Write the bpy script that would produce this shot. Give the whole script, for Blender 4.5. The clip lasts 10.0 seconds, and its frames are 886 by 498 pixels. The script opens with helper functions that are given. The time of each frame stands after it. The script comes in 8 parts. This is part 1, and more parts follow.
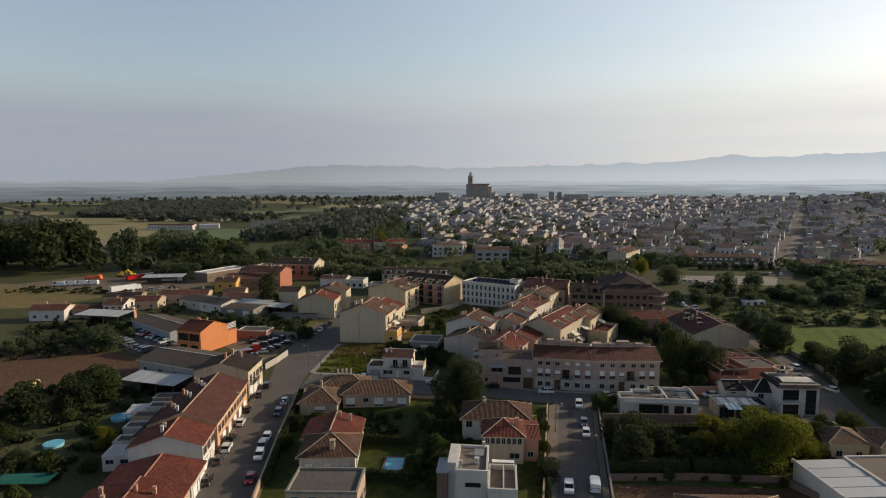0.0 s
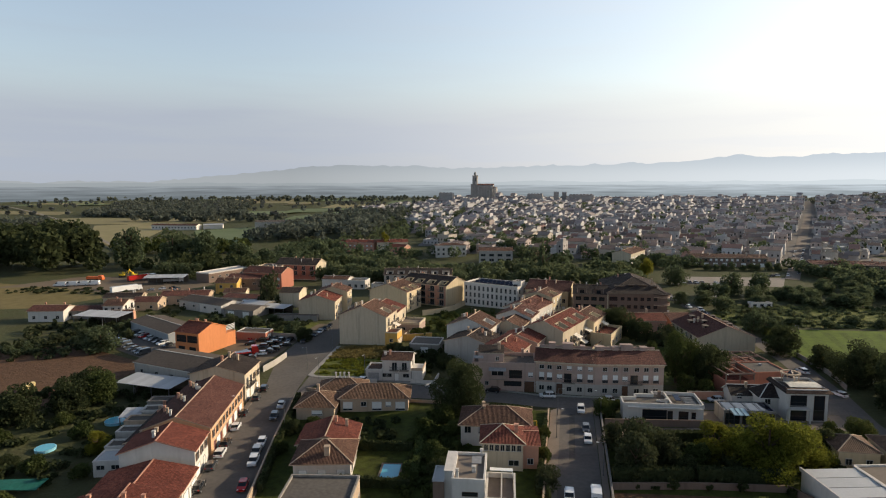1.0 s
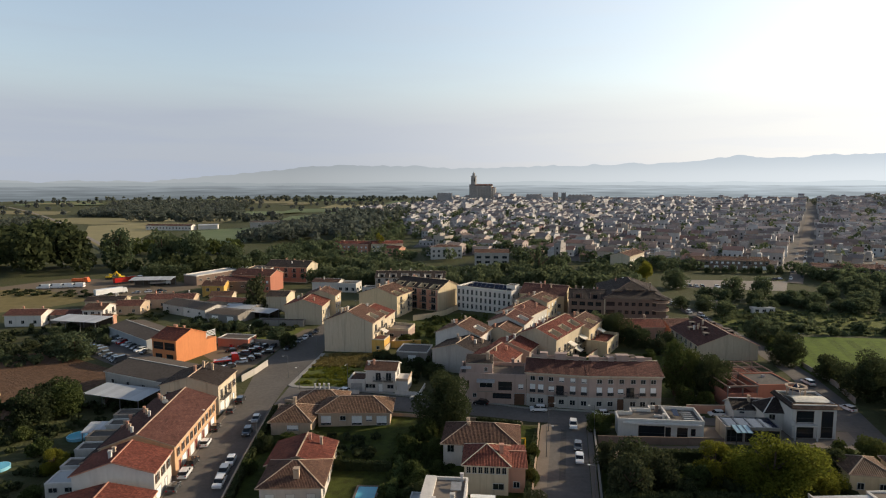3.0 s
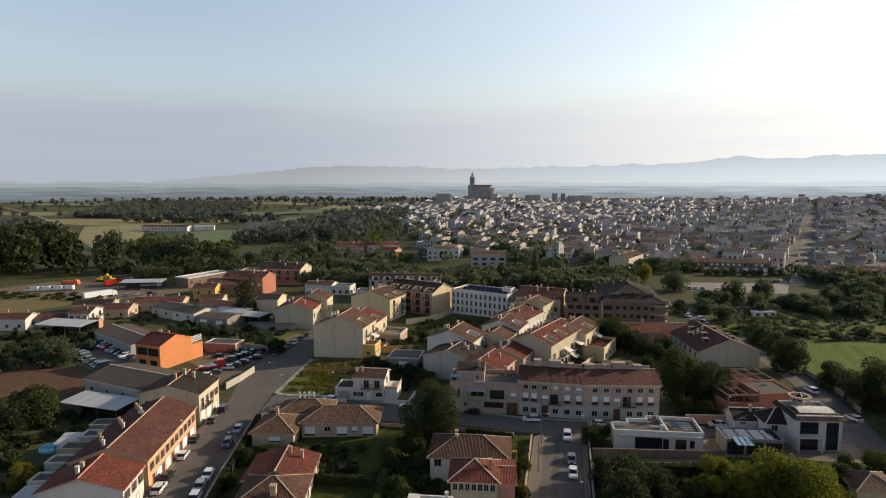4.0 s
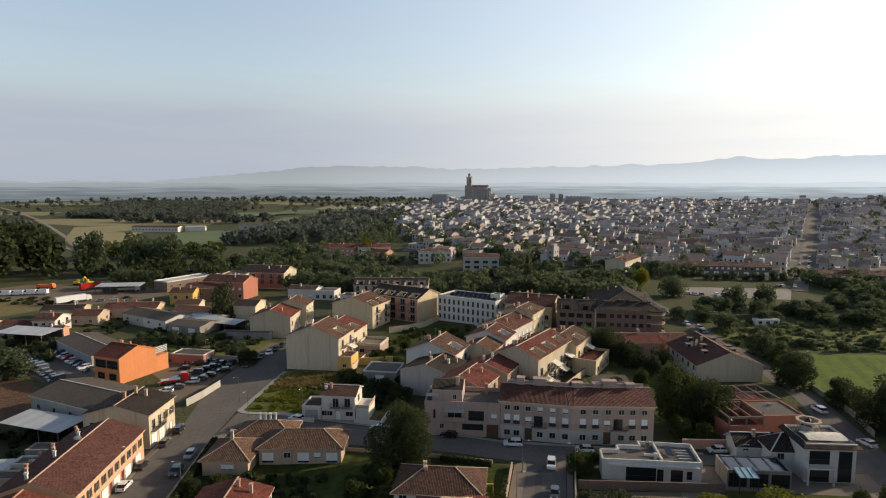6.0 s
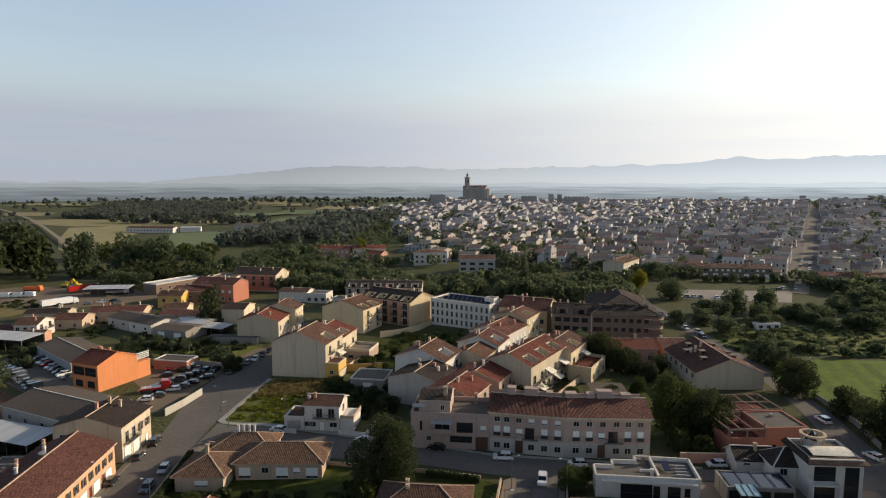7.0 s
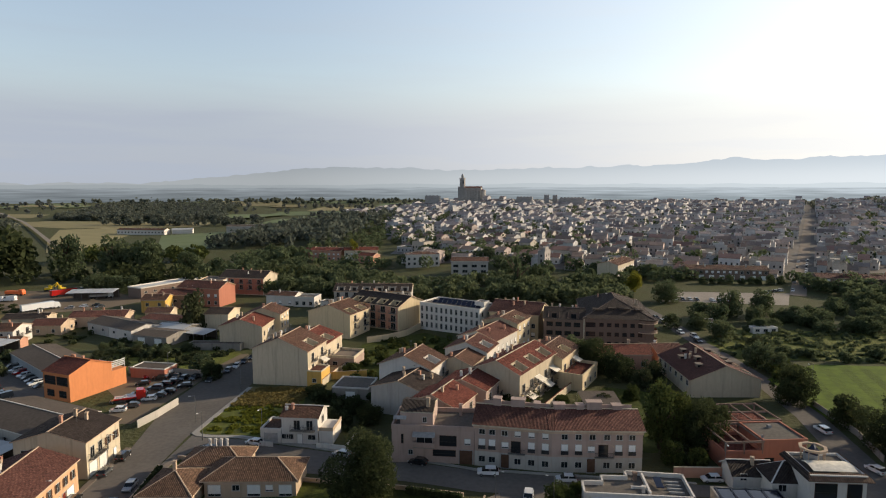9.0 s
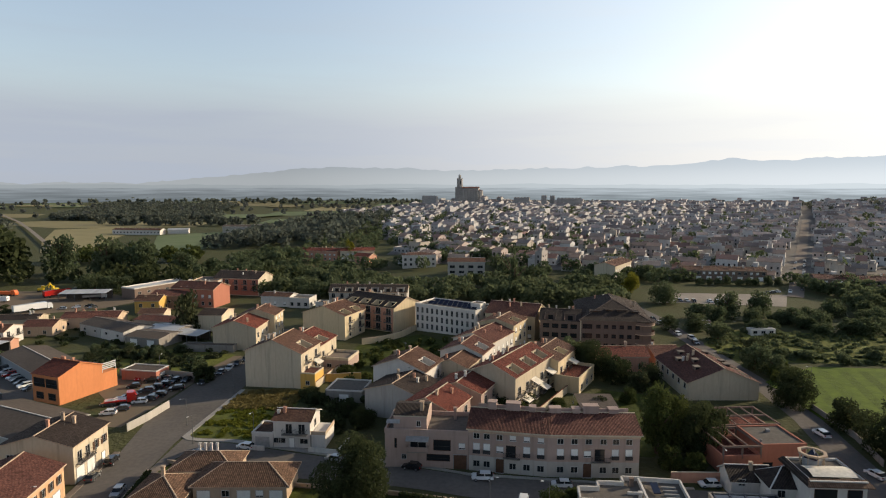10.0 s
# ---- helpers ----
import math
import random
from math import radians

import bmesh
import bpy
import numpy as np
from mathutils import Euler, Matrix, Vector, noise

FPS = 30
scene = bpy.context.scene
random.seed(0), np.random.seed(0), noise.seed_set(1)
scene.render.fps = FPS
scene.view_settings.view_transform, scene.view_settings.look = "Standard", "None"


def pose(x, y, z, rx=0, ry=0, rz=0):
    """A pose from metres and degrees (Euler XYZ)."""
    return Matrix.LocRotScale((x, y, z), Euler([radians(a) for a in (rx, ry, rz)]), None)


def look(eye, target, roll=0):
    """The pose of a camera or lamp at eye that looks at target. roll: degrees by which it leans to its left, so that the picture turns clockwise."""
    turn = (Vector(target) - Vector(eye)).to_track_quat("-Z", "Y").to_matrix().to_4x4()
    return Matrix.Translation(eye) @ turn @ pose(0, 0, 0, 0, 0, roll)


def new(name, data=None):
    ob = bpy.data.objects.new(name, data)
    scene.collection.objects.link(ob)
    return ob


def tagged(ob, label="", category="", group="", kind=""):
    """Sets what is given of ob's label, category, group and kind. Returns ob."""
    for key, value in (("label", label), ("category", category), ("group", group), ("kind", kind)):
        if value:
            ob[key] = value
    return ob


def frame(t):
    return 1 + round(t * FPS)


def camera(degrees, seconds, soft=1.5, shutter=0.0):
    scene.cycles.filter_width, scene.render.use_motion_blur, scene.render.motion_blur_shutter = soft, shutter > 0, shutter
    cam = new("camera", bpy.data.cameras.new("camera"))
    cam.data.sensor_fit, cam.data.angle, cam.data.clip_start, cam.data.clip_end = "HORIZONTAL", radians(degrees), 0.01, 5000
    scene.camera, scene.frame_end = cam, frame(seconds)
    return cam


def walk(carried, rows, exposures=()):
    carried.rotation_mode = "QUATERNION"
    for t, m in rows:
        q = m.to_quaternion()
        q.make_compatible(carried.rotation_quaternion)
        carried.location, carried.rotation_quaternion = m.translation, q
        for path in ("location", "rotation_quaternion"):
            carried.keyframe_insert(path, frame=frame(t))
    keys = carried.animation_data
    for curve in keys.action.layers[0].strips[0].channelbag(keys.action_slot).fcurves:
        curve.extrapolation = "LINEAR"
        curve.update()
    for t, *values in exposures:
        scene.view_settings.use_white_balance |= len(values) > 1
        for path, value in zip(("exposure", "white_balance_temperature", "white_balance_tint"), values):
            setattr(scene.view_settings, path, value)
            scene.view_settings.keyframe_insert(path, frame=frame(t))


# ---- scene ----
cam = camera(72.3, 10.0, soft=1.1)
PATH = [
    (0, (-0.967, 0.683, 53.49), (-1.164, 2.662, 53.273), -0.2),
    (0.5, (-0.363, 2.106, 53.494), (-0.576, 4.083, 53.276), -0.2),
    (1, (0.157, 3.672, 53.507), (-0.057, 5.649, 53.29), -0.2),
    (1.5, (0.706, 5.49, 53.531), (0.492, 7.467, 53.314), -0.2),
    (2, (1.289, 7.567, 53.555), (1.075, 9.544, 53.339), -0.1),
    (2.5, (2.019, 9.924, 53.591), (1.804, 11.9, 53.374), -0.1),
    (4, (4.716, 18.133, 53.679), (4.5, 20.11, 53.465), -0.1),
    (4.5, (5.725, 21.269, 53.712), (5.508, 23.246, 53.498), -0.1),
    (5, (6.737, 24.518, 53.749), (6.52, 26.494, 53.535), -0.0),
    (5.5, (7.751, 27.733, 53.79), (7.535, 29.71, 53.576), -0.0),
    (7, (10.737, 37.071, 54.068), (10.523, 39.048, 53.855), -0.0),
    (7.5, (11.504, 39.236, 54.069), (11.291, 41.213, 53.856), -0.1),
    (8, (12.168, 40.805, 54.056), (11.956, 42.783, 53.843), -0.1),
    (8.5, (12.646, 42.096, 54.075), (12.438, 44.073, 53.862), -0.1),
    (9, (13.027, 43.236, 54.1), (12.823, 45.214, 53.89), -0.1),
    (9.5, (13.273, 44.244, 54.093), (13.074, 46.223, 53.884), -0.1),
    (10, (13.471, 45.153, 54.083), (13.275, 47.132, 53.874), -0.0),
]
walk(cam, [(t, look(eye, target, roll)) for t, eye, target, roll in PATH], [(0, -0.3), (0.5, -0.07), (1, 0.05), (10, 0.06)])

# ---------------------------------------------------------------- light
SUN_AZ, SUN_EL = 64.0, 19.0
SUN_DIR = Vector((math.sin(radians(SUN_AZ)) * math.cos(radians(SUN_EL)),
                  math.cos(radians(SUN_AZ)) * math.cos(radians(SUN_EL)), math.sin(radians(SUN_EL))))
sun = new("sun", bpy.data.lights.new("sun", "SUN"))
sun.data.energy, sun.data.angle, sun.data.color = 5.0, radians(0.6), (1.0, 0.84, 0.61)
sun.matrix_world = look((0, 0, 300), Vector((0, 0, 300)) - SUN_DIR)


def make_world():
    w = bpy.data.worlds.new("sky")
    scene.world = w
    w.use_nodes = True
    nt = w.node_tree
    nt.nodes.clear()
    N, L = nt.nodes.new, nt.links.new
    sky = N("ShaderNodeTexSky")
    sky.sky_type, sky.sun_disc = "NISHITA", False
    sky.sun_elevation, sky.sun_rotation = radians(SUN_EL), radians(SUN_AZ)
    sky.air_density, sky.dust_density, sky.ozone_density = 1.3, 1.2, 3.0
    geo = N("ShaderNodeTexCoord")
    sep = N("ShaderNodeSeparateXYZ")
    L(geo.outputs["Generated"], sep.inputs[0])
    # haze that thickens towards the horizon
    ramp = N("ShaderNodeMapRange")
    ramp.inputs[1].default_value, ramp.inputs[2].default_value = 0.085, 0.175
    ramp.inputs[3].default_value, ramp.inputs[4].default_value = 0.95, 0.45
    ramp.interpolation_type = "SMOOTHSTEP"
    L(sep.outputs[2], ramp.inputs[0])
    high = N("ShaderNodeMapRange")
    high.inputs[1].default_value, high.inputs[2].default_value = 0.33, 0.6
    high.inputs[3].default_value, high.inputs[4].default_value = 1.0, 0.0
    high.interpolation_type = "SMOOTHSTEP"
    L(sep.outputs[2], high.inputs[0])
    thin = N("ShaderNodeMath"); thin.operation = "MULTIPLY"
    L(ramp.outputs[0], thin.inputs[0]); L(high.outputs[0], thin.inputs[1])
    gain = N("ShaderNodeMapRange")
    gain.inputs[1].default_value, gain.inputs[2].default_value = 0.32, 0.62
    gain.inputs[3].default_value, gain.inputs[4].default_value = 2.25, 0.95
    L(sep.outputs[2], gain.inputs[0])
    lift = N("ShaderNodeVectorMath"); lift.operation = "SCALE"
    tint = N("ShaderNodeVectorMath"); tint.operation = "MULTIPLY"; tint.inputs[1].default_value = (1.12, 0.99, 0.93)
    L(sky.outputs[0], tint.inputs[0]); L(tint.outputs[0], lift.inputs[0]); L(gain.outputs[0], lift.inputs["Scale"])
    # aureole of the low sun in the haze
    dot = N("ShaderNodeVectorMath"); dot.operation = "DOT_PRODUCT"
    L(geo.outputs["Generated"], dot.inputs[0]); dot.inputs[1].default_value = SUN_DIR
    mx = N("ShaderNodeMath"); mx.operation = "MAXIMUM"; L(dot.outputs["Value"], mx.inputs[0]); mx.inputs[1].default_value = 0
    pw = N("ShaderNodeMath"); pw.operation = "POWER"; L(mx.outputs[0], pw.inputs[0]); pw.inputs[1].default_value = 1.6
    hz = N("ShaderNodeMix"); hz.data_type = "RGBA"
    hz.inputs[6].default_value = (*HAZE_COOL, 1); hz.inputs[7].default_value = (*HAZE_WARM, 1)
    L(pw.outputs[0], hz.inputs[0])
    # thin streaks of cloud
    mp = N("ShaderNodeMapping"); mp.inputs[3].default_value = (1.5, 1.5, 16)
    L(geo.outputs["Generated"], mp.inputs[0])
    nz = N("ShaderNodeTexNoise"); nz.inputs["Scale"].default_value, nz.inputs["Detail"].default_value = 2.2, 8
    nz.inputs["Roughness"].default_value = 0.55
    L(mp.outputs[0], nz.inputs["Vector"])
    cr = N("ShaderNodeMapRange"); cr.inputs[1].default_value, cr.inputs[2].default_value = 0.45, 0.75
    cr.inputs[3].default_value, cr.inputs[4].default_value = 0.0, 0.11
    L(nz.outputs[0], cr.inputs[0])
    add = N("ShaderNodeMath"); add.operation = "ADD"; add.use_clamp = True
    L(thin.outputs[0], add.inputs[0]); L(cr.outputs[0], add.inputs[1])
    mix = N("ShaderNodeMix"); mix.data_type = "RGBA"
    L(add.outputs[0], mix.inputs[0]); L(lift.outputs[0], mix.inputs[6]); L(hz.outputs[2], mix.inputs[7])
    bg = N("ShaderNodeBackground"); bg.inputs[1].default_value = SKY_POWER
    out = N("ShaderNodeOutputWorld")
    L(mix.outputs[2], bg.inputs[0]); L(bg.outputs[0], out.inputs[0])


SKY_POWER = 0.10
HAZE_COOL, HAZE_WARM = (4.3, 4.75, 5.55), (12.2, 11.9, 11.2)
make_world()

# ---------------------------------------------------------------- materials
MATS = {}


def base_mat(name):
    m = bpy.data.materials.new(name)
    m.use_nodes = True
    nt = m.node_tree
    return m, nt, nt.nodes["Principled BSDF"]


def soft(color, k=0.10):
    """The colour pulled nearer to its own grey, a little haze put into it."""
    g = 0.3 * color[0] + 0.55 * color[1] + 0.15 * color[2]
    return tuple(c * (1 - k) + g * k for c in color)


def vary(nt, bsdf, color, scales=((0.25, 0.35), (4.0, 0.2)), coord="Object", dark=0.55, light=1.25, hue=None, stretch=(1, 1, 1), per="object", amount=0.18):
    """Base colour broken up by noise at two sizes and by a random step for each object or island."""
    N, L = nt.nodes.new, nt.links.new
    tc = N("ShaderNodeTexCoord")
    mp = N("ShaderNodeMapping"); mp.inputs[3].default_value = stretch
    L(tc.outputs[coord], mp.inputs[0])
    last = N("ShaderNodeRGB"); last.outputs[0].default_value = (*color, 1)
    sock = last.outputs[0]
    for i, (sc, amt) in enumerate(scales):
        nz = N("ShaderNodeTexNoise")
        nz.inputs["Scale"].default_value, nz.inputs["Detail"].default_value = sc, 6
        L(mp.outputs[0], nz.inputs["Vector"])
        rp = N("ShaderNodeMapRange")
        rp.inputs[1].default_value, rp.inputs[2].default_value = 0.3, 0.7
        rp.inputs[3].default_value, rp.inputs[4].default_value = 0, 1
        L(nz.outputs[0], rp.inputs[0])
        mixc = N("ShaderNodeMix"); mixc.data_type = "RGBA"
        lo = tuple(c * dark for c in color) if hue is None else hue
        mixc.inputs[6].default_value = (*lo, 1)
        mixc.inputs[7].default_value = (*[min(0.95, c * light) for c in color], 1)
        L(rp.outputs[0], mixc.inputs[0])
        bl = N("ShaderNodeMix"); bl.data_type = "RGBA"; bl.inputs[0].default_value = amt * 2
        L(sock, bl.inputs[6]); L(mixc.outputs[2], bl.inputs[7])
        sock = bl.outputs[2]
    if per:
        if per == "object":
            inf = N("ShaderNodeObjectInfo"); rnd = inf.outputs["Random"]
        else:
            inf = N("ShaderNodeNewGeometry"); rnd = inf.outputs["Random Per Island"]
        hs = N("ShaderNodeHueSaturation")
        rr = N("ShaderNodeMapRange"); rr.inputs[3].default_value, rr.inputs[4].default_value = 1 - amount, 1 + amount
        L(rnd, rr.inputs[0]); L(rr.outputs[0], hs.inputs["Value"]); L(sock, hs.inputs["Color"])
        sock = hs.outputs[0]
    L(sock, bsdf.inputs["Base Color"])
    return sock, mp.outputs[0]


def bump(nt, bsdf, vec, scale, strength, dist=0.03):
    N, L = nt.nodes.new, nt.links.new
    nz = N("ShaderNodeTexNoise"); nz.inputs["Scale"].default_value, nz.inputs["Detail"].default_value = scale, 5
    L(vec, nz.inputs["Vector"])
    b = N("ShaderNodeBump"); b.inputs["Strength"].default_value, b.inputs["Distance"].default_value = strength, dist
    L(nz.outputs[0], b.inputs["Height"]); L(b.outputs[0], bsdf.inputs["Normal"])


def plaster(name, color, streak=0.16):
    color = (color[0] * 0.95, color[1] * 0.90, color[2] * 0.85)  # every render a little darker and warmer
    color = soft(color)
    m, nt, b = base_mat(name)
    vary(nt, b, color, ((0.18, 0.14), (1.6, 0.12)), dark=0.72, light=1.12, stretch=(1, 1, 0.45), amount=0.06)
    # rain streaks that run down from the eaves
    N, L = nt.nodes.new, nt.links.new
    tc = N("ShaderNodeTexCoord"); mp = N("ShaderNodeMapping"); mp.inputs[3].default_value = (0.75, 0.75, 0.05)
    L(tc.outputs["Object"], mp.inputs[0])
    nz = N("ShaderNodeTexNoise"); nz.inputs["Scale"].default_value, nz.inputs["Detail"].default_value = 1.3, 2.5
    L(mp.outputs[0], nz.inputs["Vector"])
    rp = N("ShaderNodeMapRange"); rp.inputs[1].default_value, rp.inputs[2].default_value = 0.55, 0.78
    rp.inputs[3].default_value, rp.inputs[4].default_value = 0, streak * 2.6
    L(nz.outputs[0], rp.inputs[0])
    src = b.inputs["Base Color"].links[0].from_socket
    mx = N("ShaderNodeMix"); mx.data_type = "RGBA"
    mx.inputs[7].default_value = (*[c * 0.42 for c in color], 1)
    L(rp.outputs[0], mx.inputs[0]); L(src, mx.inputs[6]); L(mx.outputs[2], b.inputs["Base Color"])
    b.inputs["Roughness"].default_value = 0.92
    b.inputs["Specular IOR Level"].default_value = 0.2
    bump(nt, b, tc.outputs["Object"], 5, 0.2)
    MATS[name] = m
    return m


def tiles(name, color, across=0.26):
    """Barrel tiles: rolls down the slope and courses across it, by the roof's own metres."""
    color = soft(color)
    m, nt, b = base_mat(name)
    N, L = nt.nodes.new, nt.links.new
    sock, vec = vary(nt, b, color, ((0.22, 0.3), (2.5, 0.22)), dark=0.5, light=1.35, amount=0.12)
    uv = N("ShaderNodeUVMap")
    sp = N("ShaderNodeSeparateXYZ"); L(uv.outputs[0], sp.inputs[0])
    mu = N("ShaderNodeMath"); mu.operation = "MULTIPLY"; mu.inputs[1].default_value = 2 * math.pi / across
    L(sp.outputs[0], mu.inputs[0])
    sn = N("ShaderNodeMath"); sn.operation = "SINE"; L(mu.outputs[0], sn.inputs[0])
    # trough shade and crest light of the rolls, put into the tile colour
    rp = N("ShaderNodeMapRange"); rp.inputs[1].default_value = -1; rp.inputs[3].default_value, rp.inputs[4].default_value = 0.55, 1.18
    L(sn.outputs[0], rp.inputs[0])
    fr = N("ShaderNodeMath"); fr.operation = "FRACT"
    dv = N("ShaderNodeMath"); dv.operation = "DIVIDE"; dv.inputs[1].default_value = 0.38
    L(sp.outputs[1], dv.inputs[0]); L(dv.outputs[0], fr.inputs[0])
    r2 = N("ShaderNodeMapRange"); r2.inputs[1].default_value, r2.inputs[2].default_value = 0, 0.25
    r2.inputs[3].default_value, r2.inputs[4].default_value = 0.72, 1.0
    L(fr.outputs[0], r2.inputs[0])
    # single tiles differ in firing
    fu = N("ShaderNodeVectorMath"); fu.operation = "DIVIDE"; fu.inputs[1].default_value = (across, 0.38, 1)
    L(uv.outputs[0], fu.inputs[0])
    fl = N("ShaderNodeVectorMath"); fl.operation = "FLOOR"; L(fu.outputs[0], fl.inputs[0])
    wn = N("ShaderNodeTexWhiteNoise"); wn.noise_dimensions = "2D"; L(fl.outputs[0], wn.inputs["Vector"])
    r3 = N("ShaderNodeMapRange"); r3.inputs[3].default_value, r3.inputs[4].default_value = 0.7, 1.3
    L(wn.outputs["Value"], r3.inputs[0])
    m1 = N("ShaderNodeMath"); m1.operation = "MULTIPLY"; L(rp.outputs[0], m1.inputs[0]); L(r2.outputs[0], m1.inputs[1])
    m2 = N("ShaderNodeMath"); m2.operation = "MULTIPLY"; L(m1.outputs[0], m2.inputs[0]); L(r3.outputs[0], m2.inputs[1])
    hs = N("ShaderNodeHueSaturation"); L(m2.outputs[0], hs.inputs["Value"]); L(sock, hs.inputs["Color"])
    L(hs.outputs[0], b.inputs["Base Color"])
    bp = N("ShaderNodeBump"); bp.inputs["Strength"].default_value, bp.inputs["Distance"].default_value = 0.7, 0.06
    L(sn.outputs[0], bp.inputs["Height"]); L(bp.outputs[0], b.inputs["Normal"])
    b.inputs["Roughness"].default_value = 0.85
    b.inputs["Specular IOR Level"].default_value = 0.15
    MATS[name] = m
    return m


def rough(name, color, scales=((0.1, 0.25), (1.5, 0.2)), roughness=0.9, metallic=0.0, bump_scale=8, bump_strength=0.3, dark=0.55, light=1.3, amount=0.1, hue=None, per="object", dist=0.03):
    m, nt, b = base_mat(name)
    _, vec = vary(nt, b, color, scales, dark=dark, light=light, amount=amount, hue=hue, per=per)
    b.inputs["Roughness"].default_value, b.inputs["Metallic"].default_value = roughness, metallic
    b.inputs["Specular IOR Level"].default_value = 0.12
    if bump_strength:
        bump(nt, b, vec, bump_scale, bump_strength, dist)
    MATS[name] = m
    return m


def gloss(name, color, roughness=0.2, metallic=0.0, coat=0.0):
    m, nt, b = base_mat(name)
    vary(nt, b, color, ((0.8, 0.05), (9.0, 0.05)), dark=0.8, light=1.1, amount=0.05)
    b.inputs["Roughness"].default_value, b.inputs["Metallic"].default_value = roughness, metallic
    b.inputs["Coat Weight"].default_value = coat
    MATS[name] = m
    return m


def leaf(name, color, tip, amount=0.35, thin=0.35):
    m, nt, b = base_mat(name)
    N, L = nt.nodes.new, nt.links.new
    sock, _ = vary(nt, b, color, ((0.3, 0.2), (1.4, 0.2)), hue=tuple(c * 0.6 for c in color), light=1.4, per="island", amount=amount)
    inf = N("ShaderNodeObjectInfo")
    rr = N("ShaderNodeMapRange"); rr.inputs[3].default_value, rr.inputs[4].default_value = 0.0, 0.6
    L(inf.outputs["Random"], rr.inputs[0])
    mx = N("ShaderNodeMix"); mx.data_type = "RGBA"; mx.inputs[7].default_value = (*tip, 1)
    L(rr.outputs[0], mx.inputs[0]); L(sock, mx.inputs[6]); L(mx.outputs[2], b.inputs["Base Color"])
    b.inputs["Roughness"].default_value = 0.9
    b.inputs["Specular IOR Level"].default_value = 0.05
    tr = N("ShaderNodeBsdfTranslucent"); L(mx.outputs[2], tr.inputs[0])
    ms = N("ShaderNodeMixShader"); ms.inputs[0].default_value = thin
    out = nt.nodes["Material Output"]
    L(b.outputs[0], ms.inputs[1]); L(tr.outputs[0], ms.inputs[2]); L(ms.outputs[0], out.inputs[0])
    MATS[name] = m
    return m


plaster("cream", (0.60, 0.53, 0.40), 0.24); plaster("beige", (0.54, 0.47, 0.35)); plaster("yellow", (0.62, 0.52, 0.34))
plaster("ochre", (0.70, 0.42, 0.08)); plaster("orange", (0.68, 0.25, 0.085), 0.07); plaster("pink", (0.43, 0.325, 0.285))
plaster("white", (0.63, 0.615, 0.59), 0.10); plaster("grey", (0.44, 0.425, 0.40)); plaster("brick", (0.40, 0.15, 0.09), 0.06)
plaster("salmon", (0.55, 0.29, 0.20)); plaster("brown", (0.215, 0.155, 0.125)); plaster("concrete", (0.28, 0.265, 0.245), 0.25)
plaster("apricot", (0.60, 0.37, 0.21)); plaster("beam_paint", (0.24, 0.165, 0.135)); plaster("sand", (0.52, 0.40, 0.29)); plaster("brick_red", (0.44, 0.17, 0.11), 0.08); plaster("bluegrey", (0.36, 0.40, 0.44))
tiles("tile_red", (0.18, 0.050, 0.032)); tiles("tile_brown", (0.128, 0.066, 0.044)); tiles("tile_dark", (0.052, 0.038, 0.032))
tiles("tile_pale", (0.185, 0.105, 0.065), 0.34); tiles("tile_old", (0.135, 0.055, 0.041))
rough("flat_roof", (0.13, 0.115, 0.10), bump_strength=0.15)
rough("metal_roof", (0.50, 0.50, 0.50), ((0.2, 0.15), (3, 0.1)), 0.5, 0.2, 5, 0.1, 0.7, 1.1)
rough("fibre_roof", (0.105, 0.085, 0.07), bump_strength=0.2)
rough("asphalt", (0.148, 0.132, 0.118), ((0.09, 0.3), (1.1, 0.2)), 0.93, 0, 40, 0.2, 0.7, 1.25)
rough("paving", (0.20, 0.165, 0.135), ((0.2, 0.2), (2.5, 0.15)), 0.9, 0, 20, 0.2, 0.7, 1.2)
rough("kerbstone", (0.32, 0.30, 0.27), ((0.4, 0.2), (5, 0.2)))
rough("line_paint", (0.7, 0.7, 0.66), ((0.8, 0.3), (6, 0.2)), dark=0.4)
rough("dirt", (0.14, 0.105, 0.08), ((0.05, 0.3), (0.8, 0.25)), hue=(0.17, 0.14, 0.09), bump_strength=0.6, bump_scale=2, dist=0.1)
rough("plough", (0.125, 0.072, 0.043), ((0.05, 0.25), (0.9, 0.3)), bump_strength=1.0, bump_scale=1.6, dist=0.35)
rough("gravel", (0.27, 0.235, 0.20), ((0.08, 0.25), (1.2, 0.2)), bump_strength=0.3, bump_scale=6)
rough("lawn", (0.062, 0.076, 0.014), ((0.06, 0.3), (0.7, 0.3)), hue=(0.024, 0.028, 0.008), bump_strength=0.8, bump_scale=6, dist=0.15)
rough("meadow", (0.115, 0.135, 0.03), ((0.06, 0.3), (0.6, 0.3)), hue=(0.085, 0.075, 0.024), bump_strength=0.9, bump_scale=3, dist=0.3)
rough("dry_grass", (0.175, 0.135, 0.06), ((0.02, 0.3), (0.3, 0.25)), hue=(0.12, 0.105, 0.04), bump_strength=0.6, bump_scale=2, dist=0.2)
rough("crop", (0.088, 0.125, 0.012), ((0.03, 0.25), (0.35, 0.3)), hue=(0.052, 0.08, 0.012), bump_strength=0.6, bump_scale=1, dist=0.2)
rough("crop_cut", (0.078, 0.112, 0.012), ((0.03, 0.25), (0.6, 0.3)), hue=(0.05, 0.07, 0.012), bump_strength=0.8, bump_scale=3, dist=0.2)
rough("scrub", (0.055, 0.062, 0.025), ((0.015, 0.35), (0.12, 0.3)), hue=(0.075, 0.068, 0.033), bump_strength=1.0, bump_scale=0.8, dist=0.5)
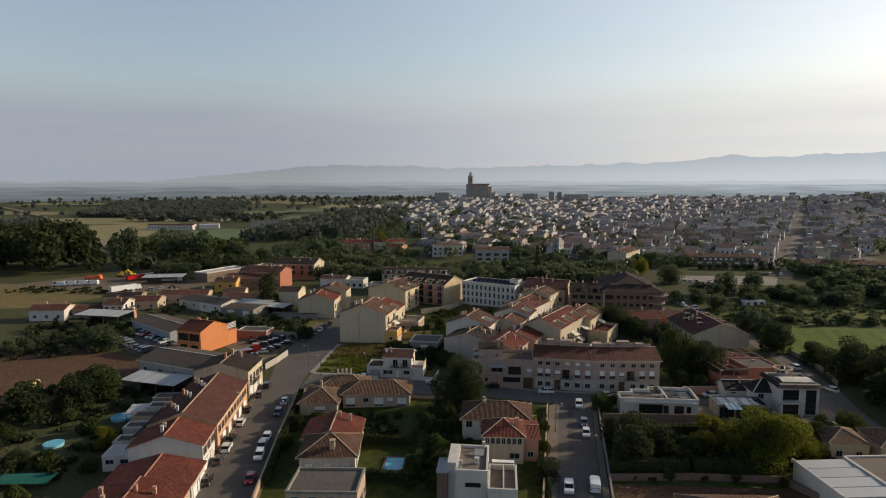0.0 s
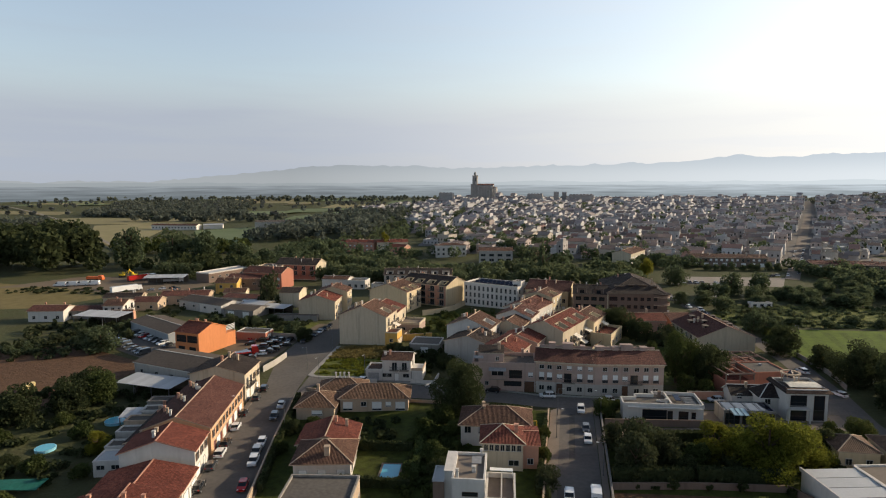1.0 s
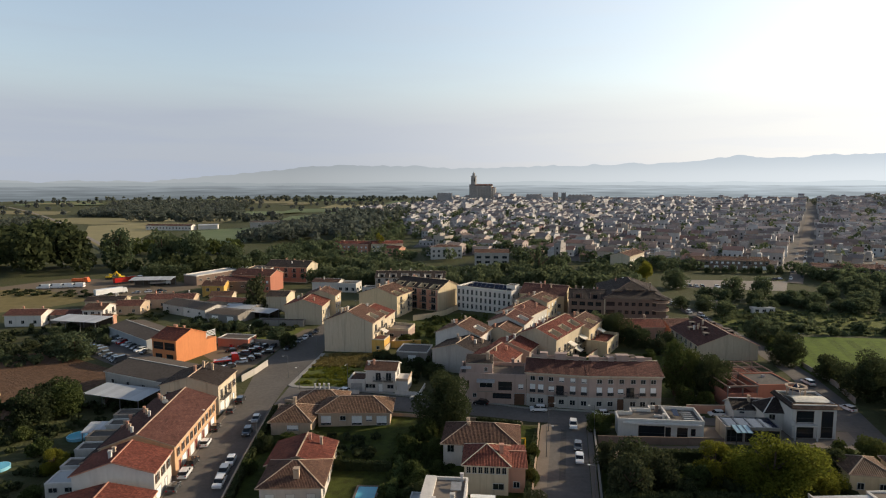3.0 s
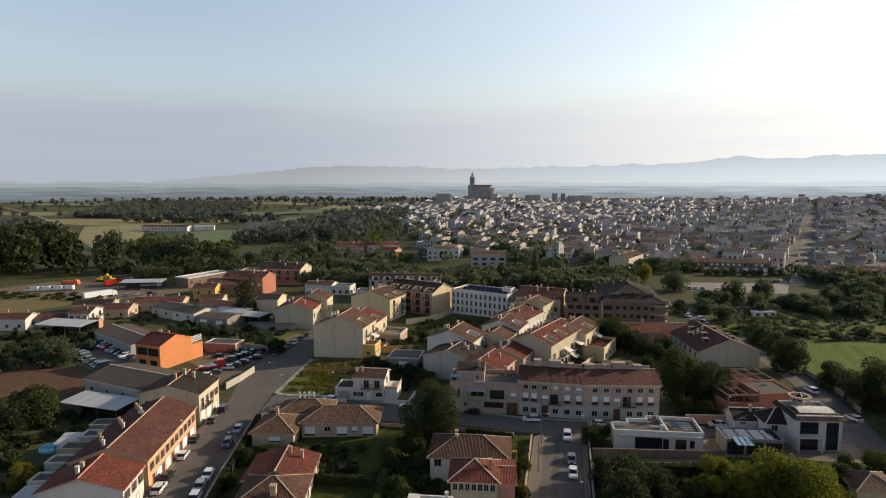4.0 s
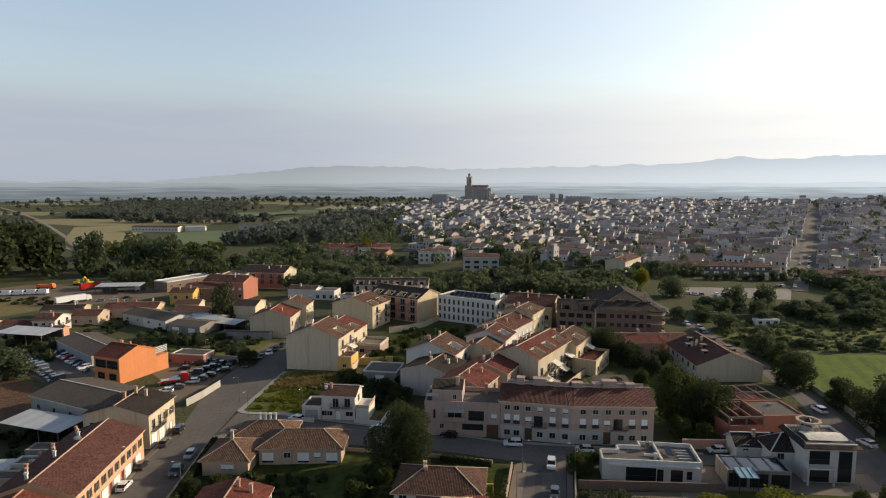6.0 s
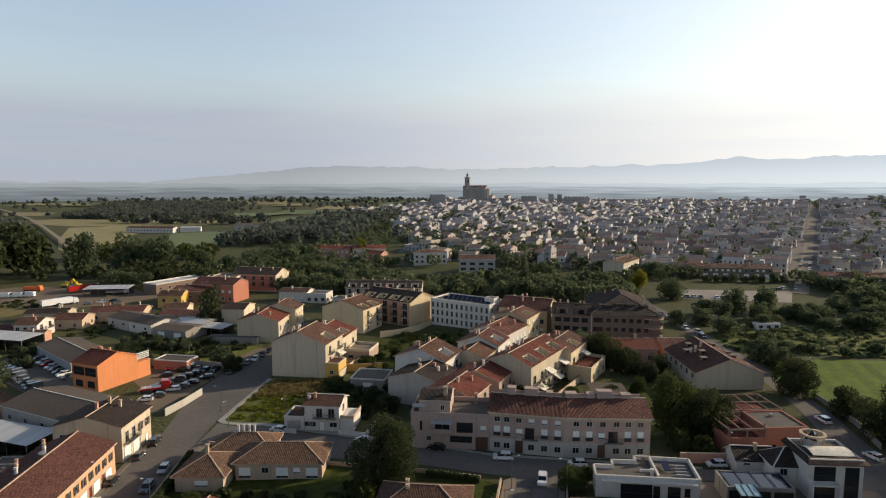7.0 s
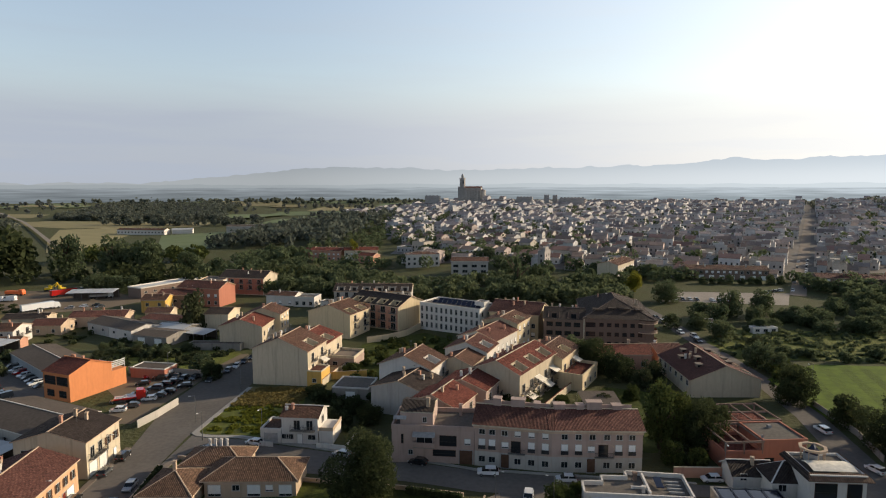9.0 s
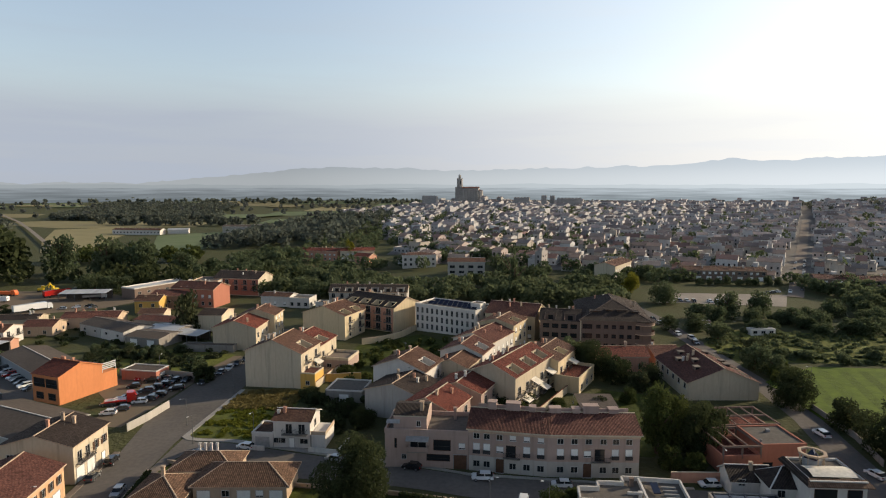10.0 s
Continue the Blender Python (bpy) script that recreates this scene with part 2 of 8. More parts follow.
rough("town_ground", (0.17, 0.155, 0.14), ((0.02, 0.25), (0.3, 0.2)))
rough("far_straw", (0.225, 0.188, 0.098), ((0.006, 0.25), (0.06, 0.2)), hue=(0.18, 0.17, 0.085))
# far green is greyer than the near crop, some haze put into it
rough("far_green", (0.125, 0.15, 0.08), ((0.006, 0.25), (0.06, 0.2)), hue=(0.10, 0.135, 0.05))
rough("bark", (0.10, 0.07, 0.05), ((1, 0.3), (9, 0.3)))
rough("straw", (0.50, 0.40, 0.20), ((1, 0.3), (9, 0.3)), bump_strength=0.8)
rough("wood", (0.18, 0.10, 0.06), ((0.6, 0.3), (6, 0.3)))
rough("iron", (0.06, 0.06, 0.065), roughness=0.5, metallic=0.6)
rough("galvanised", (0.22, 0.22, 0.22), roughness=0.45, metallic=0.7)
rough("shutter_white", (0.72, 0.71, 0.68), ((0.6, 0.15), (7, 0.1)), 0.6, dark=0.75)
rough("shutter_brown", (0.10, 0.055, 0.035), roughness=0.6)
rough("shutter_green", (0.05, 0.10, 0.06), roughness=0.6)
rough("door_red", (0.16, 0.03, 0.02), roughness=0.6)
rough("frame_pale", (0.45, 0.43, 0.40), roughness=0.6)
rough("frame_grey", (0.33, 0.32, 0.31), roughness=0.6)
rough("awning", (0.74, 0.68, 0.58), roughness=0.8)
rough("tarp", (0.03, 0.16, 0.12), roughness=0.6)
# far town walls and roofs paled and greyed, haze put into their colour
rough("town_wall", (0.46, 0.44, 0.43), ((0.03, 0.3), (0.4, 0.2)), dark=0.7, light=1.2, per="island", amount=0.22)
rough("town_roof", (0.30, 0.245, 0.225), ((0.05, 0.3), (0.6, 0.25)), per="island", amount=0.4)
rough("stone_old", (0.37, 0.345, 0.32), ((0.06, 0.3), (0.6, 0.25)), bump_strength=0.5, bump_scale=1)
gloss("glass", (0.018, 0.021, 0.024), 0.08); gloss("pool_water", (0.10, 0.42, 0.55), 0.05); gloss("pool_lining", (0.25, 0.55, 0.68), 0.3)
gloss("solar", (0.012, 0.016, 0.035), 0.12); gloss("tyre", (0.02, 0.02, 0.02), 0.8); gloss("rim", (0.45, 0.45, 0.46), 0.3, 0.8)
gloss("pale_glass", (0.28, 0.42, 0.48), 0.15); gloss("lamp_glass", (0.7, 0.7, 0.7), 0.1); gloss("tail_glass", (0.35, 0.01, 0.01), 0.15)
gloss("paint_white", (0.74, 0.74, 0.74), 0.25, 0, 0.6); gloss("paint_black", (0.012, 0.012, 0.014), 0.2, 0, 0.8)
gloss("paint_grey", (0.10, 0.105, 0.11), 0.25, 0.3, 0.7); gloss("paint_silver", (0.42, 0.43, 0.44), 0.3, 0.5, 0.6)
gloss("paint_red", (0.42, 0.015, 0.012), 0.22, 0, 0.8); gloss("paint_blue", (0.03, 0.07, 0.20), 0.22, 0, 0.8)
gloss("paint_yellow", (0.72, 0.47, 0.02), 0.35); gloss("paint_orange", (0.72, 0.14, 0.03), 0.4)
leaf("leaf_green", (0.060, 0.078, 0.026), (0.092, 0.10, 0.03)); leaf("leaf_dark", (0.048, 0.060, 0.028), (0.066, 0.076, 0.032), 0.35, 0.42)
# first the greyest leaves, for the plain: distance haze put into the colour
leaf("leaf_haze", (0.112, 0.12, 0.112), (0.12, 0.125, 0.115), 0.25, 0.5); leaf("leaf_dry", (0.17, 0.13, 0.055), (0.21, 0.17, 0.06)); leaf("leaf_olive", (0.05, 0.06, 0.03), (0.075, 0.08, 0.04)); leaf("leaf_willow", (0.125, 0.135, 0.022), (0.23, 0.20, 0.028), 0.4, 0.5)
# mid and far leaves are paled copies of the near ones, haze put in
leaf("leaf_mid_haze", (0.088, 0.112, 0.060), (0.115, 0.13, 0.066), 0.4, 0.5); leaf("leaf_far_haze", (0.105, 0.118, 0.095), (0.12, 0.128, 0.10), 0.4, 0.45)


# ---------------------------------------------------------------- mesh tools
class Builder:
    """Collects faces with a material slot and metres as texture coordinates, then makes one mesh."""

    def __init__(self):
        self.v, self.f, self.m, self.uv = [], [], [], []

    def face(self, pts, mat=0, uv=None):
        i = len(self.v)
        self.v += [tuple(p) for p in pts]
        self.f.append(tuple(range(i, i + len(pts))))
        self.m.append(mat)
        self.uv += list(uv) if uv else [(p[0], p[1]) for p in pts]

    def box(self, x0, y0, z0, x1, y1, z1, mat=0, bottom=True):
        a, b, c, d = (x0, y0, z0), (x1, y0, z0), (x1, y1, z0), (x0, y1, z0)
        e, f, g, h = (x0, y0, z1), (x1, y0, z1), (x1, y1, z1), (x0, y1, z1)
        for q in ((a, b, f, e), (b, c, g, f), (c, d, h, g), (d, a, e, h), (e, f, g, h)) + (((d, c, b, a),) if bottom else ()):
            self.face(q, mat)

    def slab(self, pts, thick, mat=0, edge=None, uv=None):
        """A sloping sheet with thickness below it."""
        low = [(p[0], p[1], p[2] - thick) for p in pts]
        self.face(pts, mat, uv)
        self.face(low[::-1], mat if edge is None else edge)
        for i in range(len(pts)):
            j = (i + 1) % len(pts)
            self.face((pts[i], low[i], low[j], pts[j]), mat if edge is None else edge)

    def tube(self, x, y, z0, z1, r0, r1=None, n=10, mat=0):
        r1 = r0 if r1 is None else r1
        lo = [(x + r0 * math.cos(2 * math.pi * k / n), y + r0 * math.sin(2 * math.pi * k / n), z0) for k in range(n)]
        hi = [(x + r1 * math.cos(2 * math.pi * k / n), y + r1 * math.sin(2 * math.pi * k / n), z1) for k in range(n)]
        for k in range(n):
            j = (k + 1) % n
            self.face((lo[k], lo[j], hi[j], hi[k]), mat)
        self.face(hi, mat)
        self.face(lo[::-1], mat)

    def mesh(self, name, mats):
        me = bpy.data.meshes.new(name)
        me.from_pydata(self.v, [], self.f)
        for n in mats:
            me.materials.append(MATS[n])
        me.polygons.foreach_set("material_index", self.m)
        lay = me.uv_layers.new(name="UVMap")
        lay.data.foreach_set("uv", [c for p in self.uv for c in p])
        me.update()
        return me


def part(name, b, mats, parent=None, label="", at=None, link=True):
    me = b if isinstance(b, bpy.types.Mesh) else b.mesh(name, mats if isinstance(mats, (list, tuple)) else [mats])
    ob = new(name, me)
    if parent is not None:
        ob.parent = parent
    if at is not None:
        ob.matrix_basis = at
    if label:
        tagged(ob, label)
    return ob


def thing(name, label, category, at, group="", kind=""):
    ob = new(name)
    ob.empty_display_size = 0.5
    ob.matrix_basis = at
    return tagged(ob, label, category, group, kind)


def ground_z(x, y=0):
    z = min(0.0, max(-1.7, 0.02833 * x))
    if y > 340:
        s = min(1, max(0, (y - 360) / 640))
        s = s * (0.55 + 0.45 * s)
        side = min(1, max(0, (x + 400) / 330)) ** 1.3
        far = min(1, max(0, (1420 - y) / 320))
        z += 21 * s * side * far * far * (3 - 2 * far)
        z += 8 * math.exp(-(math.hypot(x + 55, y - 1000) / 70) ** 2)
        d = math.hypot(x - 760, y - 900)
        z += 22 * math.exp(-(d / 170) ** 2)
    return z


def on_ground(x, y, rz=0):
    return pose(x, y, ground_z(x, y), 0, 0, rz)


def sheet(name, pts, dz, mat, label, category, solid=0.0, kind="structure"):
    """A flat piece of the setting on the ground, bent where the ground bends."""
    bm = bmesh.new()
    bm.faces.new([bm.verts.new((x, y, 0)) for x, y in pts])
    for x in (0.0, -60.0):
        bmesh.ops.bisect_plane(bm, geom=bm.verts[:] + bm.edges[:] + bm.faces[:], plane_co=(x, 0, 0), plane_no=(1, 0, 0))
    bmesh.ops.recalc_face_normals(bm, faces=bm.faces)
    if bm.faces[:] and bm.faces[0].normal.z < 0:
        bmesh.ops.reverse_faces(bm, faces=bm.faces)
    for v in bm.verts:
        v.co.z = ground_z(v.co.x) + dz
    if solid:
        r = bmesh.ops.extrude_face_region(bm, geom=bm.faces[:])
        for g in r["geom"]:
            if isinstance(g, bmesh.types.BMVert):
                g.co.z += solid
        bmesh.ops.recalc_face_normals(bm, faces=bm.faces)
    bmesh.ops.triangulate(bm, faces=bm.faces)
    me = bpy.data.meshes.new(name)
    bm.to_mesh(me)
    bm.free()
    me.materials.append(MATS[mat])
    return tagged(new(name, me), label, category, kind=kind)


# ---------------------------------------------------------------- ground, roads, distance
def make_ground():
    xs = sorted({-4800, -3600, -2600, -1900, -1400, -1100, -900, 1400, 1900, 2600, 3600, 4800, 0, -60} | set(range(-800, 1300, 25)) - {-50})
    ys = sorted({-4800, -2500, -1200, -600, -300, -100, 1700, 2200, 3000, 3900, 4800} | set(range(0, 1520, 25)))
    v = [(x, y, ground_z(x, y) - (0.0 if abs(x) < 400 and y < 340 else 0.02)) for y in ys for x in xs]
    n = len(xs)
    f = [(j * n + i, j * n + i + 1, (j + 1) * n + i + 1, (j + 1) * n + i) for j in range(len(ys) - 1) for i in range(n - 1)]
    me = bpy.data.meshes.new("ground")
    me.from_pydata(v, [], f)
    me.materials.append(MATS["scrub"])
    tagged(new("ground", me), "dark green scrub and rough grass ground reaching the horizon", "ground", kind="structure")


make_ground()

sheet("road", [(-44.5, 40), (-33.5, 40), (-45, 100), (-49.6, 122), (-55, 150), (-57, 166), (-57.5, 200), (-60, 240), (-66, 270), (-74, 270), (-70, 240), (-73, 205), (-72.5, 185), (-66, 160), (-64.2, 147), (-60.8, 126), (-56, 100)],
      0.04, "asphalt", "grey worn asphalt street running between the terraced houses", "road")
sheet("road", [(-56.4, 169), (-55, 150), (-52, 159.6), (-24, 150.6), (-5, 148.4), (8.5, 145.6), (20.4, 145.5), (48, 147.6), (79, 147), (79, 153), (48, 152), (8, 153.4), (-21, 159.6), (-45, 165.8), (-52.5, 166)],
      0.06, "asphalt", "grey asphalt cross street in the shade of the pink block", "road")
sheet("road", [(4, 40), (12, 40), (16.2, 100), (20.4, 145.6), (12.6, 145.6), (8.4, 100)],
      0.05, "asphalt", "grey asphalt side street with long tree shadows", "road")
sheet("road", [(73, 60), (82, 60), (82, 142), (85, 160), (87.5, 188), (87, 215), (83.5, 250), (79, 296), (73, 330), (66, 330), (73, 292), (77.5, 248), (81, 213), (81, 188), (77.5, 159), (75, 140)],
      0.045, "asphalt", "narrow asphalt lane along the green field", "road")
sheet("road_patch", [(-52.5, 112), (-50.8, 112), (-55.2, 132), (-57.0, 132)], 0.05, "flat_roof", "dark strip of newer asphalt along a trench", "road repair")
sheet("road_patch", [(-62, 172), (-58.6, 172), (-58.4, 181), (-61.6, 182)], 0.05, "flat_roof", "dark rectangular asphalt repair", "road repair")
sheet("road_patch", [(12.2, 118), (13.4, 118), (15.8, 142), (14.6, 142)], 0.06, "flat_roof", "dark strip of newer asphalt along a trench", "road repair")
sheet("road_patch", [(-40, 158.6), (-37, 157.8), (-36.6, 159.4), (-39.6, 160.2)], 0.07, "flat_roof", "dark rectangular asphalt repair", "road repair")
# pavements with a kerb step
sheet("pavement", [(6.4, 60), (5.8, 40), (2.2, 40), (6.3, 100), (10.4, 143.5), (12.5, 145.4), (12.6, 143), (8.4, 100)], 0.0, "paving", "pale concrete pavement beside the side street", "pavement", 0.17)
sheet("pavement", [(16.3, 100), (20.5, 145.3), (21.6, 145.3), (17.4, 100), (13.2, 40), (12.1, 40)], 0.0, "paving", "narrow concrete pavement under the garden wall", "pavement", 0.17)
sheet("pavement", [(-49.7, 122.4), (-55.1, 149), (-53.6, 157.6), (-24, 148.8), (-5, 146.6), (6, 144.4), (6, 143.4), (-5, 145.3), (-24, 147.4), (-52.4, 156), (-53.6, 149), (-48.2, 122), (-43.6, 100), (-32.1, 40), (-33.5, 40), (-45, 100), (-49.6, 122)],
      0.0, "paving", "pale concrete pavement round the garden walls", "pavement", 0.17)
sheet("pavement", [(-44.5, 40), (-56, 100), (-60.8, 126), (-64.2, 147), (-66, 160), (-67.2, 160), (-65.4, 147), (-62, 126), (-57.2, 100), (-45.7, 40)], 0.0, "paving", "concrete pavement along the terraced houses", "pavement", 0.17)
sheet("pavement", [(-57, 168.4), (-55.2, 166.9), (-52, 166.3), (-45, 166.2), (-21, 160.2), (4, 154.6), (7.6, 153.6), (48, 152.2), (48, 152.8), (7.6, 154.4), (-20.5, 161.6), (-44.6, 167.6), (-52, 167.6), (-54.6, 168.2), (-55.8, 169.6), (-56.2, 200), (-57.4, 200)],
      0.0, "kerbstone", "pale stone kerb edging the grass plot and houses", "pavement", 0.17)
# plots
sheet("grass_plot", [(-56, 170), (-54, 168.2), (-44.6, 167.6), (-37.5, 166.3), (-37.2, 182), (-38.5, 198.5), (-56, 198.5)], 0.05, "meadow", "triangular plot of rough green and yellow grass", "grass")
sheet("bare_strip", [(-56, 198.5), (-38.5, 198.5), (-38, 200.5), (-57, 200.5)], 0.06, "dry_grass", "strip of dry grass under the blank gable", "grass")
sheet("bare_strip", [(-56, 190), (-48, 188), (-38.5, 192), (-38.5, 198.5), (-56, 198.5)], 0.075, "dry_grass", "dry yellowed grass along the plot's edge", "grass")
sheet("lawn", [(-43.6, 100), (-40, 70), (4, 70), (6, 100), (9, 143), (-5, 145), (-24, 147.2), (-52, 155.5), (-53, 149)], 0.03, "lawn", "dark green garden lawns between the villas", "lawn")
sheet("lawn", [(15, 70), (72, 70), (73, 138), (22, 137)], 0.03, "lawn", "shaded green gardens behind the wall", "lawn")
# dark sheet: deep shade over the garden ground put into its colour
sheet("shaded_soil", [(18.6, 74), (52, 74), (52, 107), (18.6, 106)], 0.05, "plough", "dark garden ground with its shade put into the colour", "soil")
sheet("sand_terrace", [(22.0, 128.5), (38.9, 130.4), (39.2, 136.2), (22.4, 134.8)], 0.06, "dirt", "sandy garden terrace below the white house", "terrace")
sheet("pool_deck", [(39.0, 130.6), (46, 131.4), (46, 136.8), (39.3, 136.2)], 0.07, "paving", "pale stone terrace beside the sand", "terrace")
sheet("car_lot", [(-82, 172), (-74.2, 172.5), (-73.4, 206), (-71, 232), (-77, 232), (-84, 208), (-97, 206), (-97, 196), (-86, 186)], 0.03, "dirt", "dusty yard crowded with parked cars", "yard")
sheet("car_park", [(-108, 186), (-112, 178), (-146, 199), (-152, 222), (-140, 224), (-113, 199)], 0.03, "asphalt", "shaded asphalt car park by the grey shed", "car park")
sheet("ploughed_field", [(-190, 120), (-122, 120), (-112, 142), (-108, 172), (-112, 176), (-147, 193), (-190, 175)], 0.03, "plough", "bare brown ploughed field with a row of bales", "field")
sheet("dry_field", [(-340, 215), (-208, 250), (-196, 275), (-203, 283), (-236, 303), (-340, 320)], 0.03, "dry_grass", "dry golden stubble field", "field")
sheet("truck_yard", [(-275, 296), (-246, 304), (-204, 286), (-192, 282), (-168, 300), (-160, 318), (-200, 345), (-255, 335)], 0.04, "dirt", "dusty truck yard with parked lorries", "yard")
sheet("meadow_plot", [(-98, 211), (-76, 214), (-74, 233), (-90, 238), (-118, 236), (-113, 214)], 0.04, "meadow", "green and yellow vacant meadow behind the wall", "meadow")
sheet("green_field", [(88, 186), (104, 182), (160, 178), (170, 232), (106, 232), (86, 216)], 0.05, "crop", "bright green field with mown stripes", "field")
for i in range(13):
    x0, x1 = 92 + i * 5.6, 94.6 + i * 5.6
    sheet("mown_strip", [(x0, 190), (x1, 190), (x1 + 8, 228), (x0 + 8, 228)], 0.065, "crop_cut", "darker mown strip across the green field", "field")
sheet("allotments", [(86, 236), (170, 236), (180, 272), (98, 278), (82, 256)], 0.05, "meadow", "overgrown green allotment gardens", "garden")
sheet("plaza", [(84, 326), (91, 331), (140, 326), (158, 366), (160, 380), (100, 382), (92, 352)], 0.06, "gravel", "pale sandy square at the edge of town", "square")
sheet("yard", [(43, 138), (75, 138), (76, 147), (46, 147)], 0.03, "paving", "paved forecourt of the white villas", "yard")
sheet("back_yard", [(9, 164.8), (44, 164.8), (60, 196), (58, 200), (40, 205), (22, 182)], 0.03, "lawn", "shaded back gardens behind the pink block", "garden")
sheet("yard", [(-36, 212), (-20, 200), (-2, 212), (-4, 250), (-16, 262), (-36, 246)], 0.04, "lawn", "green back gardens between the apartment blocks", "garden")


def far_field(pts, mat, label):
    b = Builder()
    b.face([(x, y, ground_z(x, y) + 0.25) for x, y in pts], 0)
    tagged(part("far_field", b, mat), label, "field", "fields on the plain", "structure")


far_field([(-252, 498), (-236, 563), (-307, 722), (-365, 676), (-300, 560)], "far_green", "bright green crop field among dark woods")
far_field([(-548, 755), (-495, 800), (-415, 700), (-318, 470), (-368, 509), (-440, 600)], "far_straw", "golden stubble field beside the white farm")
far_field([(-750, 855), (-556, 776), (-396, 815), (-420, 915), (-700, 930)], "far_straw", "pale stubble field on the plain")
far_field([(-1278, 1437), (-1150, 1480), (-1250, 1790), (-1420, 1790)], "far_green", "pale green field near the horizon")
far_field([(-753, 1614), (-600, 1660), (-760, 2100), (-917, 2000)], "far_straw", "reddish stubble field far off")
far_field([(-429, 1090), (-330, 1090), (-280, 1280), (-457, 1281)], "far_green", "pale green field far off")
far_field([(-420, 1330), (-250, 1330), (-230, 1560), (-450, 1560)], "far_straw", "thin straw-coloured field far off")
far_field([(-330, 1620), (-120, 1620), (-60, 1900), (-360, 1900)], "far_green", "hazy green field near the horizon")
far_field([(-330, 860), (-240, 850), (-230, 960), (-350, 970)], "far_green", "green field below the town")
far_field([(-980, 1040), (-800, 1010), (-860, 1130), (-1060, 1160)], "far_straw", "straw-coloured field by the wood")


field_rng = random.Random(21)
for i in range(34):
    fy = field_rng.uniform(880, 2250)
    fx = field_rng.uniform(-0.95, 0.02) * fy - 60
    fw, fd, sk = field_rng.uniform(70, 210), field_rng.uniform(45, 150), field_rng.uniform(-40, 40)
    quad = [(fx, fy), (fx + fw, fy + field_rng.uniform(-15, 15)), (fx + fw + sk, fy + fd), (fx + sk, fy + fd)]
    b = Builder()
    b.face([(x, y, ground_z(x, y) + 0.45 + 0.06 * i) for x, y in quad])
    straw_ = field_rng.random() < 0.4
    tagged(part("far_field", b, "far_straw" if straw_ else "far_green"), "straw-coloured strip field on the plain" if straw_ else "pale green strip field on the plain", "field", "fields on the plain", "structure")

b = Builder()
track = [(-300, 450), (-343, 496), (-430, 590), (-562, 731), (-694, 870), (-928, 1098), (-1150, 1300)]
for (xa, ya), (xb, yb) in zip(track, track[1:]):
    n = Vector((yb - ya, xa - xb, 0)).normalized() * (1.5 + 0.001 * ya)
    b.face([(xa + n.x, ya + n.y, 0.4), (xa - n.x, ya - n.y, 0.4), (xb - n.x, yb - n.y, 0.4), (xb + n.x, yb + n.y, 0.4)])
tagged(part("farm_track", b, "gravel"), "pale dirt track running straight across the fields", "track", kind="structure")


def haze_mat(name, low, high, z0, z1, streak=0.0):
    """Far distance with its haze painted in as a plain glow, graded by height."""
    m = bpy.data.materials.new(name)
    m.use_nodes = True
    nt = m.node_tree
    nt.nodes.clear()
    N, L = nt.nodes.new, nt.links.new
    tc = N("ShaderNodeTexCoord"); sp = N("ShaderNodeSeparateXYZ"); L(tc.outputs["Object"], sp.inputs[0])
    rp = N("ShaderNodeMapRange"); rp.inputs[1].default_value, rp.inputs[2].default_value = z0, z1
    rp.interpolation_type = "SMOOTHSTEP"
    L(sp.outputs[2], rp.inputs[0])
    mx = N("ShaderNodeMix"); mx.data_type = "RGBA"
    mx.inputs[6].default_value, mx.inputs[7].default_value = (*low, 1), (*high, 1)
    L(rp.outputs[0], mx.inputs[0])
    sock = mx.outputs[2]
    # sun-side brightening of the air, put into the glow
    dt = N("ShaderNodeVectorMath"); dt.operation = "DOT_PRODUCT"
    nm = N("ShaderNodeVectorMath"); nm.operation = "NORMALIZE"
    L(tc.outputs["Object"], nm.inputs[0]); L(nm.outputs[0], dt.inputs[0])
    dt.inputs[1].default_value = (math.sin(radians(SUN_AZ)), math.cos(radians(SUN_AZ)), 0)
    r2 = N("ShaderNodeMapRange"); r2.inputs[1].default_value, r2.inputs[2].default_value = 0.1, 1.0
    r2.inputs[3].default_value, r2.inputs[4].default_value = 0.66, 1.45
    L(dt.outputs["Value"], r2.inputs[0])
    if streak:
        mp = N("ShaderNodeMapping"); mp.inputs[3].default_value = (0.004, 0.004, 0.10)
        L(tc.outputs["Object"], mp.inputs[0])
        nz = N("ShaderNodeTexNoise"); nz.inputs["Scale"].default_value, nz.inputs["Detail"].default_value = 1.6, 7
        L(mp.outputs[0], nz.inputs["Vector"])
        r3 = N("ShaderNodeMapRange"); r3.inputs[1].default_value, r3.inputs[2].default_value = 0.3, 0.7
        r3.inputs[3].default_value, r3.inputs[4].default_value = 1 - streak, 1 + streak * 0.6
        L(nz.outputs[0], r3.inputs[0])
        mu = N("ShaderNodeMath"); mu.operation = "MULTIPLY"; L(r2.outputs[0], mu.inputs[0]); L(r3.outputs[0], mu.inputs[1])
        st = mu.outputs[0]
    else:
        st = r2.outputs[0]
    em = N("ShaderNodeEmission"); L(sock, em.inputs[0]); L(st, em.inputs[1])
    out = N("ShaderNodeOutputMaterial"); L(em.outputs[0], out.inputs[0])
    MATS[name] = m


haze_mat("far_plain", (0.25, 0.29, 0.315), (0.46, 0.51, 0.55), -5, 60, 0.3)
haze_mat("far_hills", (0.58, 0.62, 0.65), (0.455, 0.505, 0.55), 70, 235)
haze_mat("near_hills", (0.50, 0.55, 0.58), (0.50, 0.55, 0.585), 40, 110)


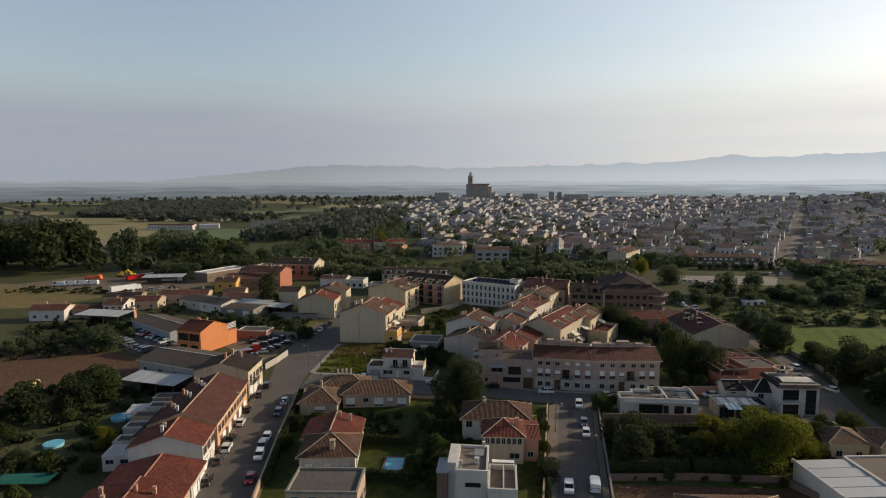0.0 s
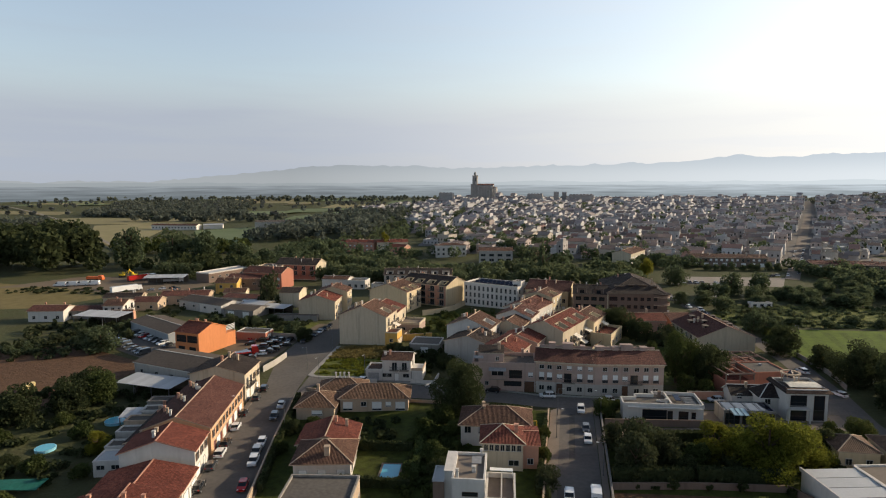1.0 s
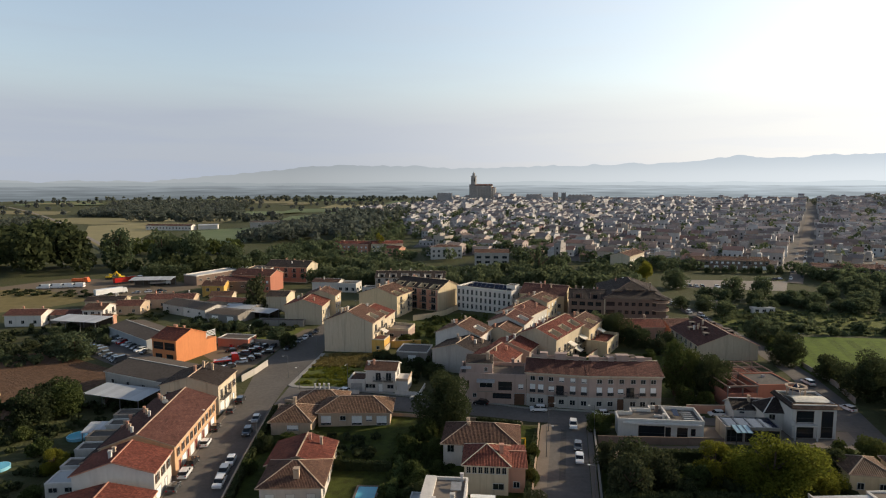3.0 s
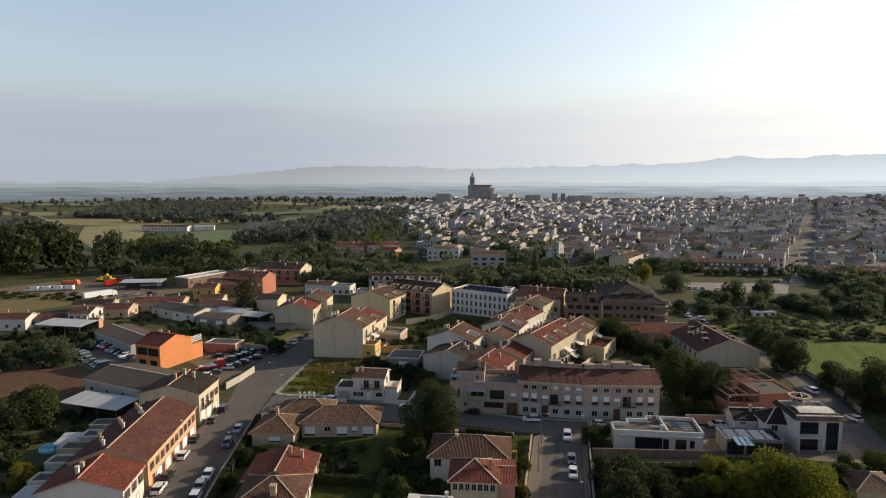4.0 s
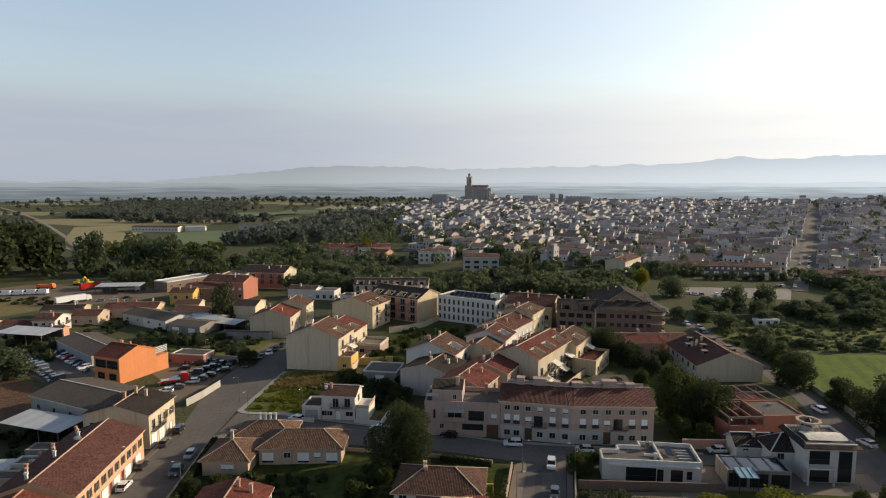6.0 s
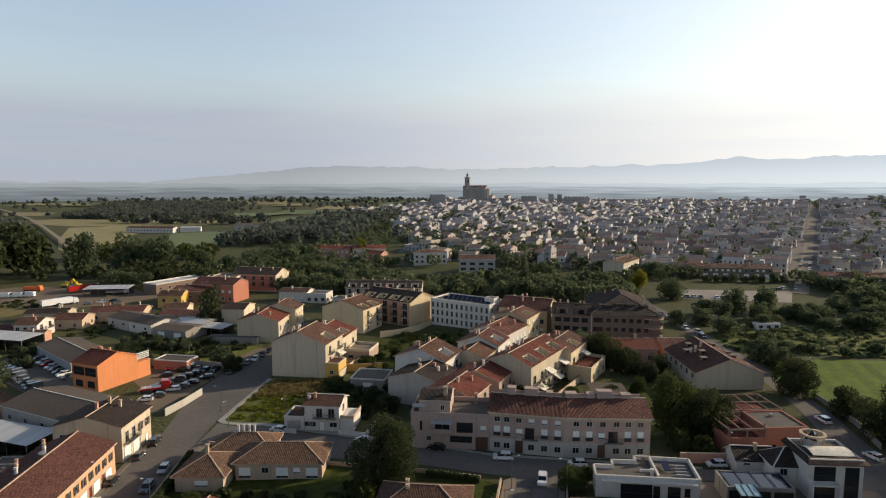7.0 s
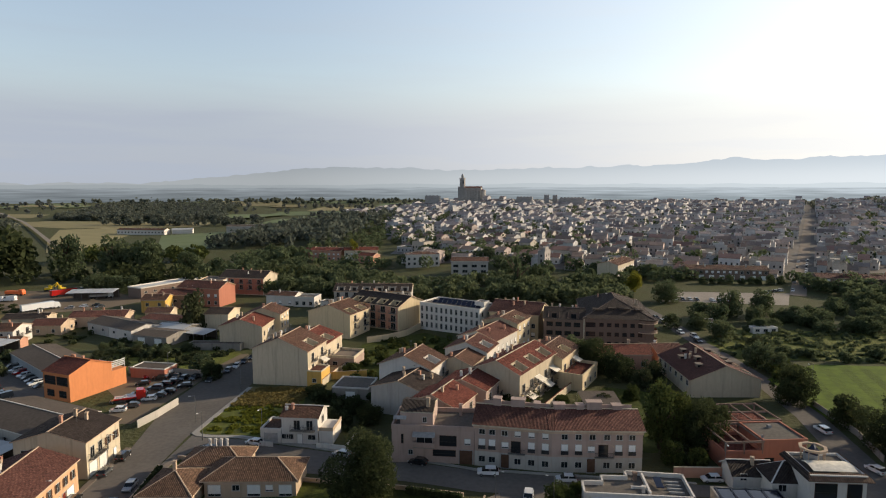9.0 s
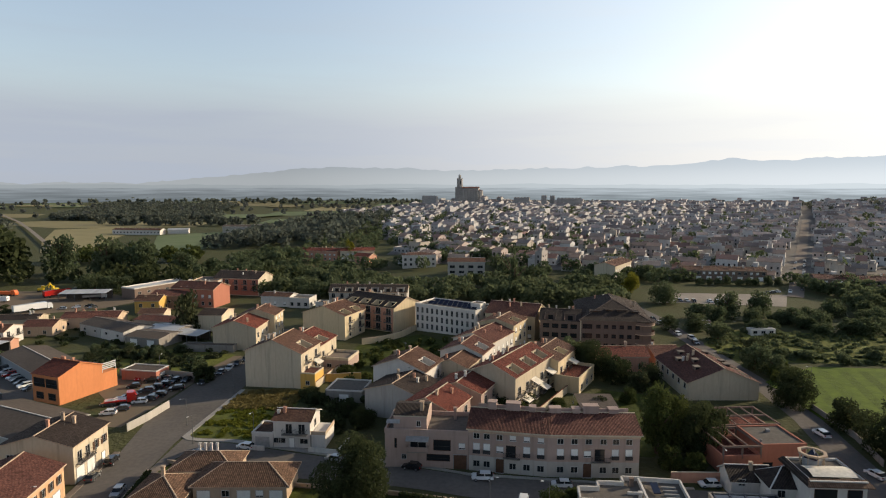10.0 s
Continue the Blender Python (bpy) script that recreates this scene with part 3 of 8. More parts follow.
def ridge(name, radius, height, a0, a1, mat, label, steps=520, depth=300):
    """A range of hills round the plain: a crest line with a slope towards the viewer."""
    b = Builder()
    row = []
    for i in range(steps + 1):
        a = a0 + (a1 - a0) * i / steps
        x, y = math.sin(radians(a)), math.cos(radians(a))
        row.append(((x * (radius - depth), y * (radius - depth), -10), (x * radius, y * radius, height(a))))
    for p, q in zip(row, row[1:]):
        b.face((p[0], q[0], q[1], p[1]), 0)
    ob = part(name, b, mat)
    ob.visible_shadow = False
    return tagged(ob, label, "backdrop", kind="structure")


def crest(a):
    """Height of the far crest over the bearing a in degrees."""
    base = 70 + 88 * min(1, max(0, (a + 32) / 14)) + 1.5 * max(0, a + 2)
    base += 26 * math.exp(-((a - 19.5) / 1.9) ** 2) + 20 * math.exp(-((a + 14) / 6) ** 2) + 10 * min(1, max(0, (a - 13) / 9))
    f = 8 * noise.noise((a * 0.42, 2.3, 0)) + 8 * noise.noise((a * 1.1, 7.7, 0)) + 4 * noise.noise((a * 3.1, 1.7, 0)) + 1.5 * noise.noise((a * 8.1, 4.7, 0))
    return base + f * 1.3


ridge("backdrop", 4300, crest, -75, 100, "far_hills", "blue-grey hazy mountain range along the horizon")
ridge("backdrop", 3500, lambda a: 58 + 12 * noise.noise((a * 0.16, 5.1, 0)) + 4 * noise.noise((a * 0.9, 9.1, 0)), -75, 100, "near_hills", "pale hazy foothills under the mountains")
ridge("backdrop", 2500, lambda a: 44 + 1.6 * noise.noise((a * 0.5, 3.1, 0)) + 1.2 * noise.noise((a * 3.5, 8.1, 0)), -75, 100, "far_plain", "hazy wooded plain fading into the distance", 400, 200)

# ---------------------------------------------------------------- kinds of things: house parts
CACHE = {}


def cached(key, make, mats):
    if key not in CACHE:
        b = Builder()
        make(b)
        CACHE[key] = b.mesh(key[0], mats)
    return CACHE[key]


def window_at(house, m, w, h, kind="window", shade="shutter_white"):
    """A framed opening on a wall; m puts its middle bottom on the wall with -y outwards."""
    if kind == "garage":
        def door(b):
            b.box(-w / 2 - 0.12, -0.07, 0, -w / 2, 0.02, h + 0.12); b.box(w / 2, -0.07, 0, w / 2 + 0.12, 0.02, h + 0.12)
            b.box(-w / 2, -0.07, h, w / 2, 0.02, h + 0.12)
        ob = part("garage_door", cached(("garage_door", w, h), door, ["frame_grey"]), None, house, at=m)

        def leafs(b):
            b.box(-w / 2, -0.035, 0.015, w / 2, 0.02, h - 0.015)
        part("door_panel", cached(("door_panel", w, h, shade), leafs, [shade]), None, ob)
        return ob
    if kind == "loggia":
        def rim(b):
            b.box(-w / 2 - 0.07, -0.06, 0, -w / 2, 0.02, h); b.box(w / 2, -0.06, 0, w / 2 + 0.07, 0.02, h)
            b.box(-w / 2 - 0.07, -0.06, h, w / 2 + 0.07, 0.02, h + 0.07); b.box(-w / 2 - 0.07, -0.08, -0.07, w / 2 + 0.07, 0.02, 0)
        ob = part("loggia", cached(("loggia", w, h), rim, ["shutter_brown"]), None, house, at=m)
        # dark sheet in place of depth: glazing, and the shade of open recesses
        part("pane", cached(("loggia_dark_sheet", w, h), lambda b: b.box(-w / 2, -0.03, 0, w / 2, 0.015, h), ["glass"]), None, ob)
        part("rail", cached(("loggia_rail", w, h), lambda b: b.box(-w / 2, -0.06, h * 0.38, w / 2, -0.035, h * 0.42), ["iron"]), None, ob)
        return ob
    if kind == "door":
        def fr(b):
            b.box(-w / 2 - 0.1, -0.08, 0, -w / 2, 0.02, h + 0.1); b.box(w / 2, -0.08, 0, w / 2 + 0.1, 0.02, h + 0.1)
            b.box(-w / 2, -0.08, h, w / 2, 0.02, h + 0.1); b.box(-w / 2 - 0.1, -0.3, 0, w / 2 + 0.1, -0.08, 0.06)
        ob = part("door", cached(("door", w, h), fr, ["frame_grey"]), None, house, at=m)

        def lf(b):
            b.box(-w / 2, -0.03, 0.02, w / 2, 0.015, h)
        part("door_leaf", cached(("door_leaf", w, h, shade), lf, [shade]), None, ob)
        return ob

    def frame_part(b):
        t = 0.09
        b.box(-w / 2 - t, -0.09, 0, -w / 2, 0.02, h); b.box(w / 2, -0.09, 0, w / 2 + t, 0.02, h)
        b.box(-w / 2 - t, -0.09, h, w / 2 + t, 0.02, h + t); b.box(-w / 2 - t - 0.06, -0.16, -0.08, w / 2 + t + 0.06, 0.02, 0)
        b.box(-0.03, -0.05, 0, 0.03, 0.02, h)
    ob = part("window", cached(("window", w, h), frame_part, ["frame_pale"]), None, house, at=m)
    part("pane", cached(("pane", w, h), lambda b: b.box(-w / 2, -0.03, 0, w / 2, 0.015, h), ["glass"]), None, ob)
    if kind == "shutter":
        def sh(b):
            b.box(-w / 2, -0.075, h * 0.2, w / 2, -0.035, h)
        part("shutter", cached(("shutter", w, h, shade), sh, [shade]), None, ob)
    elif kind == "leaves":
        for sgn in (-1, 1):
            x0, x1 = sorted((sgn * (w / 2 + 0.05), sgn * w))
            part("shutter", cached(("shutter_leaf", w, h, shade, sgn), lambda b: b.box(x0, -0.13, 0, x1, -0.09, h), [shade]), None, ob)
    return ob


def balcony_at(house, m, w, d=1.1, solid=None):
    ob = part("balcony", cached(("balcony", w, d), lambda b: b.box(-w / 2, -d, -0.16, w / 2, 0, 0), ["concrete"]), None, house, at=m)
    if solid:
        def par(b):
            b.box(-w / 2, -d, 0, w / 2, -d + 0.12, 0.95); b.box(-w / 2, -d + 0.12, 0, -w / 2 + 0.12, 0, 0.95); b.box(w / 2 - 0.12, -d + 0.12, 0, w / 2, 0, 0.95)
        part("parapet", cached(("parapet", w, d, solid), par, [solid]), None, ob)
    else:
        def rail(b):
            b.box(-w / 2, -d, 0.95, w / 2, -d + 0.05, 1.0); b.box(-w / 2, -d, 0.08, w / 2, -d + 0.05, 0.12)
            for s in (-w / 2, w / 2 - 0.05):
                b.box(s, -d + 0.05, 0.95, s + 0.05, 0, 1.0)
            n = int(w / 0.16)
            for i in range(n + 1):
                x = -w / 2 + 0.02 + i * (w - 0.06) / n
                b.box(x, -d + 0.01, 0, x + 0.03, -d + 0.04, 0.95)
        part("railing", cached(("railing", w, d), rail, ["iron"]), None, ob)
    return ob


def chimney_at(house, x, y, z, h=1.3, s=0.45, mat="sand"):
    def ch(b):
        b.box(-s / 2, -s / 2, -1.2, s / 2, s / 2, h - 0.25)
        b.box(-s / 2 - 0.06, -s / 2 - 0.06, h - 0.25, s / 2 + 0.06, s / 2 + 0.06, h - 0.15)
        b.box(-s / 2 + 0.03, -s / 2 + 0.03, h - 0.15, -s / 2 + 0.12, s / 2 - 0.03, h); b.box(s / 2 - 0.12, -s / 2 + 0.03, h - 0.15, s / 2 - 0.03, s / 2 - 0.03, h)
        b.box(-s / 2 - 0.08, -s / 2 - 0.08, h, s / 2 + 0.08, s / 2 + 0.08, h + 0.08)
    return part("chimney", cached(("chimney", h, s, mat), ch, [mat]), None, house, at=pose(x, y, z))


def antenna_at(house, x, y, z):
    def an(b):
        b.tube(0, 0, -0.4, 2.4, 0.03, 0.02, 6)
        for i in range(5):
            b.box(-0.45, -0.3 + i * 0.16, 2.2, 0.45, -0.28 + i * 0.16, 2.22)
        b.box(-0.015, -0.35, 2.19, 0.015, 0.5, 2.23)
    part("antenna", cached(("antenna",), an, ["galvanised"]), None, house, at=pose(x, y, z))


def roof_mesh(L, W, h, rise, axis, over=0.45, thick=0.22, cuts=(), depth=0.0):
    """Gable roof over x in [-L, 0], y in [0, W]; the ridge runs along axis. cuts: stretches (from, to) along the
    ridge in which the slope over the sunny eave is open for a sunk terrace that reaches depth inwards."""
    b = Builder()
    x0, x1, y0, y1 = -L - over, over, -over, W + over
    zt = h + 0.02
    half = W / 2 if axis == "x" else L / 2
    k = rise / half
    zr = zt + rise + thick
    run = math.hypot(1, k)
    a0, a1 = (x0, x1) if axis == "x" else (y0, y1)

    def place(a, d, side):
        """a along the ridge, d inwards from the wall line, side -1 the eave at y = 0 or x = 0, 1 the other one."""
        z = zt + thick + d * k
        if axis == "x":
            return (a, d if side < 0 else W - d, z)
        return (-d if side < 0 else -L + d, a, z)

    def strip(p, q, d0, d1, side):
        pts = [place(p, d0, side), place(q, d0, side), place(q, d1, side), place(p, d1, side)]
        uv = [(p - a0, d0 * run), (q - a0, d0 * run), (q - a0, d1 * run), (p - a0, d1 * run)]
        if side > 0:
            pts, uv = pts[::-1], uv[::-1]
        b.slab(pts, thick, 0, 1, uv)
    strip(a0, a1, -over, half, 1)
    at = a0
    for p, q in sorted(cuts):
        strip(at, p, -over, half, -1)
        strip(p, q, -over, 0.3, -1)
        strip(p, q, 0.3 + depth, half, -1)
        at = q
    strip(at, a1, -over, half, -1)
    if axis == "x":
        b.box(x0, W / 2 - 0.12, zr - 0.05, x1, W / 2 + 0.12, zr + 0.09, 1)
        return b, lambda x, y: zt + thick + rise - abs(y - W / 2) * k
    b.box(-L / 2 - 0.12, y0, zr - 0.05, -L / 2 + 0.12, y1, zr + 0.09, 1)
    return b, lambda x, y: zt + thick + rise - abs(x + L / 2) * k


def sunk_terrace(root, axis, p, q, depth, L, W, h, k, wall):
    """Floor, cheeks and glazed back wall of a terrace cut into the slope."""
    def at(a, d, z):
        return (a, d, z) if axis == "x" else (-d, a, z)
    d0, d1, zf, t = 0.3, 0.3 + depth, h - 0.75, 0.14
    b = Builder()
    b.slab([at(p, d0 - 0.25, zf), at(q, d0 - 0.25, zf), at(q, d1, zf), at(p, d1, zf)], 0.2, 1)
    for a in (p, q - t):
        lo = [at(a, d0, zf), at(a, d1, zf), at(a, d1, h + 0.35 + d1 * k), at(a, d0, h + 0.35 + d0 * k)]
        hi = [at(a + t, d0, zf), at(a + t, d1, zf), at(a + t, d1, h + 0.35 + d1 * k), at(a + t, d0, h + 0.35 + d0 * k)]
        b.face(lo, 0); b.face(hi[::-1], 0)
        b.face([lo[3], lo[2], hi[2], hi[3]], 0); b.face([lo[0], lo[3], hi[3], hi[0]], 0)
    b.face([at(p, d1, zf), at(q, d1, zf), at(q, d1, h + 0.3 + d1 * k), at(p, d1, h + 0.3 + d1 * k)], 0)
    tr = part("roof_terrace", b, [wall, "paving"], root)
    b = Builder()
    m = (p + q) / 2
    b.slab([at(m - 0.8, d1 - 0.04, zf + 1.9), at(m + 0.8, d1 - 0.04, zf + 1.9), at(m + 0.8, d1 - 0.02, zf + 1.9), at(m - 0.8, d1 - 0.02, zf + 1.9)], 1.85, 0)
    part("terrace_door", b, "glass", tr)


def hip_mesh(L, W, h, rise, over=0.5, thick=0.2):
    b = Builder()
    x0, x1, y0, y1 = -L - over, over, -over, W + over
    k = rise / (min(L, W) / 2)
    ze, zr = h + 0.02 - over * k + thick, h + 0.02 + rise + thick
    if L >= W:
        p, q = (x0 + (y1 - y0) / 2, (y0 + y1) / 2, zr), (x1 - (y1 - y0) / 2, (y0 + y1) / 2, zr)
    else:
        p, q = ((x0 + x1) / 2, y0 + (x1 - x0) / 2, zr), ((x0 + x1) / 2, y1 - (x1 - x0) / 2, zr)
    a, c, d, e = (x0, y0, ze), (x1, y0, ze), (x1, y1, ze), (x0, y1, ze)
    polys = [(a, c, q, p), (c, d, q), (d, e, p, q), (e, a, p)] if L >= W else [(a, c, p), (c, d, q, p), (d, e, q), (e, a, p, q)]
    for poly in polys:
        u = (Vector(poly[1]) - Vector(poly[0])).normalized()
        nrm = (Vector(poly[1]) - Vector(poly[0])).cross(Vector(poly[2]) - Vector(poly[0])).normalized()
        w = nrm.cross(u)
        uv = [((Vector(s) - Vector(poly[0])).dot(u), (Vector(s) - Vector(poly[0])).dot(w)) for s in poly]
        b.slab(list(poly), thick, 0, 1, uv)
    for s, t in ((a, p), (c, q if L >= W else p), (d, q), (e, p if L >= W else q), (p, q)):
        s, t = Vector(s), Vector(t)
        if (t - s).length < 0.05:
            continue
        side = (t - s).cross(Vector((0, 0, 1))).normalized() * 0.13
        up = Vector((0, 0, 0.08))
        b.face([s - side + up * 0.3, s + up, t + up, t - side + up * 0.3], 1)
        b.face([s + up, s + side + up * 0.3, t + side + up * 0.3, t + up], 1)
    return b, lambda x, y: h + 0.02 + thick + rise * 0.6


def house(name, label, corner, ang, L, W, h, roof="x", rise=2.0, wall="cream", tile="tile_brown", trim="sand", wins="", base=None, chimneys=0, over=0.4, shade="shutter_white", category="house", group="", terraces=0, antenna=False, rng=0):
    """corner: the front right foot; x runs along the front from the left to it, y backwards.
    wins: words side:kind:columns:floors:width:height:first_sill:storey, with sides F, R, L, K."""
    at = pose(corner[0], corner[1], ground_z(*corner) if base is None else base, 0, 0, ang)
    root = thing(name, label, category, at, group)
    b = Builder()
    z0 = -1.2
    if roof == "x":
        b.face([(-L, 0, z0), (0, 0, z0), (0, 0, h), (-L, 0, h)]); b.face([(0, W, z0), (-L, W, z0), (-L, W, h), (0, W, h)])
        b.face([(0, 0, z0), (0, W, z0), (0, W, h), (0, W / 2, h + rise), (0, 0, h)]); b.face([(-L, W, z0), (-L, 0, z0), (-L, 0, h), (-L, W / 2, h + rise), (-L, W, h)])
    elif roof == "y":
        b.face([(-L, 0, z0), (0, 0, z0), (0, 0, h), (-L / 2, 0, h + rise), (-L, 0, h)]); b.face([(0, W, z0), (-L, W, z0), (-L, W, h), (-L / 2, W, h + rise), (0, W, h)])
        b.face([(0, 0, z0), (0, W, z0), (0, W, h), (0, 0, h)]); b.face([(-L, W, z0), (-L, 0, z0), (-L, 0, h), (-L, W, h)])
    else:
        b.box(-L, 0, z0, 0, W, h)
    part("wall", b, wall, root)
    zf = None
    if roof in ("x", "y"):
        run_, half_ = (L, W / 2) if roof == "x" else (W, L / 2)
        wide, deep = min(3.8, 0.62 * run_ / max(1, terraces)), min(3.4, half_ * 0.52)
        mids = [run_ * (i + 0.5) / terraces - (L if roof == "x" else 0) for i in range(terraces)]
        cuts = [(c - wide / 2, c + wide / 2) for c in mids]
        rb, zf = roof_mesh(L, W, h, rise, roof, over, cuts=cuts, depth=deep)
        part("roof", rb, [tile, trim], root)
        for p, q in cuts:
            sunk_terrace(root, roof, p, q, deep, L, W, h, rise / half_, wall)
    elif roof == "hip":
        rb, zf = hip_mesh(L, W, h, rise, over)
        part("roof", rb, [tile, trim], root)
    elif roof == "flat":
        rb = Builder()
        rb.box(-L + 0.25, 0.25, h, -0.25, W - 0.25, h + 0.06, 0)
        part("roof", rb, tile, root)
        pb = Builder()
        t = 0.28
        pb.box(-L - 0.05, -0.05, h, 0.05, t, h + rise); pb.box(-L - 0.05, W - t, h, 0.05, W + 0.05, h + rise)
        pb.box(-L - 0.05, t, h, -L + t, W - t, h + rise); pb.box(-t, t, h, 0.05, W - t, h + rise)
        part("parapet", pb, trim, root)
        zf = lambda x, y: h + 0.06
    rs = random.Random(int(abs(corner[0] * 7 + corner[1] * 13)) + rng)
    for spec in wins.split():
        p = spec.split(":")
        side, kind, cols, floors = p[0], p[1], int(p[2]), int(p[3])
        kind, _, own = kind.partition("@")
        w, hh = float(p[4]), float(p[5])
        sill = float(p[6]) if len(p) > 6 else 1.0
        storey = float(p[7]) if len(p) > 7 else 3.0
        lo, hi = (float(p[8]), float(p[9])) if len(p) > 9 else (0.0, 1.0)
        run = L if side in "FK" else W
        for i in range(cols):
            u = run * (lo + (hi - lo) * (i + 0.5) / cols)
            for j in range(floors):
                z = sill + j * storey
                m = {"F": pose(-L + u, 0, z), "R": pose(0, u, z, 0, 0, 90), "L": pose(-L, run - u, z, 0, 0, -90), "K": pose(-u, W, z, 0, 0, 180)}[side]
                k = kind
                if kind in ("balcony", "solidbal"):
                    balcony_at(root, m, w + 1.2, 1.1, wall if kind == "solidbal" else None)
                    k = "window"
                if kind == "mixed":
                    k = rs.choice(("window", "shutter", "shutter"))
                window_at(root, m, w, hh, k, own or shade)
    for i in range(chimneys + (2 if roof in "xy" and L * W > 150 and chimneys else 0)):
        x, y = -L * rs.uniform(0.5 if roof == "y" and terraces else 0.15, 0.85), W * rs.uniform(0.5 if roof == "x" and terraces else 0.25, 0.8)
        if zf:
            chimney_at(root, x, y, zf(x, y), rs.uniform(0.9, 1.5), 0.5, rs.choice(("sand", "white", "salmon")))
    if antenna and zf:
        antenna_at(root, -L * rs.uniform(0.3, 0.7), W * 0.5, zf(-L / 2, W / 2))
    return root


# ---------------------------------------------------------------- kinds of things: plants
def leaf_cloud(seed, count, size, shape):
    """Many small leaf sprays round lumps; shape gives a point, its lump centre and a size factor."""
    r = np.random.RandomState(seed)
    v, f = [], []
    for i in range(count):
        c = shape(r)
        s = size * r.uniform(0.6, 1.35)
        a, e = r.uniform(0, 2 * math.pi), r.uniform(-0.9, 0.9)
        u = np.array((math.cos(a), math.sin(a), 0)) * s
        w = np.array((-math.sin(a) * math.sin(e), math.cos(a) * math.sin(e), math.cos(e))) * s
        k = len(v)
        bend = np.cross(u, w) / s * r.uniform(-0.25, 0.25)
        v += [tuple(c - u * 0.5 - w * 0.3), tuple(c + u * 0.15 - w * 0.55 + bend), tuple(c + u * 0.5 + w * 0.2), tuple(c - u * 0.1 + w * 0.55 + bend)]
        f.append((k, k + 1, k + 2, k + 3))
    return v, f


def lumps(seed, n, box, r0, r1):
    r = np.random.RandomState(seed)
    out = []
    for _ in range(n):
        while True:
            p = r.uniform(-1, 1, 3)
            if np.dot(p, p) < 1:
                break
        out.append((p * np.array(box), r.uniform(r0, r1)))
    return out


def crown_mesh(name, seed, kind, count, size):
    """A crown about a unit wide (radius 1) and two units high, its foot at z = 0."""
    if kind == "broad":
        lm = [(c + np.array((0, 0, 1.0)), q) for c, q in lumps(seed, 26, (0.72, 0.72, 0.72), 0.16, 0.42)] + [(np.array((0.55 * math.cos(k * 1.26 + seed), 0.55 * math.sin(k * 1.26 + seed), 0.38)), 0.34) for k in range(5)]
    elif kind == "poplar":
        lm = [(np.array((0.25 * math.sin(i * 2.4), 0.25 * math.cos(i * 2.4), 0.3 + i * 0.15)), 0.62 * math.sin(0.35 + 2.6 * i / 14) + 0.08) for i in range(14)]
    elif kind == "cypress":
        lm = [(np.array((0.15 * math.sin(i * 2.4), 0.15 * math.cos(i * 2.4), 0.15 + i * 0.125)), 0.75 * (1 - i / 16) ** 0.7 + 0.05) for i in range(16)]
    elif kind == "pine":
        lm = [(c * np.array((1, 1, 0.3)) + np.array((0, 0, 1.6)), q) for c, q in lumps(seed, 16, (0.78, 0.78, 0.6), 0.2, 0.34)]
    elif kind == "bush":
        lm = [(np.array((c[0], c[1], abs(c[2]) * 0.9 + 0.35)), q) for c, q in lumps(seed, 10, (0.6, 0.6, 0.7), 0.3, 0.45)]
    else:
        lm = [(c + np.array((0, 0, 0.95)), q) for c, q in lumps(seed, 20, (0.72, 0.72, 0.7), 0.22, 0.4)]
    wts = np.array([q * q for _, q in lm]); wts = wts / wts.sum()

    def shape(r):
        c, q = lm[r.choice(len(lm), p=wts)]
        d = r.normal(size=3); d /= np.linalg.norm(d)
        p = c + d * q * (r.uniform(0.35, 1.0) ** 0.5 + (0.3 * r.rand() if r.rand() < 0.15 else 0))
        if kind == "willow":
            p[2] -= 0.25 * r.uniform(0, 1) ** 2 * (p[0] ** 2 + p[1] ** 2)
        p[2] = max(0.03, p[2])
        return p
    v, f = leaf_cloud(seed + 50, count, size, shape)
    me = bpy.data.meshes.new(name)
    me.from_pydata(v, [], f)
    return me


def trunk_mesh(seed, thick=0.06, limbs=6, split=0.5):
    b = Builder()
    r = random.Random(seed)
    b.tube(0, 0, -0.06, 0.55, thick, thick * 0.75, 8)
    b.tube(0, 0, 0.55, 1.25, thick * 0.75, thick * 0.3, 8)
    for i in range(limbs):
        a, z = r.uniform(0, 6.28), r.uniform(0.4, 0.8)
        p, q = Vector((0, 0, z)), Vector((math.cos(a) * split, math.sin(a) * split, z + r.uniform(0.35, 0.7)))
        n = 6
        axis = (q - p).normalized(); s = axis.orthogonal().normalized(); t = axis.cross(s)
        lo = [p + (s * math.cos(6.283 * k / n) + t * math.sin(6.283 * k / n)) * thick * 0.45 for k in range(n)]
        hi = [q + (s * math.cos(6.283 * k / n) + t * math.sin(6.283 * k / n)) * thick * 0.15 for k in range(n)]
        for k in range(n):
            b.face((lo[k], lo[(k + 1) % n], hi[(k + 1) % n], hi[k]))
    return b.mesh("trunk", ["bark"])


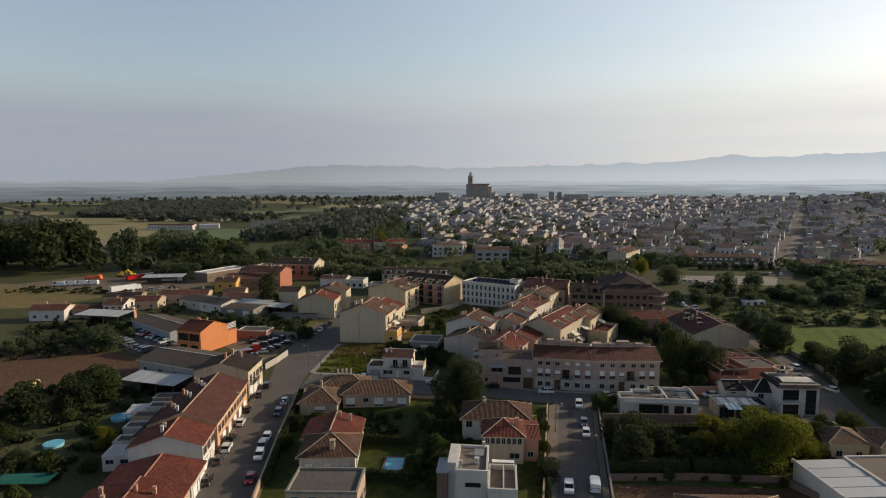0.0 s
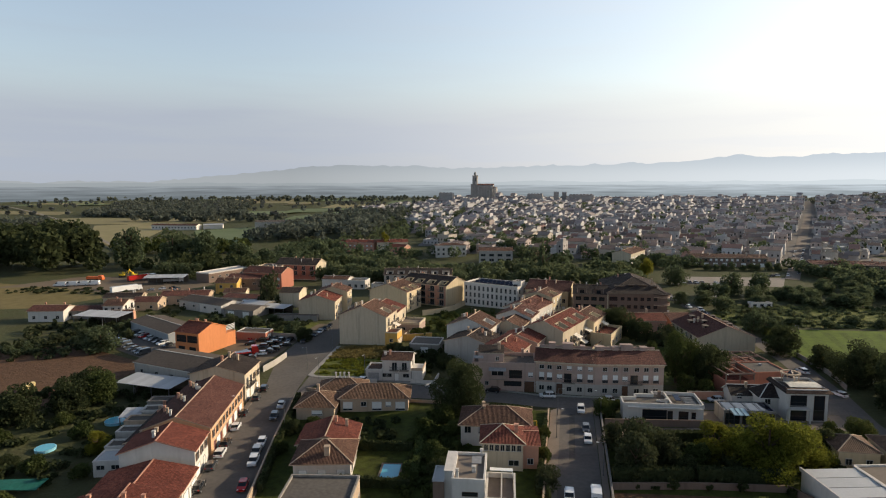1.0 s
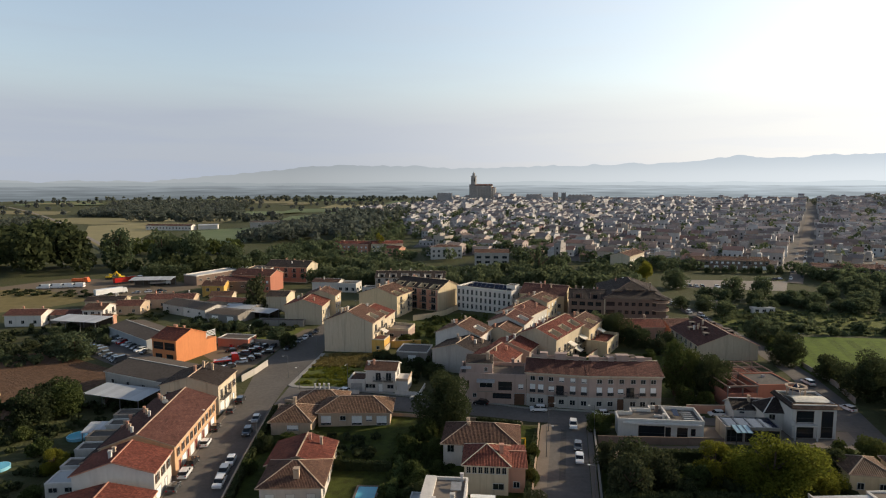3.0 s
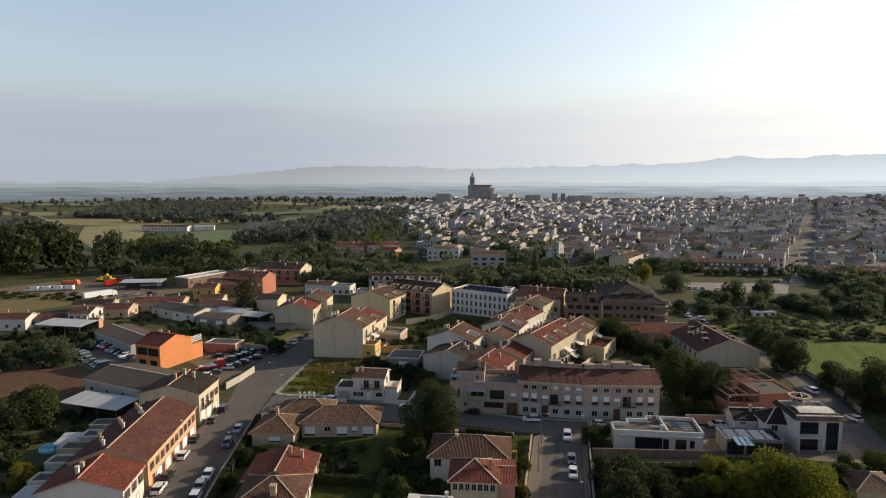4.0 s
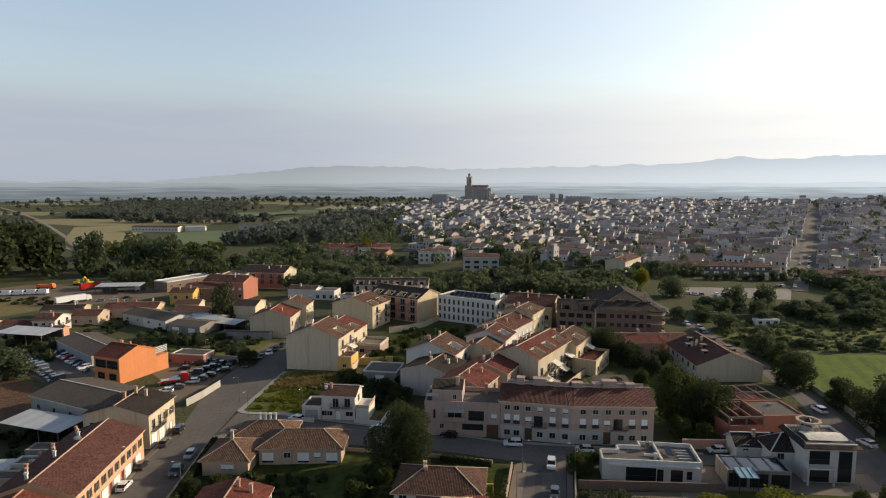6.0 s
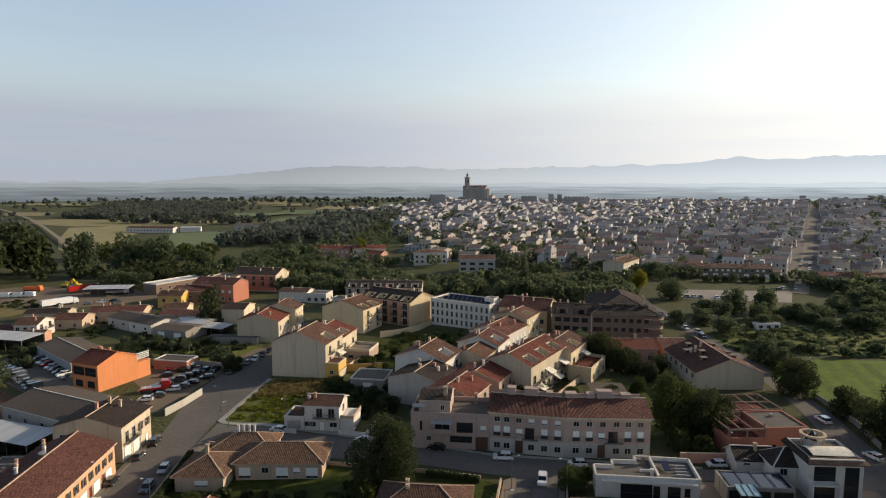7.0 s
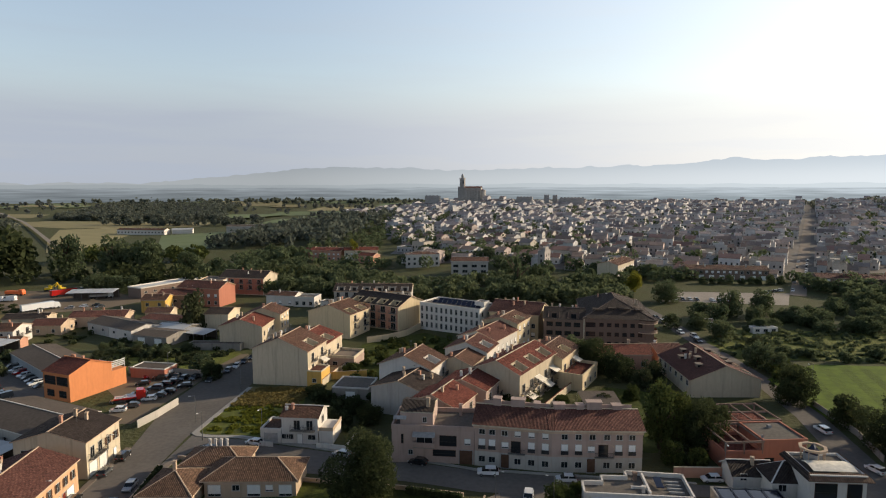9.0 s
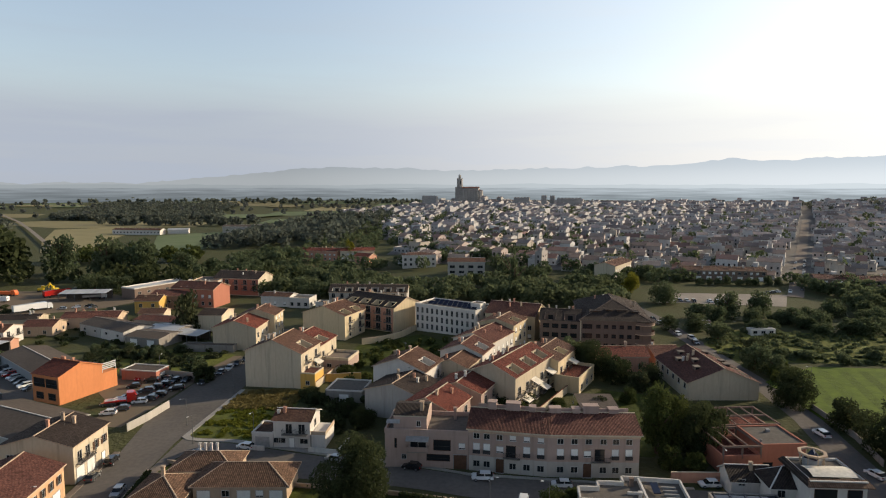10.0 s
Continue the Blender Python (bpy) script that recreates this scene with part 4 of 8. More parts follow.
CROWNS, TRUNKS = {}, [trunk_mesh(i) for i in range(4)]
for kind, cnt, sz, mat in (("broad", 5200, 0.082, "leaf_green"), ("poplar", 4200, 0.085, "leaf_green"), ("cypress", 2200, 0.11, "leaf_dark"), ("pine", 3000, 0.08, "leaf_dark"),
                           ("bush", 2200, 0.12, "leaf_green"), ("willow", 17000, 0.040, "leaf_willow"), ("dark", 5200, 0.078, "leaf_dark"), ("great", 15000, 0.048, "leaf_dark"), ("olive", 3600, 0.085, "leaf_olive")):
    shp = {"dark": "broad", "olive": "broad", "great": "broad"}.get(kind, kind)
    for fine in (True, False):
        CROWNS[kind, fine] = []
        for s in range(4 if kind in ("broad", "bush", "dark") else 2):
            me = crown_mesh("crown", len(kind) * 31 + ord(kind[0]) * 7 + s, shp, cnt if fine else cnt // 3, sz if fine else sz * 1.5)
            # coarse far crowns take the paled leaf colour that stands in for haze
            me.materials.append(MATS[mat if fine or mat not in ("leaf_green", "leaf_dark") else "leaf_mid_haze"])
            CROWNS[kind, fine].append(me)
TREE_WORDS = {"broad": "leafy green deciduous tree with a rounded crown", "poplar": "tall narrow poplar with dense green leaves", "cypress": "slender dark green cypress",
              "pine": "umbrella pine with a flat dark crown", "bush": "rounded green garden shrub", "willow": "large yellow-green tree catching the low sun",
              "great": "large dense dark green tree with a full crown", "dark": "dense dark green tree in deep shade", "olive": "grey-green olive tree with a loose crown"}
TREE_N = [0]


def tree(x, y, h, r, kind="broad", z=None, words=""):
    TREE_N[0] += 1
    i = TREE_N[0]
    rnd = random.Random(i)
    root = thing("shrub" if kind == "bush" else "tree", words or TREE_WORDS[kind], "shrub" if kind == "bush" else "tree", pose(x, y, ground_z(x, y) if z is None else z, 0, 0, rnd.uniform(0, 360)), "shrubs" if kind == "bush" else "trees")
    lift = {"pine": 0.0, "bush": 0.0, "cypress": 0.0, "poplar": 0.03 * h}.get(kind, -0.02 * h)
    if kind != "bush":
        part("trunk", TRUNKS[i % 4], None, root, at=Matrix.Diagonal((h * 0.55, h * 0.55, h * 0.55, 1)))
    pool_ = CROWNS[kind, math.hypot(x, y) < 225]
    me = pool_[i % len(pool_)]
    top = {"bush": 1.35, "cypress": 2.15, "poplar": 2.5, "pine": 1.9}.get(kind, 2.0)
    part("crown", me, None, root, at=Matrix.Translation((0, 0, lift)) @ Matrix.Diagonal((r, r, (h - lift) / top, 1)))
    return root


def hedge(x0, y0, x1, y1, w=0.9, h=1.6, mat="leaf_dark", label="clipped dark green garden hedge"):
    n = int(math.hypot(x1 - x0, y1 - y0) * 42 * (h / 1.6))
    d = Vector((x1 - x0, y1 - y0, 0)); ln = d.length
    zz = ground_z(x0)
    ang = math.degrees(math.atan2(d.y, d.x))

    def shape(r):
        s = r.randint(0, 3)
        u = r.uniform(0, ln)
        if s == 0:
            return np.array((u, -w / 2 + r.uniform(-.06, .06), r.uniform(0.05, h)))
        if s == 1:
            return np.array((u, w / 2 + r.uniform(-.06, .06), r.uniform(0.05, h)))
        return np.array((u, r.uniform(-w / 2, w / 2), h + r.uniform(-.12, .08)))
    v, f = leaf_cloud(int(abs(x0 * 3 + y0)), n, 0.34, shape)
    b = Builder()
    b.box(0, -w / 2 + 0.1, 0, ln, w / 2 - 0.1, h - 0.12)
    k = len(b.v)
    me = bpy.data.meshes.new("hedge")
    me.from_pydata(b.v + v, [], b.f + [tuple(i + k for i in q) for q in f])
    me.materials.append(MATS[mat])
    ob = new("hedge", me)
    ob.matrix_basis = pose(x0, y0, zz, 0, 0, ang)
    return tagged(ob, label, "hedge", "hedges")


def wall_line(pts, h, t, mat, label, cap=None, name="garden_wall"):
    """A free-standing wall along points, with a coping."""
    root = thing(name, label, "wall", pose(pts[0][0], pts[0][1], ground_z(*pts[0])))
    o = Vector((pts[0][0], pts[0][1], ground_z(*pts[0])))
    for p, q in zip(pts, pts[1:]):
        a, c = Vector((p[0], p[1], ground_z(*p))), Vector((q[0], q[1], ground_z(*q)))
        d = (c - a); d.z = 0
        n = Vector((-d.y, d.x, 0)).normalized() * t / 2
        b = Builder()
        lo = [a - n, c - n, c + n, a + n]
        tops = [s + Vector((0, 0, h)) for s in lo]
        lo = [s - Vector((0, 0, 0.4)) for s in lo]
        lo, tops = [s - o for s in lo], [s - o for s in tops]
        for i in range(4):
            j = (i + 1) % 4
            b.face((lo[i], lo[j], tops[j], tops[i]), 0)
        b.face(tops, 0)
        w = part("wall_panel", b, mat, root)
        if cap:
            cb = Builder()
            e = n * 1.35
            tp = [a - e, c - e, c + e, a + e]
            cb.slab([s - o + Vector((0, 0, h + 0.09)) for s in tp], 0.085, 0)
            part("coping", cb, cap, w)
    return root


# ---------------------------------------------------------------- kinds of things: vehicles and street furniture
def car_meshes(paint, kind):
    """Side profiles swept across the width: body, cabin, bumpers."""
    L, W = {"car": (4.2, 1.75), "suv": (4.5, 1.85), "van": (5.2, 1.95)}[kind]
    prof = {"car": [(-2.05, .3), (-2.08, .62), (-1.9, .8), (-1.15, .93), (-.4, .97), (1.4, 1.0), (1.98, .98), (2.08, .8), (2.05, .3)],
            "suv": [(-2.25, .42), (-2.25, .85), (-2.1, 1.0), (-1.1, 1.08), (-.5, 1.1), (1.6, 1.12), (2.2, 1.08), (2.25, .9), (2.25, .42)],
            "van": [(-2.6, .4), (-2.6, .85), (-2.45, 1.02), (-1.95, 1.15), (-1.75, 1.2), (2.5, 1.25), (2.6, 1.2), (2.6, .9), (2.6, .4)]}[kind]
    cab = {"car": [(-1.15, .92), (-.45, 1.38), (.0, 1.47), (1.4, 1.43), (1.98, .98)], "suv": [(-1.3, 1.04), (-.55, 1.58), (.0, 1.66), (1.65, 1.62), (2.16, 1.1)],
           "van": [(-1.9, 1.15), (-1.2, 1.85), (-.9, 1.95), (2.5, 1.95), (2.58, 1.2)]}[kind]

    def sweep(b, pr, w, inset, mat=0):
        lft = [(x, -w + (inset if z > 1.3 else inset * 0.3), z) for x, z in pr]
        rgt = [(x, -y, z) for x, y, z in lft]
        n = len(pr)
        b.face(lft, mat); b.face(rgt[::-1], mat)
        for i in range(n):
            j = (i + 1) % n
            b.face((lft[j], lft[i], rgt[i], rgt[j]), mat)
    body, glass, top = Builder(), Builder(), Builder()
    sweep(body, prof, W / 2, 0.06)
    sweep(glass, cab, W / 2 - 0.05, 0.14)
    # roof panel and pillars over the glass
    zs = max(z for _, z in cab)
    tops = [(x, z) for x, z in cab if z > zs - 0.12]
    wv = W / 2 - 0.17
    top.box(tops[0][0], -wv, zs - 0.08, tops[-1][0], wv, zs + 0.03)
    if kind == "van":
        top.box(-0.7, -W / 2 + 0.02, 1.18, 2.57, W / 2 - 0.02, 1.93)
    else:
        for s in (-1, 1):
            y0, y1 = sorted((s * (W / 2 - 0.055), s * (W / 2 - 0.13)))
            top.box(.35, y0, .96, .47, y1, zs - 0.04)
    return body.mesh("body", [paint]), glass.mesh("cabin", ["glass"]), top.mesh("roof_panel", [paint])


def wheel_meshes():
    ty, rm = Builder(), Builder()
    ty.tube(0, 0, -0.1, 0.1, 0.31, 0.31, 14); rm.tube(0, 0, 0.1, 0.115, 0.19, 0.17, 10)
    return ty.mesh("tyre", ["tyre"]), rm.mesh("rim", ["rim"])


TYRE, RIM = wheel_meshes()
CAR_SETS = {}
CAR_WORDS = {"paint_white": "white", "paint_black": "black", "paint_grey": "dark grey", "paint_silver": "silver", "paint_red": "red", "paint_blue": "dark blue", "paint_yellow": "yellow"}


def car(x, y, rz, paint="paint_white", kind="car", where="parked at the kerb"):
    if (paint, kind) not in CAR_SETS:
        lb, tb, pb = Builder(), Builder(), Builder()
        lb.box(-0.06, -0.17, -0.07, 0.03, 0.17, 0.07); tb.box(-0.03, -0.15, -0.1, 0.05, 0.15, 0.1)
        CAR_SETS[paint, kind] = (*car_meshes(paint, kind), lb.mesh("headlight", ["lamp_glass"]), tb.mesh("tail_light", ["tail_glass"]))
    body, glass, top, hl, tl = CAR_SETS[paint, kind]
    root = thing("van" if kind == "van" else "car", f"{CAR_WORDS[paint]} {'delivery van' if kind == 'van' else 'hatchback' if kind == 'car' else 'estate car'} {where}", "van" if kind == "van" else "car",
                 pose(x, y, ground_z(x, y) + 0.045, 0, 0, rz) @ Matrix.Diagonal((0.89, 0.92, 0.92, 1)), "parked cars")
    part("body", body, None, root)
    part("cabin", glass, None, root)
    part("roof_panel", top, None, root)
    L = {"car": 2.1, "suv": 2.25, "van": 2.6}[kind]
    w = {"car": .875, "suv": .925, "van": .975}[kind]
    zl = {"car": .7, "suv": .82, "van": .85}[kind]
    for s in (-1, 1):
        part("headlight", hl, None, root, at=pose(-L, s * (w - .28), zl))
        part("tail_light", tl, None, root, at=pose(L, s * (w - .2), zl + .1))
        for q in (-0.62, 0.62):
            wh = part("wheel", TYRE, None, root, at=pose(q * L, s * (w - 0.08), 0.31, 90 if s < 0 else -90))
            part("rim", RIM, None, wh)
    return root


def street_lamp(x, y, rz=0, h=6.5):
    root = thing("street_lamp", "grey steel street lamp with a single arm", "street lamp", on_ground(x, y, rz), "street lamps")
    b = Builder(); b.tube(0, 0, -0.1, h, 0.08, 0.05, 8); b.tube(0, 0, -0.1, 0.5, 0.14, 0.12, 8)
    part("pole", b, "galvanised", root)
    b = Builder(); b.box(0, -0.03, h - 0.06, 1.1, 0.03, h)
    part("arm", b, "galvanised", root)
    b = Builder(); b.box(0.95, -0.09, h - 0.08, 1.4, 0.09, h + 0.02)
    part("lamp_head", b, "shutter_white", root)


# ---------------------------------------------------------------- houses of the foreground
house("terraced_house", "cream gabled terrace with a blank streaked end wall and tiled roof", (-40.7, 201.2), -6, 16.7, 13, 9.7, "y", 3.4, "cream", "tile_brown", "sand",
      "R:balcony:2:2:1.4:2.1:3.3:3.1 R:door:2:1:1.2:2.2:0", chimneys=3, terraces=1, antenna=True)
house("terraced_house", "terraced house with bright red tiles and small chimneys", (-40, 214.4), -6, 15.5, 14, 8.0, "y", 2.4, "cream", "tile_red", "sand", "R:balcony:2:2:1.4:2.1:0.6:3.2", chimneys=4, terraces=1)
house("annex", "low pink flat-roofed extension with terraces", (-31.5, 216), -6, 8, 9, 3.4, "flat", 0.8, "pink", "paving", "cream", "F:window:2:1:1.4:1.4:0.9")
house("annex", "small yellow lean-to block beside the cream gable", (-36.8, 200.6), -6, 4.2, 6, 4.2, "flat", 0.3, "ochre", "tile_old", "cream", "F:window:1:1:1.0:1.0:1.2")
house("terraced_house", "beige gabled house with a blank end wall and red tiles", (-69.5, 239.3), 3, 14.9, 13, 7.6, "y", 2.4, "beige", "tile_red", "sand", "R:mixed:3:2:1.2:1.6:1.0:3.1", chimneys=2)
house("terraced_house", "taller yellow house with sunlit side and brown roof", (-68, 252.6), 3, 13, 10, 9.2, "y", 2.2, "yellow", "tile_brown", "sand", "R:mixed:3:3:1.1:1.5:1.0:3.0", chimneys=2)
house("apartment_house", "dark red rendered house with a plain gable end", (-117.5, 306), -8, 22, 13, 8.4, "x", 2.4, "brick_red", "tile_old", "sand", "F:mixed:6:2:1.2:1.5:1.2:3.2", chimneys=2)
cr = house("apartment_house", "cream apartment house with sunlit gable and dark balconies", (-109, 337), -6, 25, 15, 8.6, "x", 2.8, "cream", "tile_dark", "sand", "F:balcony:5:2:1.8:2.1:2.9:2.9 R:window:2:1:0.8:0.8:5", chimneys=3)
b = Builder(); b.box(-24.6, -0.025, 0.3, -0.4, 0, 8.3)
part("facing", b, "brick_red", cr, "dark brick facing")
house("house", "low white two-storey house with terracotta roof and stepped wall", (-84, 312), -4, 14, 9, 4.6, "x", 1.2, "white", "tile_brown", "white", "F:shutter:3:1:1.2:1.5:0.9 R:window:2:1:1.0:1.2:1", chimneys=1)
house("house", "white flat-roofed villa with terraces", (-74, 310), -4, 10, 9, 4.0, "flat", 0.7, "white", "flat_roof", "white", "F:window:3:1:1.4:1.6:0.9 R:window:2:1:1.2:1.4:0.9")
house("apartment_block", "yellow apartment block with a blank shaded gable and balconies", (-42.3, 253.1), -17, 18, 14, 8.8, "y", 3.0, "yellow", "tile_brown", "sand", "R:balcony:2:2:1.5:2.1:3.0:2.9 R:window:2:1:1.2:1.2:1", chimneys=4, terraces=2)
yr = house("apartment_block", "yellow apartment block with sunlit gable and dark recessed balconies", (-26.7, 264.5), -28, 25, 16, 9.2, "x", 3.0, "yellow", "tile_dark", "sand", "F:balcony:5:3:2.2:2.2:0.6:3.0", chimneys=3, terraces=4)
b = Builder(); b.box(-24.6, -0.025, 0.3, -0.4, 0, 8.9)
part("facing", b, "salmon", yr, "dark salmon facing between the balconies")
house("apartment_block", "long grey apartment row with a dark slate-coloured roof", (-28, 303), 4, 34, 12, 8.4, "x", 2.4, "grey", "tile_dark", "sand", "F:balcony:9:2:1.3:2.0:3.0:2.9 R:window:1:2:1.0:1.2:3:2.8", chimneys=5, terraces=6)
house("apartment_block", "white modern apartment block with tall narrow windows and solar panels", (4.1, 256.5), -27, 26, 13, 9.4, "flat", 0.6, "white", "flat_roof", "white", "F:window:12:3:0.8:1.9:0.7:3.0 R:window:3:3:1.0:1.6:0.8:3.0")
house("terraced_house", "dark red-roofed house with a sunlit yellow gable", (24.7, 252.4), -18, 18, 15, 9.0, "x", 3.0, "yellow", "tile_old", "sand", "F:mixed:5:2:1.2:1.5:1.2:3.1", chimneys=3)
house("terraced_house", "ochre house with a roof terrace and sunlit front", (17.2, 236), -22, 12, 12, 9.6, "y", 1.6, "yellow", "tile_brown", "sand", "R:mixed:3:3:1.1:1.6:0.9:3.0 F:window:2:1:0.8:0.9:6", chimneys=3, terraces=1)
house("terraced_house", "white terraced house with a brown tiled roof", (10.6, 220.6), -24, 13, 16, 7.8, "y", 2.3, "white", "tile_old", "sand", "R:mixed:5:2:1.2:1.7:0.9:3.2", chimneys=3)
house("terraced_house", "white gabled house with two roof skylights", (8.2, 208.6), -16, 12.5, 10.5, 7.6, "y", 2.4, "white", "tile_old", "sand", "R:balcony:2:1:1.3:2.0:3.8 R:door:2:1:1.1:2.1:0", chimneys=2, terraces=1)
house("terraced_house", "white gabled house with a grey-brown roof and a roof terrace", (-5.4, 190.6), -16, 14.5, 11.5, 8.0, "y", 2.8, "white", "tile_brown", "sand", "R:balcony:2:2:1.3:2.0:0.7:3.6", chimneys=2, terraces=1, antenna=True)
house("terraced_house", "pale house with a dark pitched roof", (-4.6, 178), -18, 15, 11.5, 6.0, "y", 2.2, "grey", "tile_dark", "sand", "R:balcony:2:1:1.3:2.0:3.0 R:door:1:1:1.1:2.1:0", chimneys=3, antenna=True)
house("terraced_house", "cream house with a weathered grey-brown roof", (4.5, 199), -17, 9.5, 10, 6.6, "y", 1.8, "cream", "tile_brown", "sand", "R:mixed:3:2:1.1:1.5:0.8:3.0", chimneys=1)
house("terraced_house", "long cream house with red roof, cut-in terraces and sunlit balconies", (16.8, 185.8), -26, 12.5, 23, 8.6, "y", 2.6, "beige", "tile_red", "cream", "R:balcony:5:2:1.5:2.1:0.6:3.1 F:window:1:1:0.8:0.9:6", chimneys=5, terraces=3)
house("terraced_house", "ochre-walled house with terrace and brown roof", (28.5, 204.5), -24, 12, 15, 7.6, "y", 2.0, "yellow", "tile_brown", "sand", "R:balcony:3:1:1.5:2.1:3.4 R:window:3:1:1.2:1.4:0.9", chimneys=2, terraces=1)
house("annex", "low ochre wing with a walled terrace", (33.5, 200.5), -24, 6.5, 14, 3.6, "flat", 0.9, "yellow", "tile_red", "yellow", "R:window:3:1:1.2:1.4:0.8")
house("terraced_house", "red-roofed house with cream eaves", (8.9, 180), -19, 12.2, 11, 6.5, "y", 1.9, "pink", "tile_red", "cream", "R:balcony:2:1:1.4:2.0:3.3 R:garage:1:1:2.6:2.2:0", chimneys=2)
house("terraced_house", "red-roofed house with sunlit loggia", (3.0, 167.2), -20, 11.6, 10.5, 6.8, "y", 2.2, "pink", "tile_red", "cream", "R:balcony:2:2:1.4:2.0:0.5:3.3 F:window:1:1:0.9:1.0:4.5", chimneys=2)

# pink block: two straight lengths that meet at a blunt angle, with its terraced wing
def pink_block():
    root = thing("apartment_block", "long pale pink three-storey block with weathered red tiles", "apartment block", pose(0, 0, 0))
    lengths = ((pose(22.1, 154.5, 0, 0, 0, -5.5), 14.7), (pose(39.0, 155.7, 0, 0, 0, 4.0), 16.95))
    h, W, rise = 8.3, 11.0, 1.9
    top = ((1.45, 3.4, 5.8, 8.3, 10.9, 13.5), (2.4, 5.0, 7.6, 10.3, 12.6, 15.0))
    mid = ((1.45, 3.4, 10.9, 13.5), (2.4, 5.0, 12.5, 15.0))
    low = ((1.45, 3.4, 8.3, 10.9, 13.5), (2.4, 5.0, 10.3, 12.6, 15.0))
    door, recess = (5.9, 7.4), ((5.0, 9.6), (6.7, 11.5))
    for n, (m, L) in enumerate(lengths):
        b = Builder()
        b.face([(-L, 0, -1), (0, 0, -1), (0, 0, h), (-L, 0, h)]); b.face([(0, W, -1), (-L, W, -1), (-L, W, h), (0, W, h)])
        for x in (-L, 0):
            b.face([(x, 0, -1), (x, W, -1), (x, W, h), (x, W / 2, h + rise), (x, 0, h)])
        part("wall", b, "pink", root, at=m)
        b = Builder(); b.box(-L + 0.01, -0.025, -0.5, -0.01, 0.0, 3.0)
        part("plinth", b, "grey", root, "pale grey rendered ground storey", at=m)
        rb, _ = roof_mesh(L, W, h, rise, "x", 0.5)
        part("roof", rb, ["tile_old", "cream"], root, at=m)
        b = Builder(); b.box(-L - 0.1, -0.42, h - 0.5, 0.1, -0.02, h - 0.22); b.box(-L - 0.05, -0.2, h - 0.72, 0.05, -0.02, h - 0.5)
        part("cornice", b, "sand", root, "moulded eaves band", at=m)
        for x in top[n]:
            window_at(root, m @ pose(-L + x, 0, 6.45), 1.05, 0.95, "window" if n or x < 6 else "shutter", "shutter_white")
        for x in mid[n]:
            w = window_at(root, m @ pose(-L + x, 0, 3.55), 1.15, 1.9, "shutter", "shutter_white")
            part("railing", cached(("window_rail",), lambda b: (b.box(-0.7, -0.34, 0, 0.7, -0.31, 0.75), b.box(-0.7, -0.31, 0, 0.7, -0.05, 0.04)), ["iron"]), None, w)
        for x in low[n]:
            window_at(root, m @ pose(-L + x, -0.02, 0.95), 1.15, 1.1, "window")
        u0, u1 = recess[n]
        window_at(root, m @ pose(-L + door[n], -0.02, 0), 1.5, 2.7, "door", "shutter_brown")
        window_at(root, m @ pose(-L + door[n], 0, 4.0), 1.2, 1.1, "shutter", "shutter_white")
        window_at(root, m @ pose(-L + (door[n] + u1 + 0.4) / 2, 0, 3.2), 1.7, 2.2, "loggia")
        balcony_at(root, m @ pose(-L + (door[n] + u1 + 0.7) / 2, 0, 3.15), u1 - door[n] - 0.5, 0.7)
        # flat arch over the recess
        b = Builder()
        c, r = (u0 + u1) / 2, (u1 - u0) / 2
        for i in range(10):
            t0, t1 = math.pi * i / 10, math.pi * (i + 1) / 10
            q = [(-L + c + rr * math.cos(t), 5.0 + rr * 0.3 * math.sin(t)) for rr, t in ((r, t0), (r, t1), (r + 0.18, t1), (r + 0.18, t0))]
            b.face([(x, -0.06, z) for x, z in q])
            b.face([(q[3][0], -0.06, q[3][1]), (q[2][0], -0.06, q[2][1]), (q[2][0], 0, q[2][1]), (q[3][0], 0, q[3][1])])
        part("arch", b, "sand", root, at=m)
        # parapet and broad chimney stacks behind the ridge
        b = Builder(); b.box(-L + 1, W / 2 + 0.5, h + 0.9, -0.6, W / 2 + 0.75, h + rise + 0.85)
        part("parapet", b, "pink", root, at=m)
        for x, w, t in (((3.8, 1.6, 1.5), (7.9, 2.7, 1.5), (11.6, 1.2, 1.0)) if n == 0 else ((2.2, 2.2, 1.0), (6.2, 1.4, 0.9), (9.0, 2.9, 1.5), (13.4, 1.8, 0.9))):
            b = Builder(); b.box(-L + x - w / 2, W / 2 - 0.35, h + 1.2, -L + x + w / 2, W / 2 + 1.2, h + rise + t); b.box(-L + x - w / 2 - 0.1, W / 2 - 0.45, h + rise + t, -L + x + w / 2 + 0.1, W / 2 + 1.3, h + rise + t + 0.14)
            part("chimney", b, "pink", root, at=m)


pink_block()
wing = house("apartment_block", "greyish pink stepped block with open terraces", (7.4, 156.1), 0, 16.2, 10, 6.6, "flat", 0.95, "pink", "flat_roof", "pink",
             "F:solidbal:1:1:3.0:2.1:3.5:3:0.26:0.54 F:loggia:1:1:3.2:2.0:3.6:3:0.57:0.8 F:shutter:1:1:1.1:1.1:4.0:3:0.86:0.98 F:loggia:1:1:4.4:1.2:1.5:3:0.48:0.8 F:garage@shutter_brown:1:1:2.5:2.8:0:3:0.81:0.99 F:window:1:1:0.8:0.9:1.6:3:0.18:0.28 F:loggia:1:1:0.35:1.8:3.8:3:0.1:0.16")
b = Builder()
b.face([(-14.7, 1.2, 6.6), (-8.2, 1.2, 6.6), (-8.2, 1.2, 9.5), (-14.7, 1.2, 9.5)]); b.face([(-8.2, 1.2, 6.6), (-8.2, 9.6, 6.6), (-8.2, 9.6, 9.5), (-8.2, 5.4, 10.5), (-8.2, 1.2, 9.5)])
